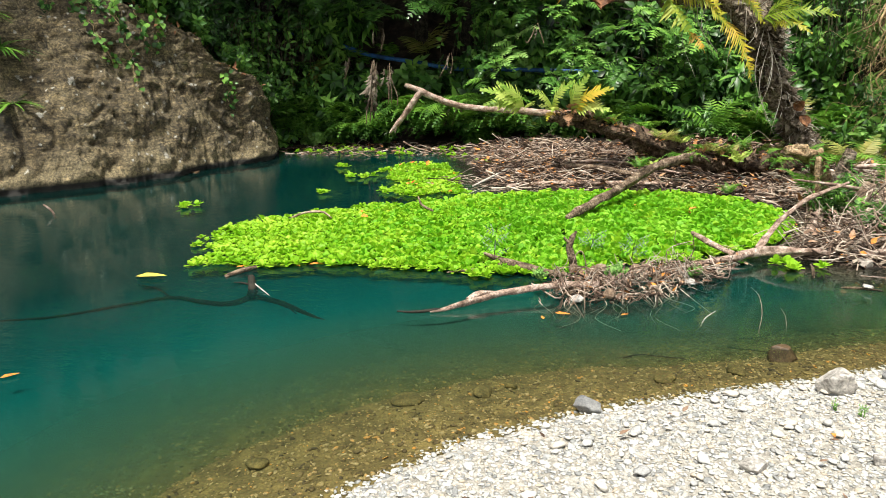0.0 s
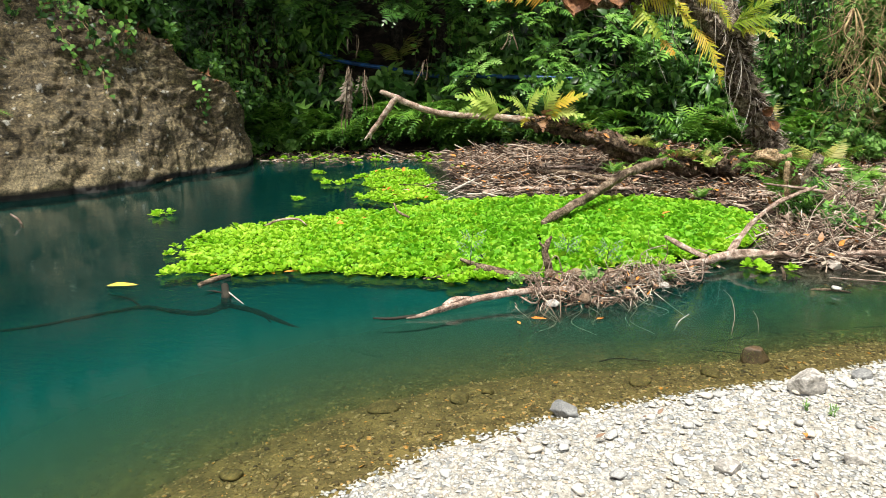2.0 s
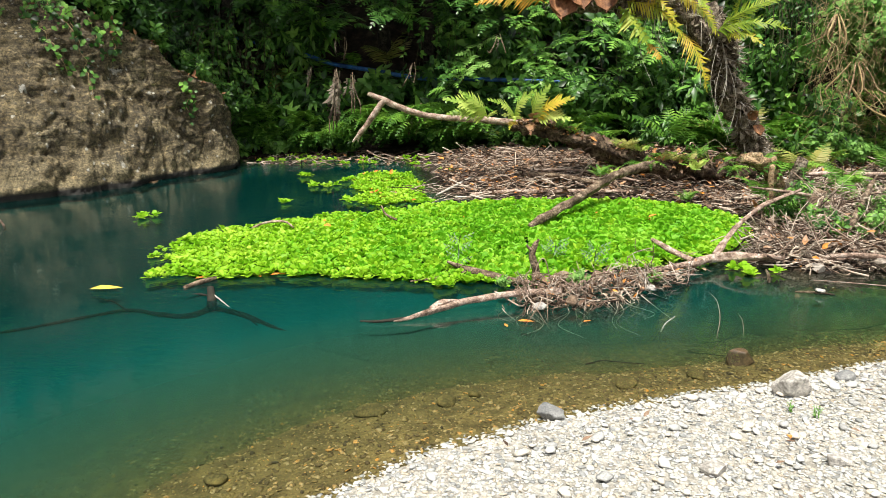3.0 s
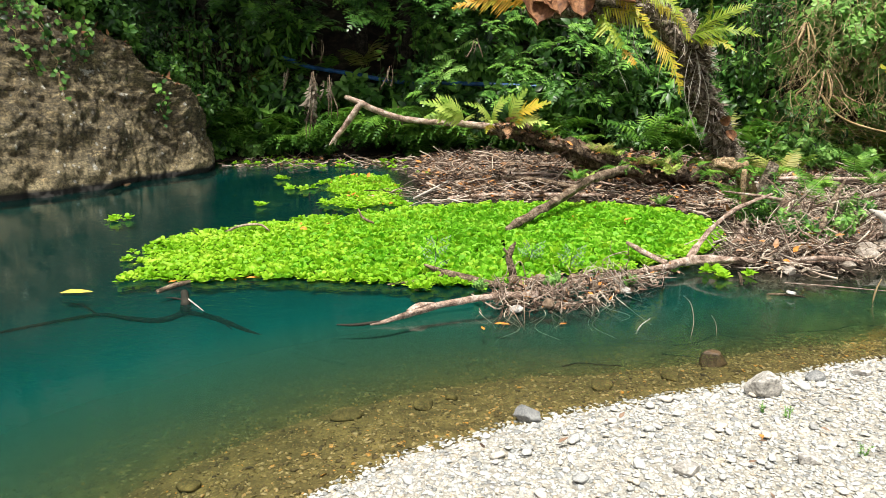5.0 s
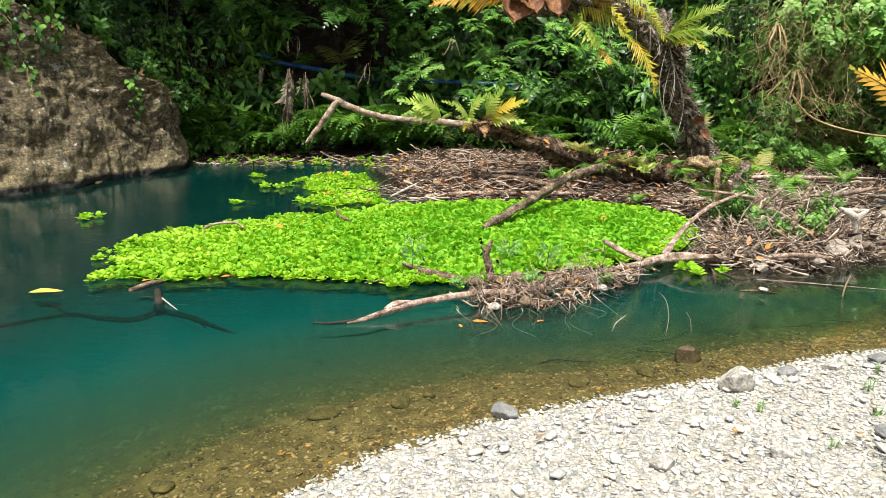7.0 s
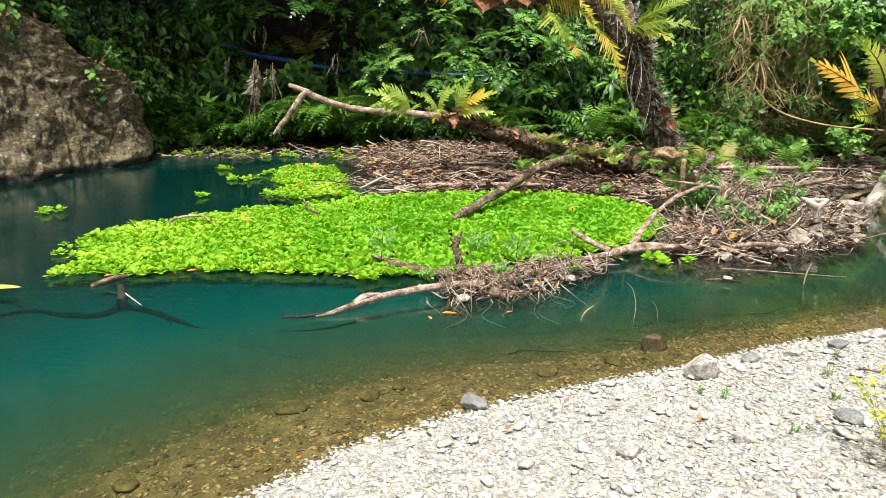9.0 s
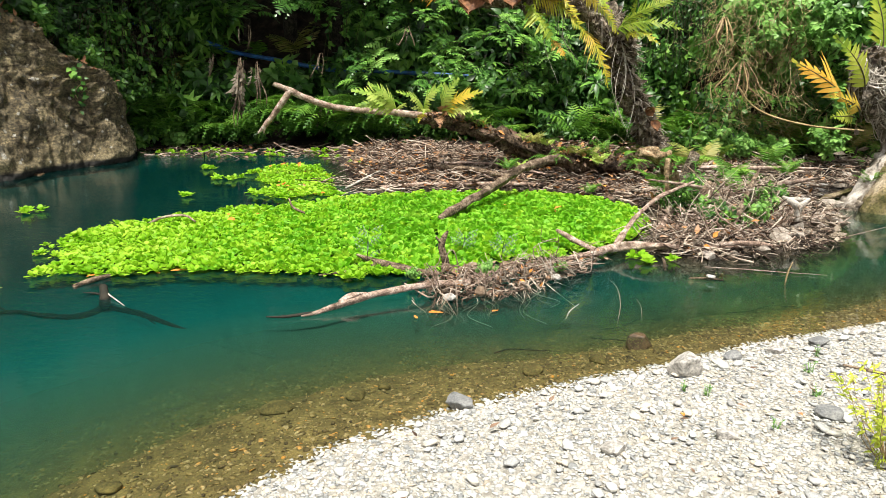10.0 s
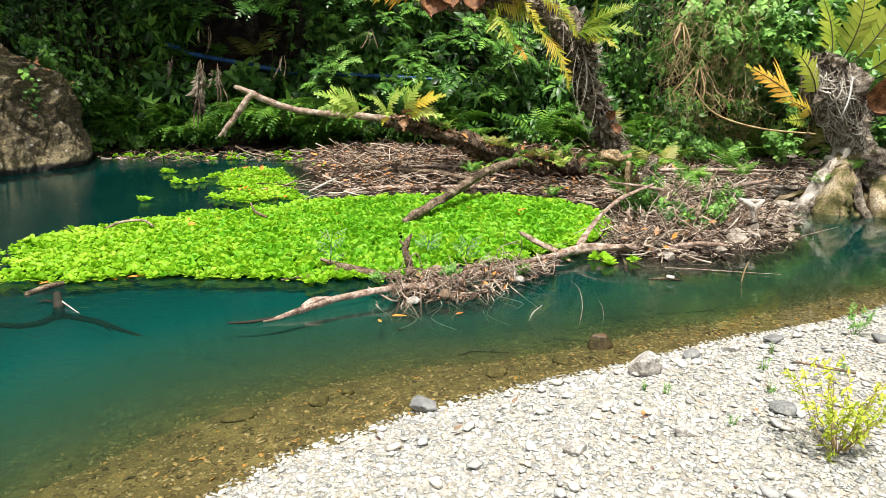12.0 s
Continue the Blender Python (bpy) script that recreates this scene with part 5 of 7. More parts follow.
    part("dry_leaf", Mesh().many(NESTS[2], aim([(0.5, -0.5, 0.5)], [(0.1, -0.9, 0.4)]) * 0.4, [(-0.02, -0.42, 1.25)]), M_NEST, ob, "fan-shaped red-brown dry leaf")


M_MOSSY = grainy("mossy_root_wood", [(0.36, (0.05, 0.055, 0.015)), (0.46, (0.14, 0.12, 0.045)), (0.56, (0.32, 0.25, 0.15)), (0.68, (0.48, 0.41, 0.30))], 4, 50, 0.9, 0.9, 0.02, mottle=0.5)
rooted_stump_tree()

# the front spit of driftwood
limb("driftwood_branch", [(-0.80, 4.05, 0.012, 0.006), (-0.70, 4.10, 0.02, 0.014), (-0.52, 4.22, 0.045, 0.022), (-0.30, 4.35, 0.07, 0.022), (0.03, 4.47, 0.09, 0.023), (0.32, 4.52, 0.09, 0.021)], M_PALE, "pale driftwood branch pointing out over the water", more=[[(-0.56, 4.2, 0.05, 0.02), (-0.50, 4.25, 0.075, 0.022), (-0.40, 4.32, 0.07, 0.012)]], seed=3, rough=0.4, sides=14, steps=8)
limb("stick", [(-1.02, 4.03, 0.012, 0.005), (-0.9, 4.03, 0.014, 0.009), (-0.74, 4.08, 0.02, 0.010), (-0.66, 4.12, 0.02, 0.007)], M_SUNK, "thin dark stick floating at the branch's tip")
limb("dead_stump", [(0.17, 5.02, 0.0, 0.03), (0.15, 5.0, 0.12, 0.028), (0.12, 5.0, 0.22, 0.026), (0.14, 5.0, 0.30, 0.022), (0.17, 5.0, 0.35, 0.008)], M_LOG, "upright broken dead stub in the driftwood", "branch", more=[[(0.14, 5.0, 0.24, 0.015), (0.09, 4.98, 0.29, 0.01), (0.08, 4.98, 0.31, 0.006)]], seed=4)
limb("driftwood_branch", [(-0.56, 5.22, 0.09, 0.010), (-0.40, 5.12, 0.06, 0.028), (-0.15, 4.98, 0.04, 0.032), (0.08, 4.90, 0.03, 0.02)], M_LOG, "grey-brown driftwood branch against the lettuce", seed=7, more=[[(-0.40, 5.05, 0.05, 0.018), (-0.58, 4.97, 0.03, 0.014), (-0.82, 4.90, 0.015, 0.006)]])
limb("driftwood_root", [(0.95, 5.12, 0.03, 0.01), (1.15, 5.27, 0.05, 0.018), (1.42, 5.38, 0.07, 0.026), (1.72, 5.58, 0.08, 0.042), (1.98, 5.6, 0.08, 0.03), (2.3, 5.66, 0.05, 0.024), (2.6, 5.58, 0.06, 0.016)], M_PALE, "bleached forked root lying along the lettuce edge", more=[[(1.66, 5.55, 0.10, 0.034), (1.78, 5.72, 0.20, 0.022), (1.98, 5.95, 0.32, 0.019), (2.25, 6.2, 0.42, 0.018), (2.65, 6.5, 0.50, 0.011)], [(1.42, 5.4, 0.10, 0.022), (1.28, 5.55, 0.14, 0.022), (1.16, 5.7, 0.19, 0.018)]], seed=9, rough=0.55, sides=14, steps=9)
# upright broken wood on the bank
limb("broken_log", [(2.84, 7.3, 0.15, 0.06), (2.88, 7.3, 0.40, 0.065), (2.96, 7.32, 0.68, 0.06)], M_BARK, "bleached broken log standing in the driftwood", "log", seed=12)
limb("broken_log", [(2.75, 6.6, 0.1, 0.06), (2.85, 6.7, 0.26, 0.065), (2.98, 6.85, 0.42, 0.06)], M_LOG, "grey broken log leaning in the driftwood", "log", seed=13)
limb("gnarled_log", [(2.42, 7.6, 0.64, 0.03), (2.52, 7.55, 0.66, 0.05), (2.63, 7.5, 0.62, 0.055), (2.74, 7.5, 0.58, 0.07), (2.78, 7.5, 0.44, 0.07), (2.80, 7.5, 0.2, 0.06)], M_TAN, "knotted tan log end", "log", rough=1.1, sides=16, steps=9, seed=15)
limb("stick", [(2.68, 7.3, 0.2, 0.03), (2.66, 7.3, 0.45, 0.03), (2.66, 7.3, 0.62, 0.026)], M_TAN, "short upright pale stick", seed=16)


def stone(name, at, size, material, label, seed, sides=3, group="", sharp=0.25):
    """A worn stone: a ball squashed and chipped by noise."""
    bm = bmesh.new()
    bmesh.ops.create_icosphere(bm, subdivisions=sides, radius=0.5)
    for v in bm.verts:
        p = v.co * 2.2 + Vector((seed * 3.7, seed, 0))
        v.co *= 1 + sharp * noise.noise(p) + 0.4 * sharp * noise.noise(p * 2.6)
        v.co.z *= 0.9 if v.co.z > 0 else 0.7
        v.co = Vector((v.co.x * size[0], v.co.y * size[1], v.co.z * size[2]))
    me = bpy.data.meshes.new(name)
    bm.to_mesh(me)
    bm.free()
    me.materials.append(material)
    me.polygons.foreach_set("use_smooth", [True] * len(me.polygons))
    ob = new(name, me)
    ob.location = at
    ob.rotation_euler = (0, 0, seed)
    return tagged(ob, label, "stone", group)


def angular(name, at, size, material, label, seed, group="", cuts=11, top=0.33):
    """A broken stone: a ball with flat faces struck off it, the edges a little worn."""
    rng = np.random.RandomState(seed)
    bm = bmesh.new()
    bmesh.ops.create_icosphere(bm, subdivisions=4, radius=0.5)
    planes = [(Vector(p), 0.25 + 0.12 * rng.rand()) for p in unit(rng.normal(0, 1, (cuts, 3)))] + [(Vector((0.1, -0.1, 0.98)), top)]
    for v in bm.verts:
        for _ in range(2):
            for way, reach in planes:
                over = v.co.dot(way) - reach
                if over > 0:
                    v.co -= way * over * 0.94
        v.co *= 1 + 0.05 * noise.noise(v.co * 9 + Vector((seed, 0, 0))) + 0.025 * noise.noise(v.co * 24)
        v.co = Vector((v.co.x * size[0], v.co.y * size[1], v.co.z * size[2])) * 1.25
    me = bpy.data.meshes.new(name)
    bm.to_mesh(me)
    bm.free()
    me.materials.append(material)
    me.polygons.foreach_set("use_smooth", [True] * len(me.polygons))
    ob = new(name, me)
    ob.location = at
    return tagged(ob, label, "stone", group)


def heap(name, poly, count, length, radius, rng, label, lift=0.05, pile=0.12, bow=0.06, material=M_STICKS):
    """Twigs and sticks dropped over an area of the bank, thickest towards its middle."""
    xs, ys = np.array(poly).T
    m = Mesh()
    made = 0
    while made < count:
        x, y = xs.min() + np.ptp(xs) * rng.rand(), ys.min() + np.ptp(ys) * rng.rand()
        edge = float(distance(np.array([x]), np.array([y]), poly)[0])
        if edge < 0:
            continue
        made += 1
        a, l = rng.normal(0.1, 0.75) if rng.rand() < 0.6 else rng.rand() * 3.14, length * (0.3 + 1.2 * rng.rand() ** 2)
        z = max(float(ground_height(x, y)), 0.0) + lift * rng.rand() + pile * min(1, edge * 2) * rng.rand()
        dz = rng.normal(0, 0.10 + 0.5 * pile) * l
        d = np.array((math.cos(a), math.sin(a) * 0.8)) * l / 2
        r = radius * (0.35 + 1.1 * rng.rand() ** 2.5)
        rows = bent((x - d[0], y - d[1], max(z - dz, 0.005)), (x + d[0], y + d[1], max(z + dz, 0.005)), r, r * 0.45, bow, rng, 2)
        tube(m, rows, 5, 2)
    return tagged(part(name, m, material), label, "driftwood", kind="stuff")


rng = np.random.RandomState(17)
DEBRIS = [(-1.5, 12.6), (-1.3, 10.6), (-1.1, 9.6), (-0.9, 8.9), (-0.3, 8.45), (1.0, 8.6), (2.2, 8.2), (2.6, 8.6), (3.2, 9.4), (2.6, 10.2), (1.2, 11.6), (-0.2, 13.2)]
SHELF = [(2.6, 7.6), (3.2, 7.4), (4.7, 7.8), (5.6, 8.8), (7.5, 10.2), (9, 11), (6, 11.6), (3.6, 10.6)]
SNAG = [(1.9, 5.75), (2.4, 5.45), (2.9, 5.75), (3.4, 6.2), (4.2, 6.85), (4.0, 7.4), (3.2, 7.5), (2.6, 7.2), (2.4, 6.5)]
SPIT = [(-0.05, 4.5), (0.2, 4.38), (0.6, 4.42), (0.95, 4.75), (1.35, 5.2), (1.6, 5.5), (1.1, 5.3), (0.55, 5.12), (0.1, 4.9)]
heap("driftwood_heap", DEBRIS, 1500, 0.42, 0.0085, rng, "grey-brown heap of driftwood sticks on the wet bank")
heap("driftwood_heap", SHELF, 900, 0.45, 0.010, rng, "dry grey driftwood sticks strewn over the bank")
heap("driftwood_heap", SNAG, 1100, 0.42, 0.008, rng, "tangled grey driftwood snag at the water's edge", 0.05, 0.34, 0.11)
heap("driftwood_heap", [(2.8, 6.0), (3.3, 6.2), (4.1, 6.8), (4.1, 7.3), (3.3, 7.3), (2.9, 6.8)], 420, 0.34, 0.0045, rng, "pale dead reeds lying over the snag", 0.05, 0.42, 0.10, M_STRAW)
heap("driftwood_heap", SPIT, 430, 0.19, 0.0068, rng, "low spit of tangled twigs in the pool", 0.02, 0.15, 0.26)
FARSHORE = [(-5.0, 12.3), (-4.7, 11.5), (-3.4, 11.3), (-2.4, 11.7), (-1.4, 11.2), (-1.3, 12.9), (-3.1, 13.4), (-4.3, 13.1)]
heap("driftwood_heap", FARSHORE, 130, 0.5, 0.012, rng, "dark sodden sticks afloat along the far shore", 0.015, 0.02)

rng = np.random.RandomState(23)


def litter(name, poly, count, size, material, label, lift=0.03):
    """Curled dead leaves lying over an area."""
    xs, ys = np.array(poly).T
    x, y = xs.min() + np.ptp(xs) * rng.rand(count * 3), ys.min() + np.ptp(ys) * rng.rand(count * 3)
    ok = distance(x, y, poly) > 0
    x, y = x[ok][:count], y[ok][:count]
    n = len(x)
    ways = np.stack([rng.normal(0, 1, n), rng.normal(0, 1, n), rng.normal(0, 0.25, n)], -1)
    ups = np.stack([rng.normal(0, 0.4, n), rng.normal(0, 0.4, n), np.ones(n)], -1)
    z = np.maximum(ground_height(x, y), 0.0) + 0.01 + lift * rng.rand(n) ** 2
    m = Mesh().many(blade(1, 0.45, -0.2, 0.3), aim(ways, ups) * (size * (0.5 + rng.rand(n)))[:, None, None], np.stack([x, y, z], -1))
    return tagged(part(name, m, material), label, "leaf litter", kind="stuff")


litter("leaf_litter", DEBRIS, 2200, 0.085, M_LITTER, "brown dead leaves over the wet driftwood bank", 0.1)
litter("leaf_litter", SHELF, 900, 0.085, M_LITTER, "brown dead leaves on the dry bank", 0.06)
litter("leaf_litter", SPIT, 420, 0.05, M_LITTER, "brown leaves and bark scraps caught in the spit", 0.10)
litter("leaf_litter", SNAG, 700, 0.07, M_LITTER, "brown dead leaves caught in the snag", 0.25)
litter("leaf_litter", [(-5.2, 12.2), (-4.9, 11.4), (-3.6, 11.2), (-2.6, 11.5), (-1.4, 11.0), (-1.2, 13), (-3.2, 13.6), (-4.4, 13.1)], 260, 0.07, M_LITTER, "brown leaves and rafts of debris floating at the far shore", 0.02)

# ferns growing on the fallen trunk and among the driftwood
def trunk_fern(x, y, z, fronds, label):
    """A fern of a few separate fronds, each with its own way, length and leaf."""
    ob = thing("fern", (x, y, z), label, "fern", "ferns on the fallen trunk")
    for k, (way, size, material) in enumerate(fronds):
        part("frond", Mesh().many(pinnate(12, 0.85, 0.22, 0.12, 40 + k, 0.9, 0.18, 0.6), aim([way], [(0, -0.6, 0.8)]) * size, [(0, 0, 0)]), material, ob)


trunk_fern(-0.42, 9.35, 0.95, [((-0.9, -0.5, 0.75), 0.75, M_FERN_PALE), ((-0.6, -0.6, 1.0), 0.62, M_FERN_PALE), ((-1.0, -0.3, 0.35), 0.62, M_FERN_PALE), ((0.3, -0.8, 0.5), 0.35, M_FERN_PALE)], "pale green lobed fern on the fallen trunk")
trunk_fern(-0.05, 9.35, 0.93, [((-0.5, -0.7, 0.8), 0.62, M_FERN_PALE), ((0.3, -0.6, 0.9), 0.6, M_FERN_PALE), ((0.0, -0.9, 0.3), 0.4, M_FERN_PALE), ((-0.2, -0.9, -0.1), 0.3, M_FERN_YELLOW)], "small green fern on the fallen trunk")
trunk_fern(0.2, 9.35, 0.92, [((0.25, -0.5, 1.0), 0.6, M_FERN_PALE), ((0.75, -0.5, 0.75), 0.7, M_FERN_YELLOW), ((0.95, -0.5, 0.3), 0.6, M_FERN_PALE), ((0.05, -0.7, 0.5), 0.35, M_FERN_BROWN), ((-0.1, -0.8, -0.3), 0.3, M_FERN_BROWN)], "yellowing fern with withered fronds on the fallen trunk")
for x, y, z, s, k, turn in ((2.35, 9.1, 0.3, 0.4, 2, 0), (2.75, 9.0, 0.3, 0.45, 1, 50), (3.2, 9.1, 0.3, 0.5, 0, 120), (3.6, 9.0, 0.25, 0.55, 4, 200), (3.3, 8.0, 0.45, 0.6, 4, 20), (3.6, 7.7, 0.35, 0.5, 1, 80), (3.4, 7.2, 0.25, 0.5, 0, 160), (1.6, 9.0, 0.35, 0.5, 1, 30), (3.9, 8.4, 0.2, 0.6, 0, 300), (2.6, 7.4, 0.25, 0.5, 0, 240), (2.95, 7.6, 0.5, 0.7, 1, 10), (5.0, 9.6, 0.25, 0.7, 0, 60), (4.4, 10.4, 0.25, 0.8, 1, 130)):
    made = copy_thing(F[k], pose(x, y, z, 0, 0, turn))
    made.scale = (s, s, s)
for x, y, z, s, k, turn in ((2.75, 6.2, 0.1, 0.32, 0, 0), (3.1, 6.15, 0.12, 0.3, 3, 70), (2.5, 6.5, 0.15, 0.3, 1, 140), (3.4, 6.6, 0.15, 0.3, 3, 200), (2.9, 7.0, 0.15, 0.35, 1, 20), (3.7, 7.0, 0.12, 0.3, 0, 260), (0.45, 4.72, 0.08, 0.12, 3, 0)):
    made = copy_thing(S[k], pose(x, y, z, 0, 0, turn))
    made.scale = (s, s, s)

# single twigs sticking out of the spit and the snag
rng = np.random.RandomState(41)
for k in range(64):
    spit = k < 34
    x, y = (0.05 + 1.1 * rng.rand(), 0) if spit else (2.0 + 2.1 * rng.rand(), 0)
    y = 4.45 + 0.55 * (x - 0.05) + rng.normal(0, 0.10) if spit else 5.75 + 0.35 * (x - 2.0) + 0.5 * rng.rand()
    l = (0.10 + 0.22 * rng.rand()) if spit else (0.18 + 0.3 * rng.rand())
    w = unit(np.array((rng.normal(0, 1), rng.normal(0.2 if spit else -0.1, 0.4), 0.15 + 0.7 * rng.rand()))) * l
    z = 0.03 + 0.08 * rng.rand()
    rows = bent((x, y, z), np.array((x, y, z)) + w, 0.003 + 0.005 * rng.rand(), 0.002, 0.16, rng, 3)
    fork = bent(rows[2, :3], rows[2, :3] + unit(w + rng.normal(0, 0.3, 3)) * l * 0.4, 0.004, 0.0015, 0.06, rng, 1)
    limb("twig", rows, M_PALE if rng.rand() < 0.6 else M_LOG, "bare twig sticking out of the driftwood" if not spit else "bare twig jutting out of the spit", "twig", "driftwood twigs", 5, 0.1, 3, k, 0.3, [fork])
for k in range(5):
    t = rng.rand()
    x, y = -0.05 + 0.9 * t + rng.normal(0, 0.05), 4.38 + 0.5 * t + rng.normal(0, 0.04)
    rows = [(x, y, 0.05, 0.004), (x + 0.15 * rng.normal(), y - 0.12, 0.10 + 0.05 * rng.rand(), 0.0035), (x + 0.2 * rng.normal(), y - 0.25 - 0.12 * rng.rand(), -0.02, 0.002)]
    limb("root_strand", rows, M_STICKS, "thin curved root dipping into the water", "root", "driftwood twigs", 5, 0.1, 5, k)

# dead fronds and roots hanging from the bank
for x, y, z, drop, n in ((-3.36, 12.3, 1.62, 1.25, 10), (-3.1, 12.4, 1.55, 0.75, 6), (-3.95, 12.8, 1.7, 0.5, 3), (-1.9, 13.0, 1.0, 0.8, 4), (-3.3, 12.9, 2.2, 0.45, 3), (-2.0, 12.9, 1.75, 0.5, 3), (-0.4, 12.7, 2.2, 0.4, 3)):
    ob = thing("dead_frond", (x, y, z), "withered brown fronds hanging from the bank", "dead frond", "dead fronds")
    for k in range(n):
        a = rng.normal(0, 0.08, 2)
        e = rng.normal(0, 0.05)
        m = tube(Mesh(), [(a[0] * 0.2, 0.05, 0.05 * rng.rand(), 0.006), (a[0] * 0.6, a[1], -0.3 * drop, 0.011), (a[0] * 0.8 - 0.04 + e, a[1], -0.7 * drop, 0.013), (a[0] - 0.07 + e, a[1], -drop * (0.6 + 0.4 * rng.rand()), 0.003)], 5, 4, 0.8, 14.0)
        if k % 2:
            way = (0.25 * e - 0.12, -0.1, -1.0)
            m = Mesh().many(TORN[k % 3], aim([way], [(rng.normal(0, 0.5), -1, 0)]) @ np.diag((0.45, 1, 1)) * drop * (0.6 + 0.4 * rng.rand()), [(a[0], a[1], 0)])
        part("strand", m, M_HUSKBARK if k % 2 else M_LOG, ob)


def dry_vines(poly, count, label, thick=0.0026):
    """Straw-coloured dead vines looping through the bushes."""
    m = Mesh()
    for k in range(count):
        (x0, y0, z0), (x1, y1, z1) = poly
        x, z = x0 + (x1 - x0) * rng.rand(), z0 + (z1 - z0) * rng.rand()
        y = y0 + (y1 - y0) * rng.rand()
        w = np.array((rng.normal(0, 0.18), rng.normal(0, 0.08), -0.2 - 0.5 * rng.rand()))
        tube(m, bent((x, y, z), np.array((x, y, z)) + w, thick, 0.0015, 0.13, rng, 3), 4, 4)
    return tagged(part("dry_vine", m, M_DRYVINE), label, "vine", kind="stuff")


dry_vines(((4.3, 10.6, 0.6), (7.5, 11.0, 2.8)), 300, "tangle of straw-coloured dead vines over the bushes")
dry_vines(((4.2, 10.2, 1.2), (5.7, 10.5, 2.9)), 220, "curtain of straw-coloured dead vines hanging over the bushes", 0.004)
for x, y, z, drop in ((4.75, 10.3, 1.65, 0.5), (4.4, 10.3, 2.3, 0.4)):
    ob = thing("dead_frond", (x, y, z), "straw-brown dead fronds hanging in the bushes", "dead frond", "dead fronds")
    for k in range(7):
        e = rng.normal(0, 0.12, 3)
        m = tube(Mesh(), [(0.2 * e[0], 0.05, 0.03, 0.006), (0.6 * e[0], e[1] * 0.5, -0.3 * drop, 0.014), (e[0], e[1], -0.7 * drop, 0.012), (1.2 * e[0] + e[2], e[1], -drop, 0.003)], 5, 4, 0.7, 14.0, k)
        part("strand", m, M_TAN if k % 2 else M_DRYVINE, ob)
limb("dead_branch", [(6.3, 9.6, 0.75, 0.012), (5.6, 9.9, 0.8, 0.014), (5.0, 10.2, 1.0, 0.012), (4.6, 10.3, 1.45, 0.006)], M_DRYVINE, "long pale dead branch reaching across the bushes")
limb("bleached_stump", [(3.73, 6.4, 0.0, 0.05), (3.715, 6.4, 0.10, 0.040), (3.69, 6.4, 0.20, 0.032), (3.67, 6.4, 0.28, 0.040), (3.60, 6.4, 0.33, 0.03), (3.52, 6.4, 0.375, 0.012)], M_WHITEWOOD, "white forked stump end standing in the snag", "stump", more=[[(3.675, 6.4, 0.26, 0.036), (3.73, 6.4, 0.31, 0.03), (3.79, 6.4, 0.36, 0.010)], [(3.52, 6.41, 0.375, 0.010), (3.62, 6.43, 0.345, 0.024), (3.70, 6.43, 0.345, 0.024), (3.79, 6.41, 0.36, 0.010)]], seed=31, rough=0.25)
limb("white_stick", [(-1.05, 8.5, 0.04, 0.012), (-0.85, 9.0, 0.08, 0.016), (-0.62, 9.6, 0.13, 0.014)], M_WHITEWOOD, "straight bleached white stick on the wet bank", "stick", rough=0.1, seed=33)
limb("driftwood_branch", [(-0.6, 8.62, 0.03, 0.03), (0.0, 8.75, 0.05, 0.035), (0.9, 8.85, 0.05, 0.03), (1.6, 8.8, 0.06, 0.02)], M_PALE, "pale half-sunken branch along the lettuce", seed=35)
limb("driftwood_branch", [(0.0, 9.7, 0.15, 0.03), (0.6, 9.3, 0.18, 0.035), (1.2, 8.95, 0.12, 0.03)], M_LOG, "brown driftwood branch on the heap", seed=36)
limb("stick", [(-1.5, 7.15, 0.16, 0.008), (-1.42, 6.98, 0.10, 0.014), (-1.28, 6.85, 0.07, 0.012)], M_LOG, "dark crooked stick lying on the lettuce", seed=37)
limb("stick", [(-2.75, 6.45, 0.03, 0.014), (-2.62, 6.5, 0.09, 0.014), (-2.42, 6.55, 0.10, 0.013), (-2.3, 6.5, 0.05, 0.008)], M_PALE, "curved pale stick at the lettuce edge", seed=38)
limb("stick", [(-5.6, 6.55, -0.05, 0.012), (-5.62, 6.54, 0.04, 0.012), (-5.68, 6.5, 0.12, 0.01)], M_PALE, "pale stick poking out of the water", seed=39)
limb("stick", [(-2.55, 4.63, 0.0, 0.018), (-2.47, 4.75, 0.015, 0.022), (-2.4, 4.87, 0.01, 0.012)], M_LOG, "short dark stick afloat beside the lettuce", seed=40)
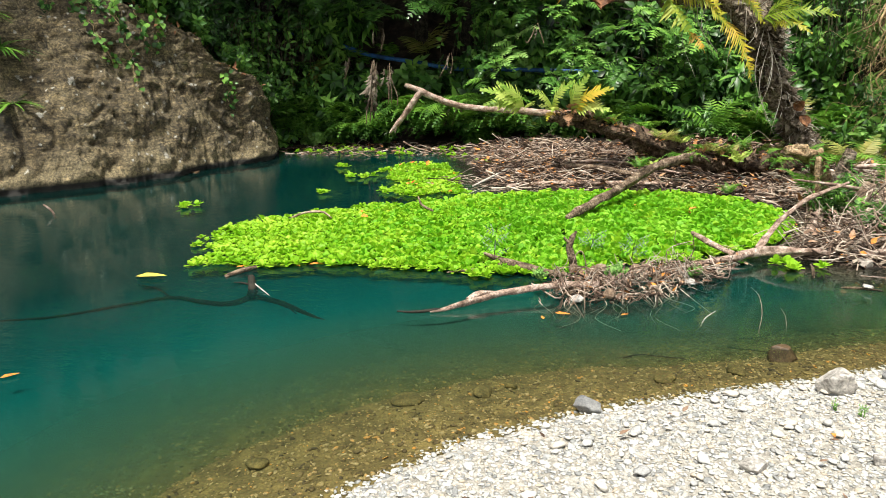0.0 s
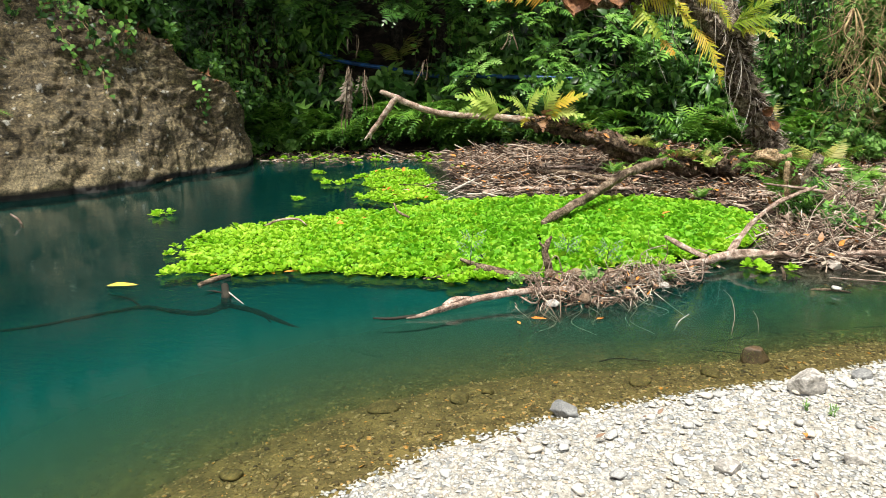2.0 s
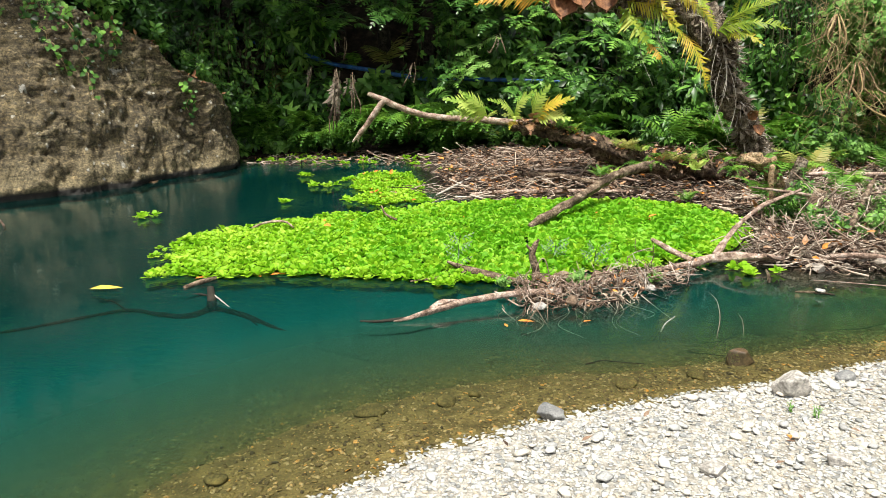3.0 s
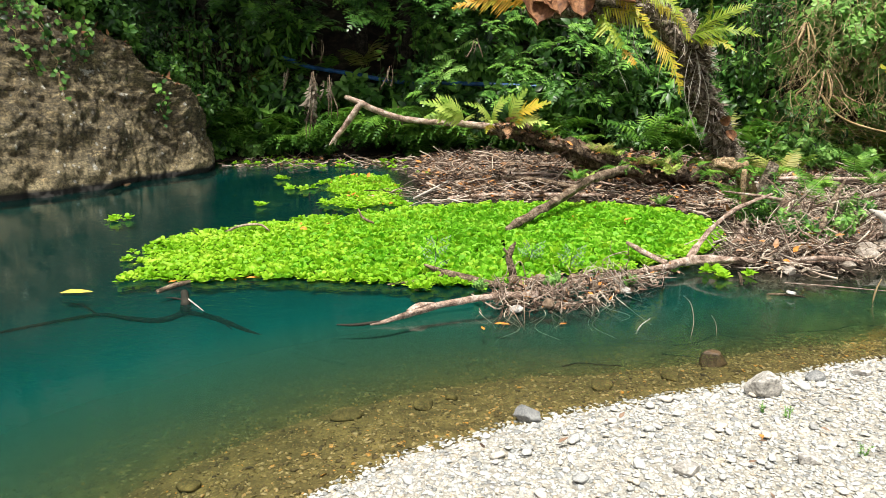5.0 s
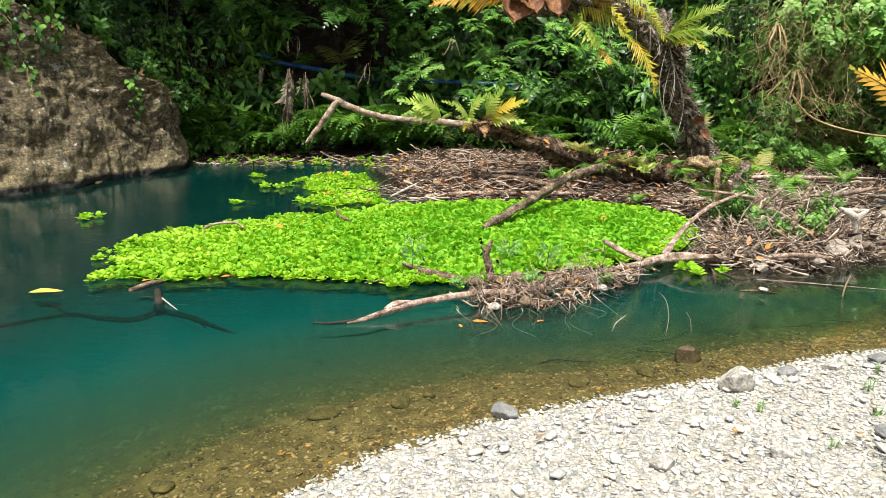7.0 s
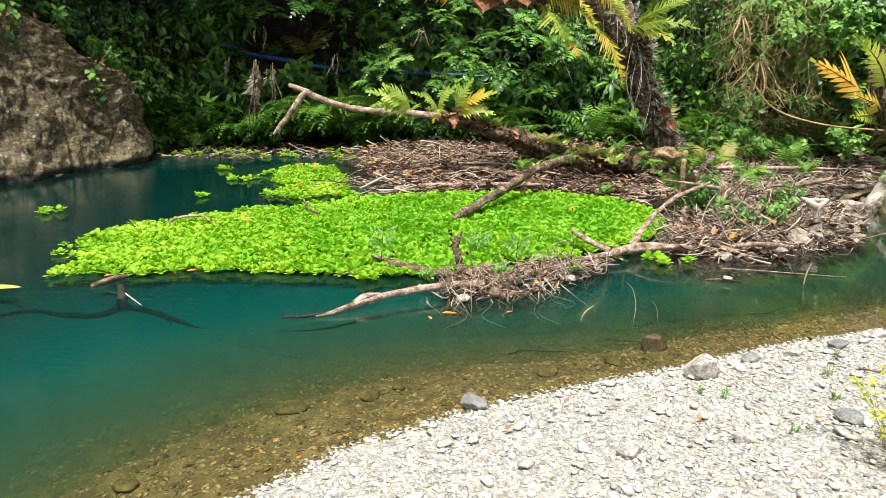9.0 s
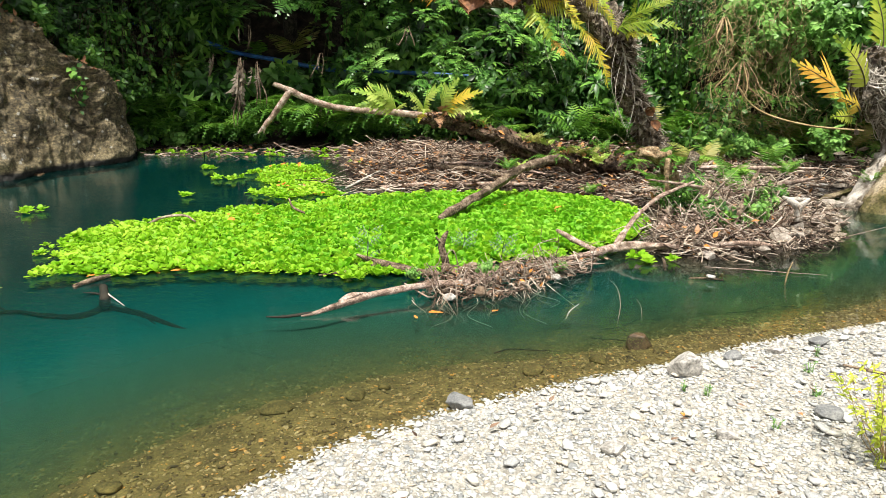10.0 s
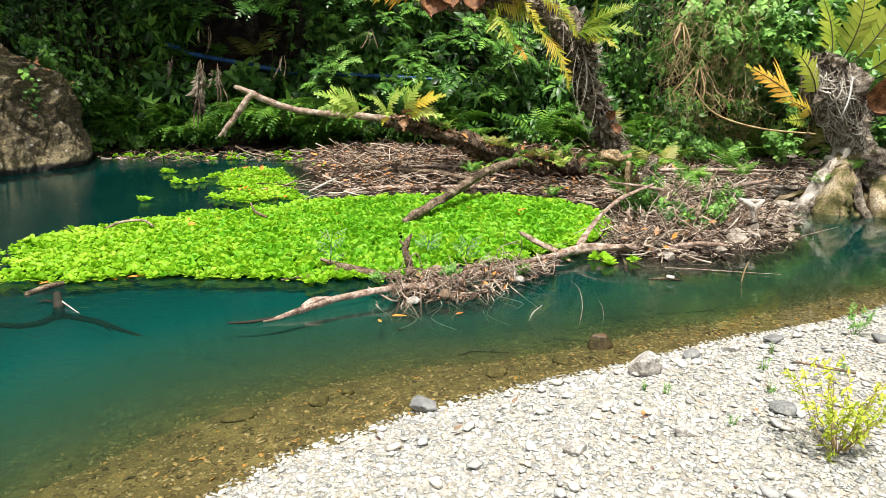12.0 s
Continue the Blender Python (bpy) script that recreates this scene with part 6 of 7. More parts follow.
for rows, m_, k in (
    ([(2.35, 5.62, 0.04, 0.02), (2.50, 5.60, 0.06, 0.035), (2.68, 5.68, 0.06, 0.035), (2.90, 5.72, 0.04, 0.02)], M_PALE, 51),
    ([(2.45, 5.62, 0.07, 0.012), (2.7, 5.60, 0.11, 0.022), (2.95, 5.66, 0.09, 0.02), (3.15, 5.7, 0.06, 0.008)], M_PALE, 52),
    ([(2.3, 5.2, 0.012, 0.003), (2.6, 5.14, 0.013, 0.004), (2.9, 5.06, 0.013, 0.003), (3.2, 5.0, 0.012, 0.002)], M_PALE, 53),
    ([(2.7, 5.8, 0.10, 0.03), (2.95, 6.1, 0.28, 0.03), (3.3, 6.6, 0.5, 0.02), (3.5, 6.9, 0.58, 0.01)], M_LOG, 54),
    ([(2.2, 6.1, 0.05, 0.04), (2.35, 6.35, 0.16, 0.045), (2.5, 6.6, 0.25, 0.03)], M_PALE, 55),
    ([(3.6, 7.1, 0.2, 0.02), (3.1, 6.9, 0.34, 0.022), (2.6, 6.7, 0.44, 0.016), (2.2, 6.5, 0.52, 0.008)], M_PALE, 56),
    ([(4.0, 8.0, 0.18, 0.025), (4.6, 8.3, 0.2, 0.03), (5.2, 8.7, 0.2, 0.02)], M_PALE, 57),
    ([(3.9, 9.4, 0.22, 0.03), (4.7, 9.3, 0.24, 0.035), (5.6, 9.4, 0.22, 0.02)], M_PALE, 58),
    ([(0.2, 10.0, 0.16, 0.02), (0.9, 9.7, 0.2, 0.02), (1.7, 9.0, 0.15, 0.012)], M_PALE, 59),
    ([(-0.9, 10.6, 0.08, 0.02), (0.0, 10.4, 0.14, 0.025), (0.8, 10.6, 0.16, 0.015)], M_LOG, 60),
):
    limb("driftwood_branch", rows, m_, "weathered driftwood branch lying in the tangle" if m_ is M_LOG else "bleached driftwood branch lying in the tangle", group="driftwood branches", seed=k, rough=0.5, sides=9)

limb("plastic_strip", [(5.22, 7.5, 1.16, 0.008), (5.25, 7.48, 1.34, 0.010), (5.28, 7.52, 1.58, 0.008)], M_STRAP, "white plastic strip caught in the root fibre", "strip", rough=0.1)
made = copy_thing(F[0], pose(0.98, 7.95, 0.38, 0, 0, 40))
made.scale = (0.32, 0.32, 0.32)
for x, y, z, s, k in ((2.05, 8.2, 0.05, 0.3, 0), (1.2, 8.5, 0.3, 0.25, 2), (5.25, 7.7, 0.3, 0.35, 0), (5.6, 7.65, 0.5, 0.3, 0), (4.9, 8.9, 0.2, 0.5, 0)):
    made = copy_thing(F[k], pose(x, y, z, 0, 0, 70 * k + 30))
    made.scale = (s, s, s)
for k in range(14):
    x, y = -4.9 + 3.4 * rng.rand(), 11.6 + 1.3 * rng.rand()
    ob = thing("floating_lettuce", (x, y, 0), "small clump of lime-green water lettuce among far debris", "water lettuce", "drifting clumps")
    for j in range(3):
        part("rosette", rosette_mesh(rng.normal(0, 0.14), rng.normal(0, 0.05), 0.10, rng), M_LETTUCE, ob)

# thin roots hanging below the spit into the water
rng = np.random.RandomState(77)
roots = Mesh()
for k in range(55):
    t = rng.rand()
    x, y = -0.1 + 0.95 * t + rng.normal(0, 0.05), 4.36 + 0.30 * t + rng.normal(0, 0.04)
    dx, dy = rng.normal(0, 0.12), -0.10 - 0.38 * rng.rand() ** 1.5
    tube(roots, [(x, y, 0.02, 0.003), (x + 0.3 * dx, y + 0.35 * dy, -0.008 + 0.012 * rng.rand(), 0.0028), (x + 0.7 * dx + rng.normal(0, 0.06), y + 0.7 * dy, -0.035, 0.0018), (x + dx, y + dy, -0.06, 0.0012)], 4, 4)
tagged(part("hanging_roots", roots, M_STICKS), "thin straw-brown roots trailing into the water", "roots", kind="stuff")
for k in range(9):
    t = rng.rand()
    x, y = 0.0 + 0.95 * t + rng.normal(0, 0.05), 4.45 + 0.45 * t + rng.normal(0, 0.06)
    a, r, z = rng.rand() * 3.14, 0.06 + 0.10 * rng.rand(), 0.05 + 0.08 * rng.rand()
    rows = [(x + math.cos(a) * r * q, y + math.sin(a) * r * q * 0.6, z + (0.05 + 0.08 * (k % 3)) * (1 - q * q) * (1 if k % 2 else 0.4), 0.004) for q in (-1, -0.4, 0.3, 1.0)]
    limb("root_strand", rows, M_STICKS, "thin curved root looping out of the spit", "root", "driftwood twigs", 5, 0.15, 5, k)
for k in range(44):
    t = rng.rand()
    x, y, l = 0.08 + 1.05 * t + rng.normal(0, 0.06), 4.45 + 0.55 * t + rng.normal(0, 0.07), 0.14 + 0.26 * rng.rand()
    w = unit(np.array((rng.normal(0.1, 0.9), rng.normal(0.0, 0.5), 0.12 + 0.75 * rng.rand() ** 1.5))) * l
    p = np.array((x, y, 0.05 + 0.07 * rng.rand()))
    limb("dry_stem", bent(p - w * 0.35, p + w * 0.65, 0.003 + 0.003 * rng.rand(), 0.002, 0.025, rng, 2), (M_STRAW, M_PALE, M_STRAW, M_WHITEWOOD)[k % 4], "straight pale dry stem stuck in the spit", "stem", "dry stems in the spit", 5, 0.1, 3, k, 0.3)
# litter, sticks and small ferns over and behind the fallen trunk
BEHIND = [(0.6, 11.6), (1.2, 10.2), (2.4, 9.7), (3.2, 9.5), (4.6, 9.8), (6, 11.4), (3.0, 12.4)]
heap("driftwood_heap", BEHIND, 420, 0.4, 0.010, rng, "dry sticks on the soil under the bushes", 0.05, 0.08, 0.1)
litter("leaf_litter", BEHIND, 1500, 0.11, M_LITTER, "brown dead leaves on the soil under the bushes", 0.10)
GAP = [(2.1, 8.35), (2.6, 7.45), (3.4, 7.3), (4.6, 7.7), (4.2, 8.8), (2.8, 9.2)]
heap("driftwood_heap", GAP, 420, 0.38, 0.010, rng, "bleached sticks strewn on the low bank", 0.05, 0.08, 0.1)
litter("leaf_litter", GAP, 900, 0.09, M_LITTER, "brown dead leaves strewn on the low bank", 0.06)
heap("driftwood_heap", GAP, 330, 0.30, 0.006, rng, "pale straw and thin sticks strewn on the low bank", 0.05, 0.10, 0.08, M_STRAW)
heap("driftwood_heap", SHELF, 480, 0.34, 0.007, rng, "pale straw and thin sticks strewn over the bank", 0.05, 0.08, 0.08, M_STRAW)
heap("driftwood_heap", SNAG, 420, 0.36, 0.006, rng, "pale dry stalks heaped on the snag", 0.05, 0.46, 0.08, M_STRAW)
n = 46
for k in range(n):
    x, y = 2.3 + 4.2 * rng.rand(), 7.7 + 2.2 * rng.rand()
    w = 0.05 + 0.09 * rng.rand() ** 2
    angular("bank_stone", (x, y, max(float(ground_height(x, y)), 0.0) + 0.03), (w * 1.3, w, w * 0.6), M_BANKSTONE if k % 3 else M_BOULDER, "pale flat stone on the low bank", 300 + k, group="bank stones", cuts=7)
MARGIN = [(2.3, 5.4), (3.0, 5.5), (3.9, 6.0), (4.5, 6.9), (4.9, 7.8), (4.5, 7.7), (4.0, 6.9), (3.5, 6.3), (2.8, 5.9)]
heap("driftwood_heap", MARGIN, 330, 0.24, 0.007, rng, "broken sticks and stalks along the water's edge", 0.04, 0.10, 0.12)
litter("leaf_litter", MARGIN, 520, 0.09, M_HUSKBARK, "dead leaves and bark scraps along the water's edge", 0.06)
trunk_line = smooth_line([(3.3, 9.6, 0.36), (2.6, 9.4, 0.36), (2.03, 9.3, 0.40), (1.47, 9.35, 0.55), (0.9, 9.4, 0.73), (0.4, 9.45, 0.89), (0.0, 9.5, 0.94)], 20)
n = 620
q = trunk_line[rng.randint(0, len(trunk_line), n)] + rng.normal(0, 1, (n, 3)) * (0.04, 0.06, 0.03) - (0, 0.03, 0.03)
m = Mesh().many(blade(1, 0.5, -0.2, 0.3), aim(rng.normal(0, 1, (n, 3)) * (1, 1, 0.6), rng.normal(0, 0.5, (n, 3)) + (0, -0.3, 1)) * (0.05 + 0.08 * rng.rand(n))[:, None, None], q)
tagged(part("leaf_litter", m, M_LITTER), "dead leaves and bark scraps lodged on the fallen trunk", "leaf litter", kind="stuff")
for k in range(26):
    p = trunk_line[rng.randint(0, len(trunk_line) - 25)] if k < 14 else (1.2 + 3.6 * rng.rand(), 9.7 + 1.5 * rng.rand(), 0.25)
    made = copy_thing(F[(0, 4, 3, 4, 2)[k % 5]], pose(p[0], p[1] - 0.05, p[2] - 0.02, 0, 0, rng.rand() * 360))
    made.scale = (0.34, 0.34, 0.34) if k < 14 else (0.5, 0.5, 0.5)
for x, y, z, s, k, turn in ((5.0, 10.5, 0.2, 0.4, 3, 20), (5.5, 10.4, 0.2, 0.4, 3, 150), (4.6, 10.6, 0.3, 0.45, 3, 80), (6.1, 10.1, 0.3, 0.5, 3, 250), (6.6, 10.2, 0.9, 0.8, 3, 40), (5.6, 10.9, 1.3, 0.9, 3, 10), (6.4, 10.9, 1.6, 0.9, 0, 200), (7.4, 10.6, 1.3, 0.9, 3, 300), (7.2, 10.9, 2.1, 1.0, 3, 100), (4.9, 11.3, 1.6, 0.8, 3, 160), (8.0, 10.8, 2.4, 1.0, 3, 70), (5.2, 10.5, 1.75, 0.6, 3, 15), (5.6, 10.4, 1.8, 0.6, 3, 130), (6.0, 10.4, 1.8, 0.65, 3, 220), (5.8, 10.5, 2.1, 0.6, 3, 310), (5.3, 10.9, 1.9, 0.75, 3, 15), (5.7, 10.8, 2.05, 0.8, 3, 95), (6.1, 10.8, 1.9, 0.8, 3, 190), (6.6, 10.8, 2.1, 0.8, 0, 260), (5.0, 11.0, 2.1, 0.7, 3, 330)):
    made = copy_thing(S[k], pose(x, y, z, 0, 0, turn))
    made.scale = (s, s, s)
# dark stones and wet fragments along the rock's waterline, fallen leaves on its ledges
n = 46
cells = [(rng.randint(80, 300), rng.randint(88, 112)) for _ in range(n)]
q = np.array([ROCK[c, l] for c, l in cells]) + (0.02, -0.02, 0.03)
m = Mesh().many(blade(1, 0.45, -0.2, 0.3), aim(rng.normal(0, 1, (n, 3)), (0.3, -0.5, 0.8)) * (0.06 + 0.07 * rng.rand(n))[:, None, None], q)
tagged(part("leaf_litter", m, M_NEST), "red-brown dead leaves caught on the rock", "leaf litter", kind="stuff")
# twigs and reeds standing in the channel
limb("twig", [(0.93, 4.10, -0.02, 0.004), (0.96, 4.12, 0.03, 0.004), (1.02, 4.14, 0.07, 0.003)], M_WHITEWOOD, "white bare twig poking out of the water", "twig", rough=0.1)
limb("reed", [(1.26, 4.05, -0.03, 0.0025), (1.285, 4.1, 0.08, 0.0025), (1.27, 4.15, 0.18, 0.002), (1.23, 4.2, 0.22, 0.0012)], M_STICKS, "bent dry reed standing in the shallows", "reed", rough=0.1)
limb("reed", [(1.44, 4.1, -0.03, 0.0022), (1.43, 4.12, 0.06, 0.002), (1.40, 4.13, 0.11, 0.0012)], M_STICKS, "short dry reed standing in the shallows", "reed", rough=0.1)
limb("stick", [(2.06, 4.93, 0.0, 0.006), (2.13, 4.90, 0.012, 0.010), (2.24, 4.89, 0.01, 0.009), (2.32, 4.88, 0.0, 0.004)], M_TRUNK, "short brown stick adrift in the channel", seed=91)
limb("stick", [(1.95, 5.15, 0.0, 0.012), (1.94, 5.15, 0.06, 0.012), (1.92, 5.16, 0.10, 0.008)], M_LOG, "brown stub standing out of the water", seed=92)
limb("stick", [(2.78, 4.84, -0.02, 0.005), (2.79, 4.84, 0.08, 0.006), (2.82, 4.85, 0.16, 0.003)], M_DRYVINE, "thin stick standing in the channel", seed=93)
limb("stick", [(3.9, 6.1, 0.02, 0.005), (4.3, 6.3, 0.04, 0.004), (4.7, 6.5, 0.06, 0.002)], M_PALE, "thin bleached stick reaching over the channel", seed=94)
limb("stick", [(4.0, 6.45, 0.04, 0.006), (4.25, 6.55, 0.09, 0.005), (4.45, 6.7, 0.14, 0.002)], M_PALE, "thin bleached stick reaching over the channel", seed=95)

# sticks on the bed of the side channel
for k, (x, y, l, a) in enumerate(((1.5, 4.5, 0.5, 0.3), (2.6, 4.8, 0.6, 0.2), (0.6, 3.75, 0.35, 0.05), (1.2, 3.98, 0.25, -0.3))):
    z = float(ground_height(x, y))
    d = np.array((math.cos(a), math.sin(a), 0)) * l / 2
    limb("sunken_stick", bent(np.array((x, y, z + 0.02)) - d, np.array((x, y, z + 0.03)) + d, 0.005, 0.0025, 0.04, rng, 2), M_SUNK, "dark stick lying on the bed under clear water", "stick", "sunken sticks", 6, 0.2, 4, k)

# orange leaves caught on the bank and on the lettuce, and weeds growing through the mat
litter("leaf_litter", DEBRIS, 46, 0.10, M_ORANGE, "orange dead leaves on the wet bank", 0.12)
litter("leaf_litter", PATCH, 26, 0.09, M_ORANGE, "orange dead leaves lying on the lettuce patch", 0.10)
litter("leaf_litter", [(-2.6, 6.3), (-1.2, 7.4), (1.6, 8.1), (2.2, 7.2), (0.5, 6.6), (-1.2, 6.2)], 14, 0.08, M_ORANGE, "dead leaves lying on the lettuce", 0.10)
heap("driftwood_heap", [(-1.5, 8.7), (-0.9, 8.2), (0.2, 8.35), (0.6, 8.9), (-0.6, 9.4), (-1.4, 9.6)], 120, 0.5, 0.010, rng, "wet sticks afloat at the bank's edge", 0.02, 0.04)
def sprig(x, y, height, seed):
    """A slender upright weed with a few pairs of narrow leaves on side twigs."""
    rng = np.random.RandomState(seed)
    ob = thing("weed", (x, y, 0.02), "slender grey-green weed growing up through the lettuce", "plant", "weeds in the lettuce")
    rows = bent((0, 0, -0.02), (0.03, -0.02, height), 0.004, 0.0015, 0.03, rng, 2)
    part("stem", tube(Mesh(), rows, 5, 4), M_STEM, ob)
    line = smooth_line(rows, 10)[:, :3]
    for k in range(9):
        q, a = line[len(line) // 3 + (k * (len(line) * 2 // 3 - 1)) // 9], k * 2.4
        way = np.array((math.cos(a), 0.5 * math.sin(a), 0.35))
        twig = np.array([q + unit(way) * d for d in np.linspace(0.02, 0.10, 6)])
        ways = np.array([way + (0.8 if j % 2 else -0.8) * np.array((0, 0.3, 0.9)) for j in range(6)])
        part("leaf_spray", Mesh().many(LEAF_LONG, aim(ways, (0.1, -0.6, 0.7)) * 0.035, twig), M_WEED, ob)


M_WEED = leafy("grey_green_weed_leaf", (0.05, 0.10, 0.045), (0.10, 0.19, 0.085), (0.19, 0.30, 0.14), 0.5, 0.3)
for k, (x, y, h) in enumerate(((-0.47, 5.1, 0.34), (0.62, 5.3, 0.22), (0.3, 5.5, 0.2))):
    sprig(x, y, h, 140 + k)
for x, y, s, k in ((1.05, 4.95, 0.10, 3), (-0.1, 4.75, 0.09, 3)):
    made = copy_thing(S[k], pose(x, y, 0.04, 0, 0, 60 * x))
    made.scale = (s, s, s)


# ---- pipe, stones, leaves ----
pipe = Mesh()
tube(pipe, [(-6.6, 14.7, 2.45, 0.045), (-4.7, 14.4, 2.0, 0.045), (-3.97, 14.4, 1.77, 0.045), (-3.02, 14.3, 1.62, 0.045), (-2.07, 14.3, 1.46, 0.045), (-0.78, 14.3, 1.43, 0.045), (1.66, 14.0, 1.31, 0.045), (3.15, 13.7, 1.12, 0.045), (4.2, 13.4, 0.95, 0.045)], 10, 6)
tagged(part("water_pipe", pipe, M_PIPE), "blue plastic water pipe slung along the wooded bank", "pipe")


angular("boulder", (1.36, 3.13, 0.10), (0.165, 0.13, 0.145), M_BOULDER, "whitish-grey angular boulder on the gravel edge", 23, "", 12, 0.42)
for k, (x, y, w) in enumerate(((1.76, 2.57, 0.11), (1.98, 3.42, 0.10), (1.7, 3.36, 0.09), (1.25, 2.42, 0.09), (2.3, 3.55, 0.10), (2.62, 3.72, 0.10), (2.9, 3.45, 0.12), (0.75, 2.3, 0.09))):
    angular("flat_stone", (x, y, float(ground_height(x, y)) + 0.02), (w, w * 0.75, 0.06), M_BOULDER if k % 2 else M_GREYSTONE, "flat pale stone bedded in the gravel" if k % 2 else "flat grey stone bedded in the gravel", 70 + k, "flat stones")
angular("stone", (0.18, 2.88, 0.025), (0.145, 0.11, 0.09), M_GREYSTONE, "worn grey stone half in the shallows", 15)
angular("stone", (1.33, 3.77, -0.055), (0.15, 0.11, 0.15), M_WETSTONE, "brown stone breaking the water surface", 6)
for k, (x, y, z, w) in enumerate(((0.16, 4.87, 0.09, 0.085), (0.37, 5.0, 0.06, 0.09), (0.48, 4.79, 0.08, 0.085), (0.39, 4.44, 0.05, 0.085), (0.32, 4.86, 0.08, 0.10), (0.62, 4.95, 0.09, 0.07), (0.75, 4.8, 0.07, 0.06))):
    stone("husk", (x, y, z), (w * 1.15, w, w), M_HUSK, "round brown husk lodged in the twigs of the spit", 80 + k, group="husks in the spit", sharp=0.15)
for k, (x, y, w) in enumerate(((0.17, 4.36, 0.085), (1.0, 4.83, 0.075), (1.03, 5.02, 0.06), (1.2, 5.3, 0.06), (2.21, 4.87, 0.06), (0.95, 5.1, 0.05), (0.8, 5.1, 0.05), (1.12, 5.12, 0.05))):
    stone("pale_stone", (x, y, 0.035), (w * 1.2, w, w * 0.6), M_BOULDER, "pale stone caught among the driftwood", 20 + k, group="pale stones")
for k, (x, y, w) in enumerate(((2.43, 5.46, 0.09), (2.98, 5.64, 0.10), (3.45, 6.16, 0.15), (3.86, 6.68, 0.11), (4.25, 6.97, 0.12), (4.39, 6.84, 0.10), (4.1, 6.75, 0.08), (4.55, 7.2, 0.09), (2.68, 5.52, 0.06), (3.25, 5.9, 0.08), (3.30, 5.98, 0.16), (3.53, 6.12, 0.13), (3.06, 5.74, 0.06), (2.86, 5.72, 0.09), (4.21, 6.95, 0.13), (3.74, 6.22, 0.10), (4.85, 7.85, 0.15), (3.6, 6.94, 0.12), (3.42, 6.22, 0.11), (2.55, 5.66, 0.07), (4.02, 6.55, 0.12), (4.95, 7.75, 0.12), (4.3, 7.2, 0.11), (3.66, 6.42, 0.10), (3.92, 6.38, 0.05), (3.18, 6.1, 0.09))):
    angular("bank_stone", (x, y, max(float(ground_height(x, y)), 0.0) + 0.03), (w * 1.25, w, w * 0.8), M_BANKSTONE, "pale worn stone at the bank's edge", 40 + k, group="bank stones", cuts=7)
for k, (x, y, w) in enumerate(((-0.73, 3.0, 0.22), (-0.35, 3.1, 0.16), (-0.21, 3.2, 0.10), (-1.25, 2.33, 0.13), (0.6, 3.35, 0.18), (1.0, 3.5, 0.14))):
    stone("sunken_stone", (x, y, float(ground_height(x, y)) + 0.015), (w * 0.8, w * 0.6, 0.05), M_BED, "brown flat stone under the shallow water", 60 + k, group="sunken stones")

# floating leaves
for k, (x, y, l, turn, mat_, label) in enumerate(((-3.12, 4.52, 0.27, -88, M_YELLOW, "long yellow leaf floating on the pool"), (-2.52, 4.86, 0.1, -60, M_ORANGE, ""), (-2.07, 4.95, 0.07, 40, M_ORANGE, ""), (-1.93, 5.0, 0.13, -80, M_ORANGE, ""), (-0.06, 4.04, 0.06, 20, M_ORANGE, ""), (0.07, 4.12, 0.11, -100, M_ORANGE, ""), (0.47, 4.16, 0.06, -70, M_ORANGE, ""), (-2.88, 2.82, 0.10, -50, M_ORANGE, ""))):
    m = Mesh().many(blade(1, 0.38, -0.05, 0.15), [np.eye(3) * l], [(0, -l / 2, 0.008)])
    ob = part("floating_leaf", m, mat_)
    ob.location, ob.rotation_euler = (x, y, 0.004), (0, 0, radians(turn))
    tagged(ob, label or "orange dead leaf floating on the water", "leaf", "floating leaves")

# sunken branch
sunk = Mesh()
tube(sunk, [(-4.16, 3.692, -0.105, 0.006), (-3.515, 3.848, -0.09, 0.009), (-3.182, 4.087, -0.085, 0.011), (-2.85, 4.326, -0.08, 0.012), (-2.548, 4.264, -0.083, 0.017), (-2.34, 4.274, -0.09, 0.024), (-2.257, 4.41, -0.085, 0.03), (-2.21, 4.38, -0.01, 0.03), (-2.27, 4.5, 0.05, 0.026)], 8, 5, 0.3)
tube(sunk, [(-2.278, 4.472, -0.105, 0.026), (-1.997, 4.358, -0.1, 0.027), (-1.768, 4.212, -0.11, 0.026), (-1.508, 4.056, -0.13, 0.024), (-1.258, 3.952, -0.155, 0.02), (-0.936, 3.869, -0.185, 0.016)], 8, 5, 0.3)
tube(sunk, [(-2.85, 4.326, -0.08, 0.008), (-3.078, 4.514, -0.085, 0.006), (-3.307, 4.607, -0.09, 0.003)], 5, 4)
tube(sunk, [(-2.26, 4.44, 0.01, 0.008), (-2.34, 4.47, 0.012, 0.007), (-2.40, 4.47, 0.012, 0.003)], 5, 4)
tube(sunk, [(-2.02, 4.25, -0.01, 0.004), (-1.90, 4.17, -0.015, 0.005), (-1.74, 4.05, -0.05, 0.004)], 5, 4)
tagged(part("sunken_branch", sunk, M_SUNK), "dark waterlogged branch under the surface", "branch")


limb("stick", [(-2.24, 4.45, 0.03, 0.005), (-2.13, 4.35, 0.015, 0.005), (-2.02, 4.25, 0.0, 0.003)], M_WHITEWOOD, "thin pale stick caught on the sunken branch", seed=97, rough=0.1)


# ---- gravel: the nearest stones singly, the rest in one piece ----
def ball(level):
    bm = bmesh.new()
    bmesh.ops.create_icosphere(bm, subdivisions=level, radius=0.5)
    v, f = np.array([q.co[:] for q in bm.verts]), [tuple(x.index for x in p.verts) for p in bm.faces]
    bm.free()
    return v, f


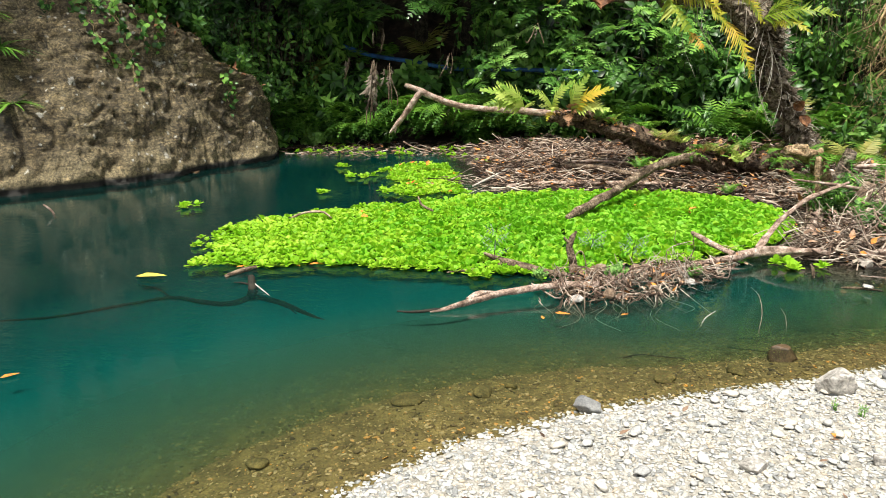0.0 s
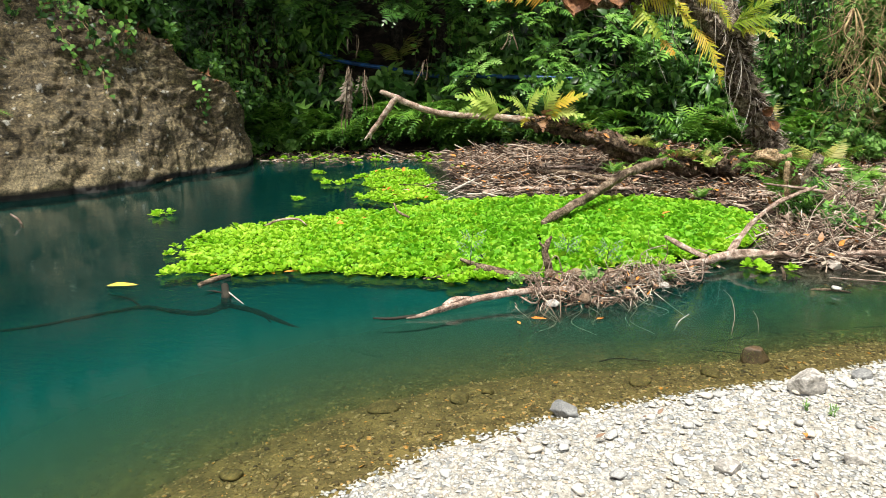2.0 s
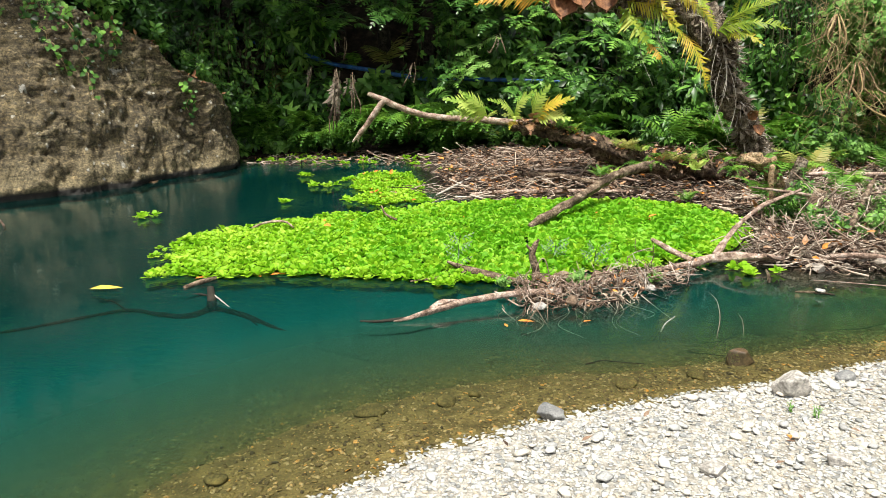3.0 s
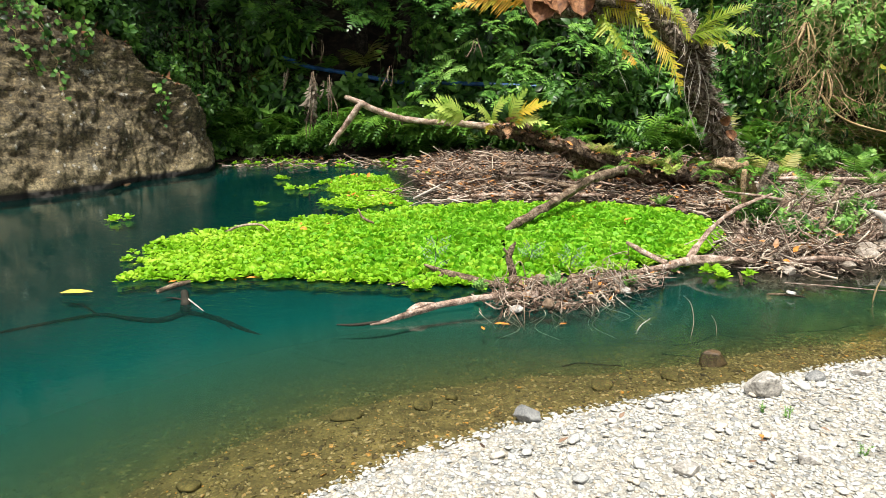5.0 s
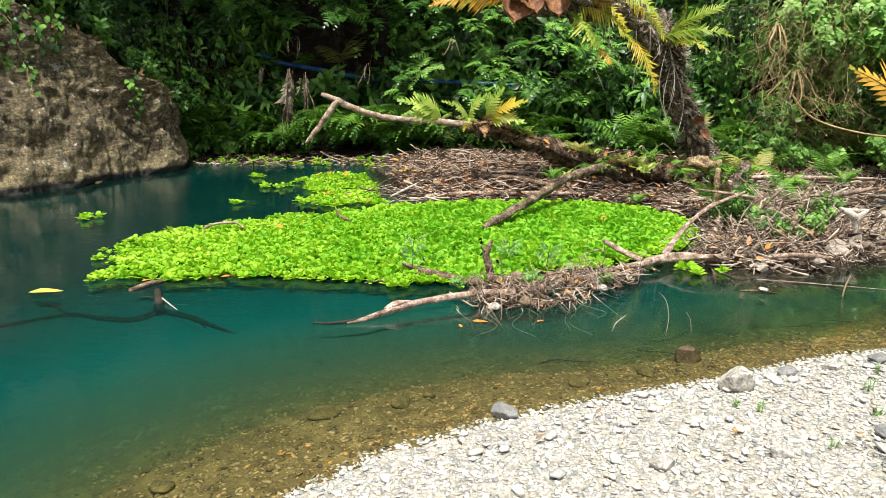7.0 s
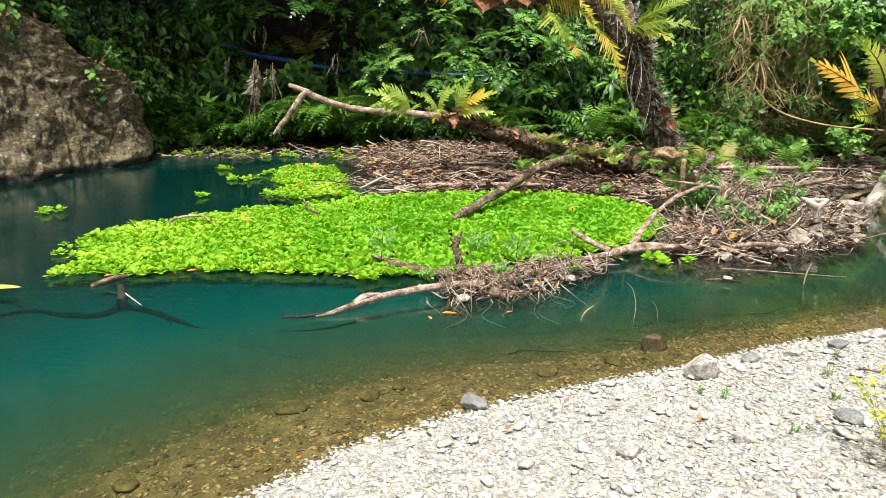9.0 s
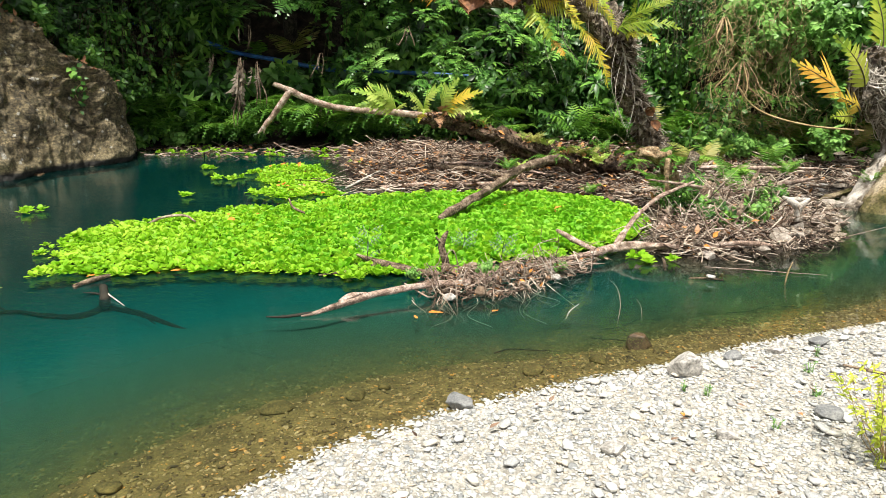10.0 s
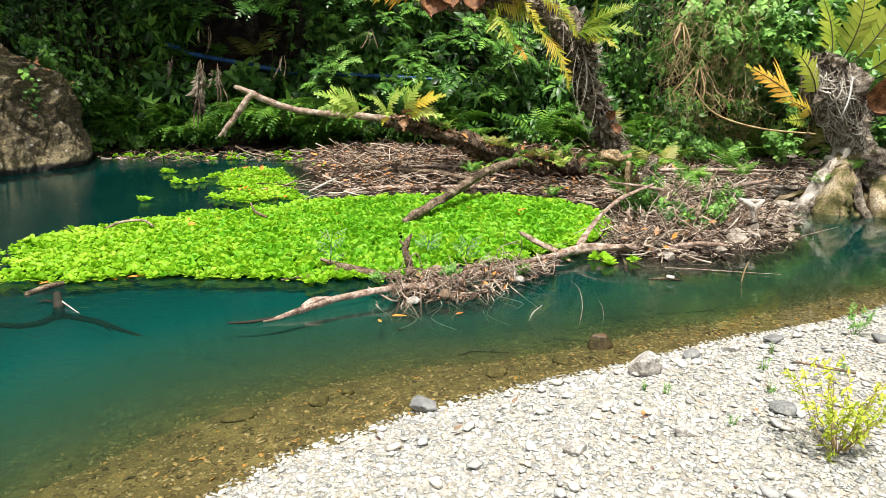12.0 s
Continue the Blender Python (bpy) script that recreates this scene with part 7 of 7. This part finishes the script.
def pebble_shape(seed, level):
    v, f = ball(level)
    r = np.array([1 + 0.5 * noise.noise(Vector(p) * 2.4 + Vector((seed * 5.3, 0, 0))) for p in v])
    return v * r[:, None], f


# a few broken pieces along the rock's waterline
frag_rng = np.random.RandomState(90)
for k in range(9):
    column = ROCK[150 + k * 17 + frag_rng.randint(0, 9)]
    at = column[int(np.argmin(np.abs(column[:, 2] - 0.0)))]
    w = 0.10 + 0.10 * frag_rng.rand()
    ob = angular("rock_fragment", at + (0.0, 0.0, -0.045), (w * 1.5, w, w * 0.6), M_WETSTONE, "dark wet stone at the foot of the rock face", 120 + k, "", 8)
    ob.parent = bpy.data.objects["rock_outcrop"]
    del ob["category"]
    ob.rotation_euler = (0, 0, frag_rng.rand() * 6.28)

PEBBLES = [pebble_shape(k, 2) for k in range(8)]
CHIPS = [pebble_shape(k, 1) for k in range(6)]


def strew(spots, shapes, sizes, rng, sink=0.1):
    """Stones lying flat at the spots, each kind of shape in turn, sizes being the long axis."""
    m = Mesh()
    n = len(spots)
    for k in range(len(shapes)):
        pick = np.arange(k, n, len(shapes))
        a, s = rng.rand(len(pick)) * 6.28, sizes[pick]
        sx, sy, sz = s, s * (0.5 + 0.4 * rng.rand(len(pick))), s * (0.14 + 0.20 * rng.rand(len(pick)))
        tilt = rng.normal(0, 0.22, (len(pick), 2))
        x = np.stack([np.cos(a), np.sin(a), tilt[:, 0]], -1)
        z = unit(np.stack([tilt[:, 1], -tilt[:, 0], np.ones(len(pick))], -1))
        y = unit(np.cross(z, unit(x)))
        mats = np.stack([unit(x) * sx[:, None], y * sy[:, None], z * sz[:, None]], -1)
        m.many(shapes[k], mats, spots[pick] + np.stack([0 * s, 0 * s, sz * (0.5 - sink)], -1))
    return m


def bar_spots(count, rng, low, high, box):
    """Random places between two distances from the gravel's shore (negative: under water)."""
    out = []
    while sum(map(len, out)) < count:
        x = box[0] + (box[1] - box[0]) * rng.rand(count)
        y = box[2] + (box[3] - box[2]) * rng.rand(count)
        d = distance(x, y, GRAVEL)
        ok = (d > low) & (d < high)
        out.append(np.stack([x[ok], y[ok], ground_height(x[ok], y[ok])], -1))
    return np.concatenate(out)[:count]


rng = np.random.RandomState(31)
p = bar_spots(5500, rng, -0.03, 2.6, (-1.2, 4.2, 1.2, 4.6))
ob = part("gravel", strew(p, PEBBLES, 0.019 + 0.026 * rng.rand(len(p)) ** 2.5, rng), M_PEBBLE, ground)
tagged(ob, "pale grey river gravel", kind="stuff")
p = bar_spots(15000, rng, -0.06, 3.6, (-1.4, 4.6, 0.9, 4.8))
ob = part("gravel", strew(p, CHIPS, 0.016 + 0.018 * rng.rand(len(p)), rng), M_PEBBLE, ground)
tagged(ob, "pale grey river gravel", kind="stuff")
p = bar_spots(24000, rng, -0.08, 3.6, (-1.4, 4.6, 0.9, 4.8))
ob = part("gravel", strew(p, CHIPS, 0.010 + 0.014 * rng.rand(len(p)), rng), M_PEBBLE, ground)
tagged(ob, "fine pale gravel", kind="stuff")
far_rng = np.random.RandomState(57)
p = bar_spots(9000, far_rng, -0.05, 6.0, (-2.8, 8.0, -5.0, 5.5))
p = p[(p[:, 1] < 1.0) | (p[:, 0] > 4.2)]
ob = part("gravel", strew(p, CHIPS, 0.03 + 0.04 * far_rng.rand(len(p)) ** 2, far_rng), M_PEBBLE, ground)
tagged(ob, "pale grey river gravel", kind="stuff")
p = bar_spots(2000, rng, -0.5, -0.01, (-2.6, 5.0, 0.9, 5.2))
ob = part("submerged_gravel", strew(p, CHIPS, 0.016 + 0.03 * rng.rand(len(p)) ** 2, rng, 0.3), M_BEDSTONE, ground)
tagged(ob, "golden brown stones under the shallow water", kind="stuff")
p = bar_spots(26000, rng, -1.5, -0.01, (-3.2, 5.5, 0.9, 5.4))
ob = part("submerged_gravel", strew(p, CHIPS, 0.008 + 0.022 * rng.rand(len(p)) ** 3, rng), M_BEDSTONE, ground)
tagged(ob, "brown and golden gravel under the shallow water", kind="stuff")
# a yellow-green sapling, and small tufts among the stones
def sapling(x, y, height, label, material, seed, twigs=9, wide=0.5, stem=None):
    rng = np.random.RandomState(seed)
    z = float(ground_height(x, y))
    ob = thing("sapling", (x, y, z), label, "plant", "small plants on the gravel")
    mats, at = [], []
    for k in range(twigs):
        a = k * 2.4 + rng.rand()
        tip = np.array((math.cos(a) * wide * height * rng.rand() ** 0.5, math.sin(a) * wide * height * rng.rand() ** 0.5, height * (0.5 + 0.5 * rng.rand())))
        rows = bent((0, 0, -0.02), tip, 0.0020, 0.0008, 0.06, rng, 2)
        part("stem", tube(Mesh(), rows, 4, 3), stem or material, ob)
        line = smooth_line(rows, 10)[:, :3]
        n = 20
        q = line[rng.randint(len(line) // 3, len(line), n)]
        w = rng.normal(0, 0.7, (n, 3)) + (math.cos(a) * 0.5, math.sin(a) * 0.5, 0.3)
        mats.append(aim(w, (0, -0.3, 1)) * (min(height, 0.22) * (0.09 + 0.10 * rng.rand(n)))[:, None, None])
        at.append(q)
    part("foliage", Mesh().many(LEAF_LONG, np.concatenate(mats), np.concatenate(at)), material, ob)


M_YOUNG = leafy("young_yellow_green_leaf", (0.25, 0.36, 0.03), (0.45, 0.52, 0.05), (0.62, 0.60, 0.10), 0.5, 0.35)
sapling(1.80, 2.24, 0.40, "yellow-green leafy sapling growing out of the gravel", M_YOUNG, 1, 30, 0.62, M_DRYVINE)
sapling(1.73, 2.18, 0.08, "small bright green sprout in the gravel", M_YOUNG, 2, 5)
sapling(2.85, 3.62, 0.22, "green sprouting plant at the gravel's edge", M_LEAF_LIGHT, 3, 6)
sapling(3.2, 3.6, 0.26, "green sprouting plant at the gravel's edge", M_LEAF_LIGHT, 4, 6)
for k, (x, y) in enumerate(((1.27, 2.92), (1.36, 2.86), (1.98, 3.1), (2.15, 3.32), (1.85, 2.8), (2.35, 3.0), (1.5, 2.5))):
    sapling(x, y, 0.06 + 0.01 * (k % 3), "tiny green tuft sprouting between pebbles", M_LEAF_LIGHT, 10 + k, 5)
# twigs and dead leaves on the gravel
limb("stick", [(2.05, 2.95, 0.2, 0.006), (2.16, 2.88, 0.2, 0.008), (2.26, 2.8, 0.205, 0.006)], M_LOG, "short dark stick lying on the gravel")
n = 46
q = bar_spots(n, rng, 0.1, 1.8, (-0.4, 3.0, 1.6, 3.8))
ways = np.stack([rng.normal(0, 1, n), rng.normal(0, 1, n), rng.normal(0, 0.1, n)], -1)
m = Mesh().many(blade(1, 0.4, -0.15, 0.3), aim(ways, (0, 0, 1)) * (0.025 + 0.03 * rng.rand(n))[:, None, None], q + (0, 0, 0.03))
tagged(part("leaf_litter", m, M_LITTER), "scattered brown dead leaves on the gravel", "leaf litter", kind="stuff")

p = bar_spots(300, rng, 0.05, 2.0, (-1.0, 3.2, 1.3, 4.2))
shapes = []
for k in range(8):
    v, f = PEBBLES[k]
    shapes.append(Mesh().add(v * (1, 0.7, 0.34), f).mesh("pebble", M_PEBBLE_ONE))
for k, q in enumerate(p):
    ob = part("pebble", shapes[k % 8], None, ground)
    s = 0.032 + 0.045 * rng.rand() ** 3
    ob.location, ob.scale = (q[0], q[1], q[2] + 0.16 * s + 0.006), (s, s, s)
    ob.rotation_euler = (rng.normal(0, 0.15), rng.normal(0, 0.15), rng.rand() * 6.28)
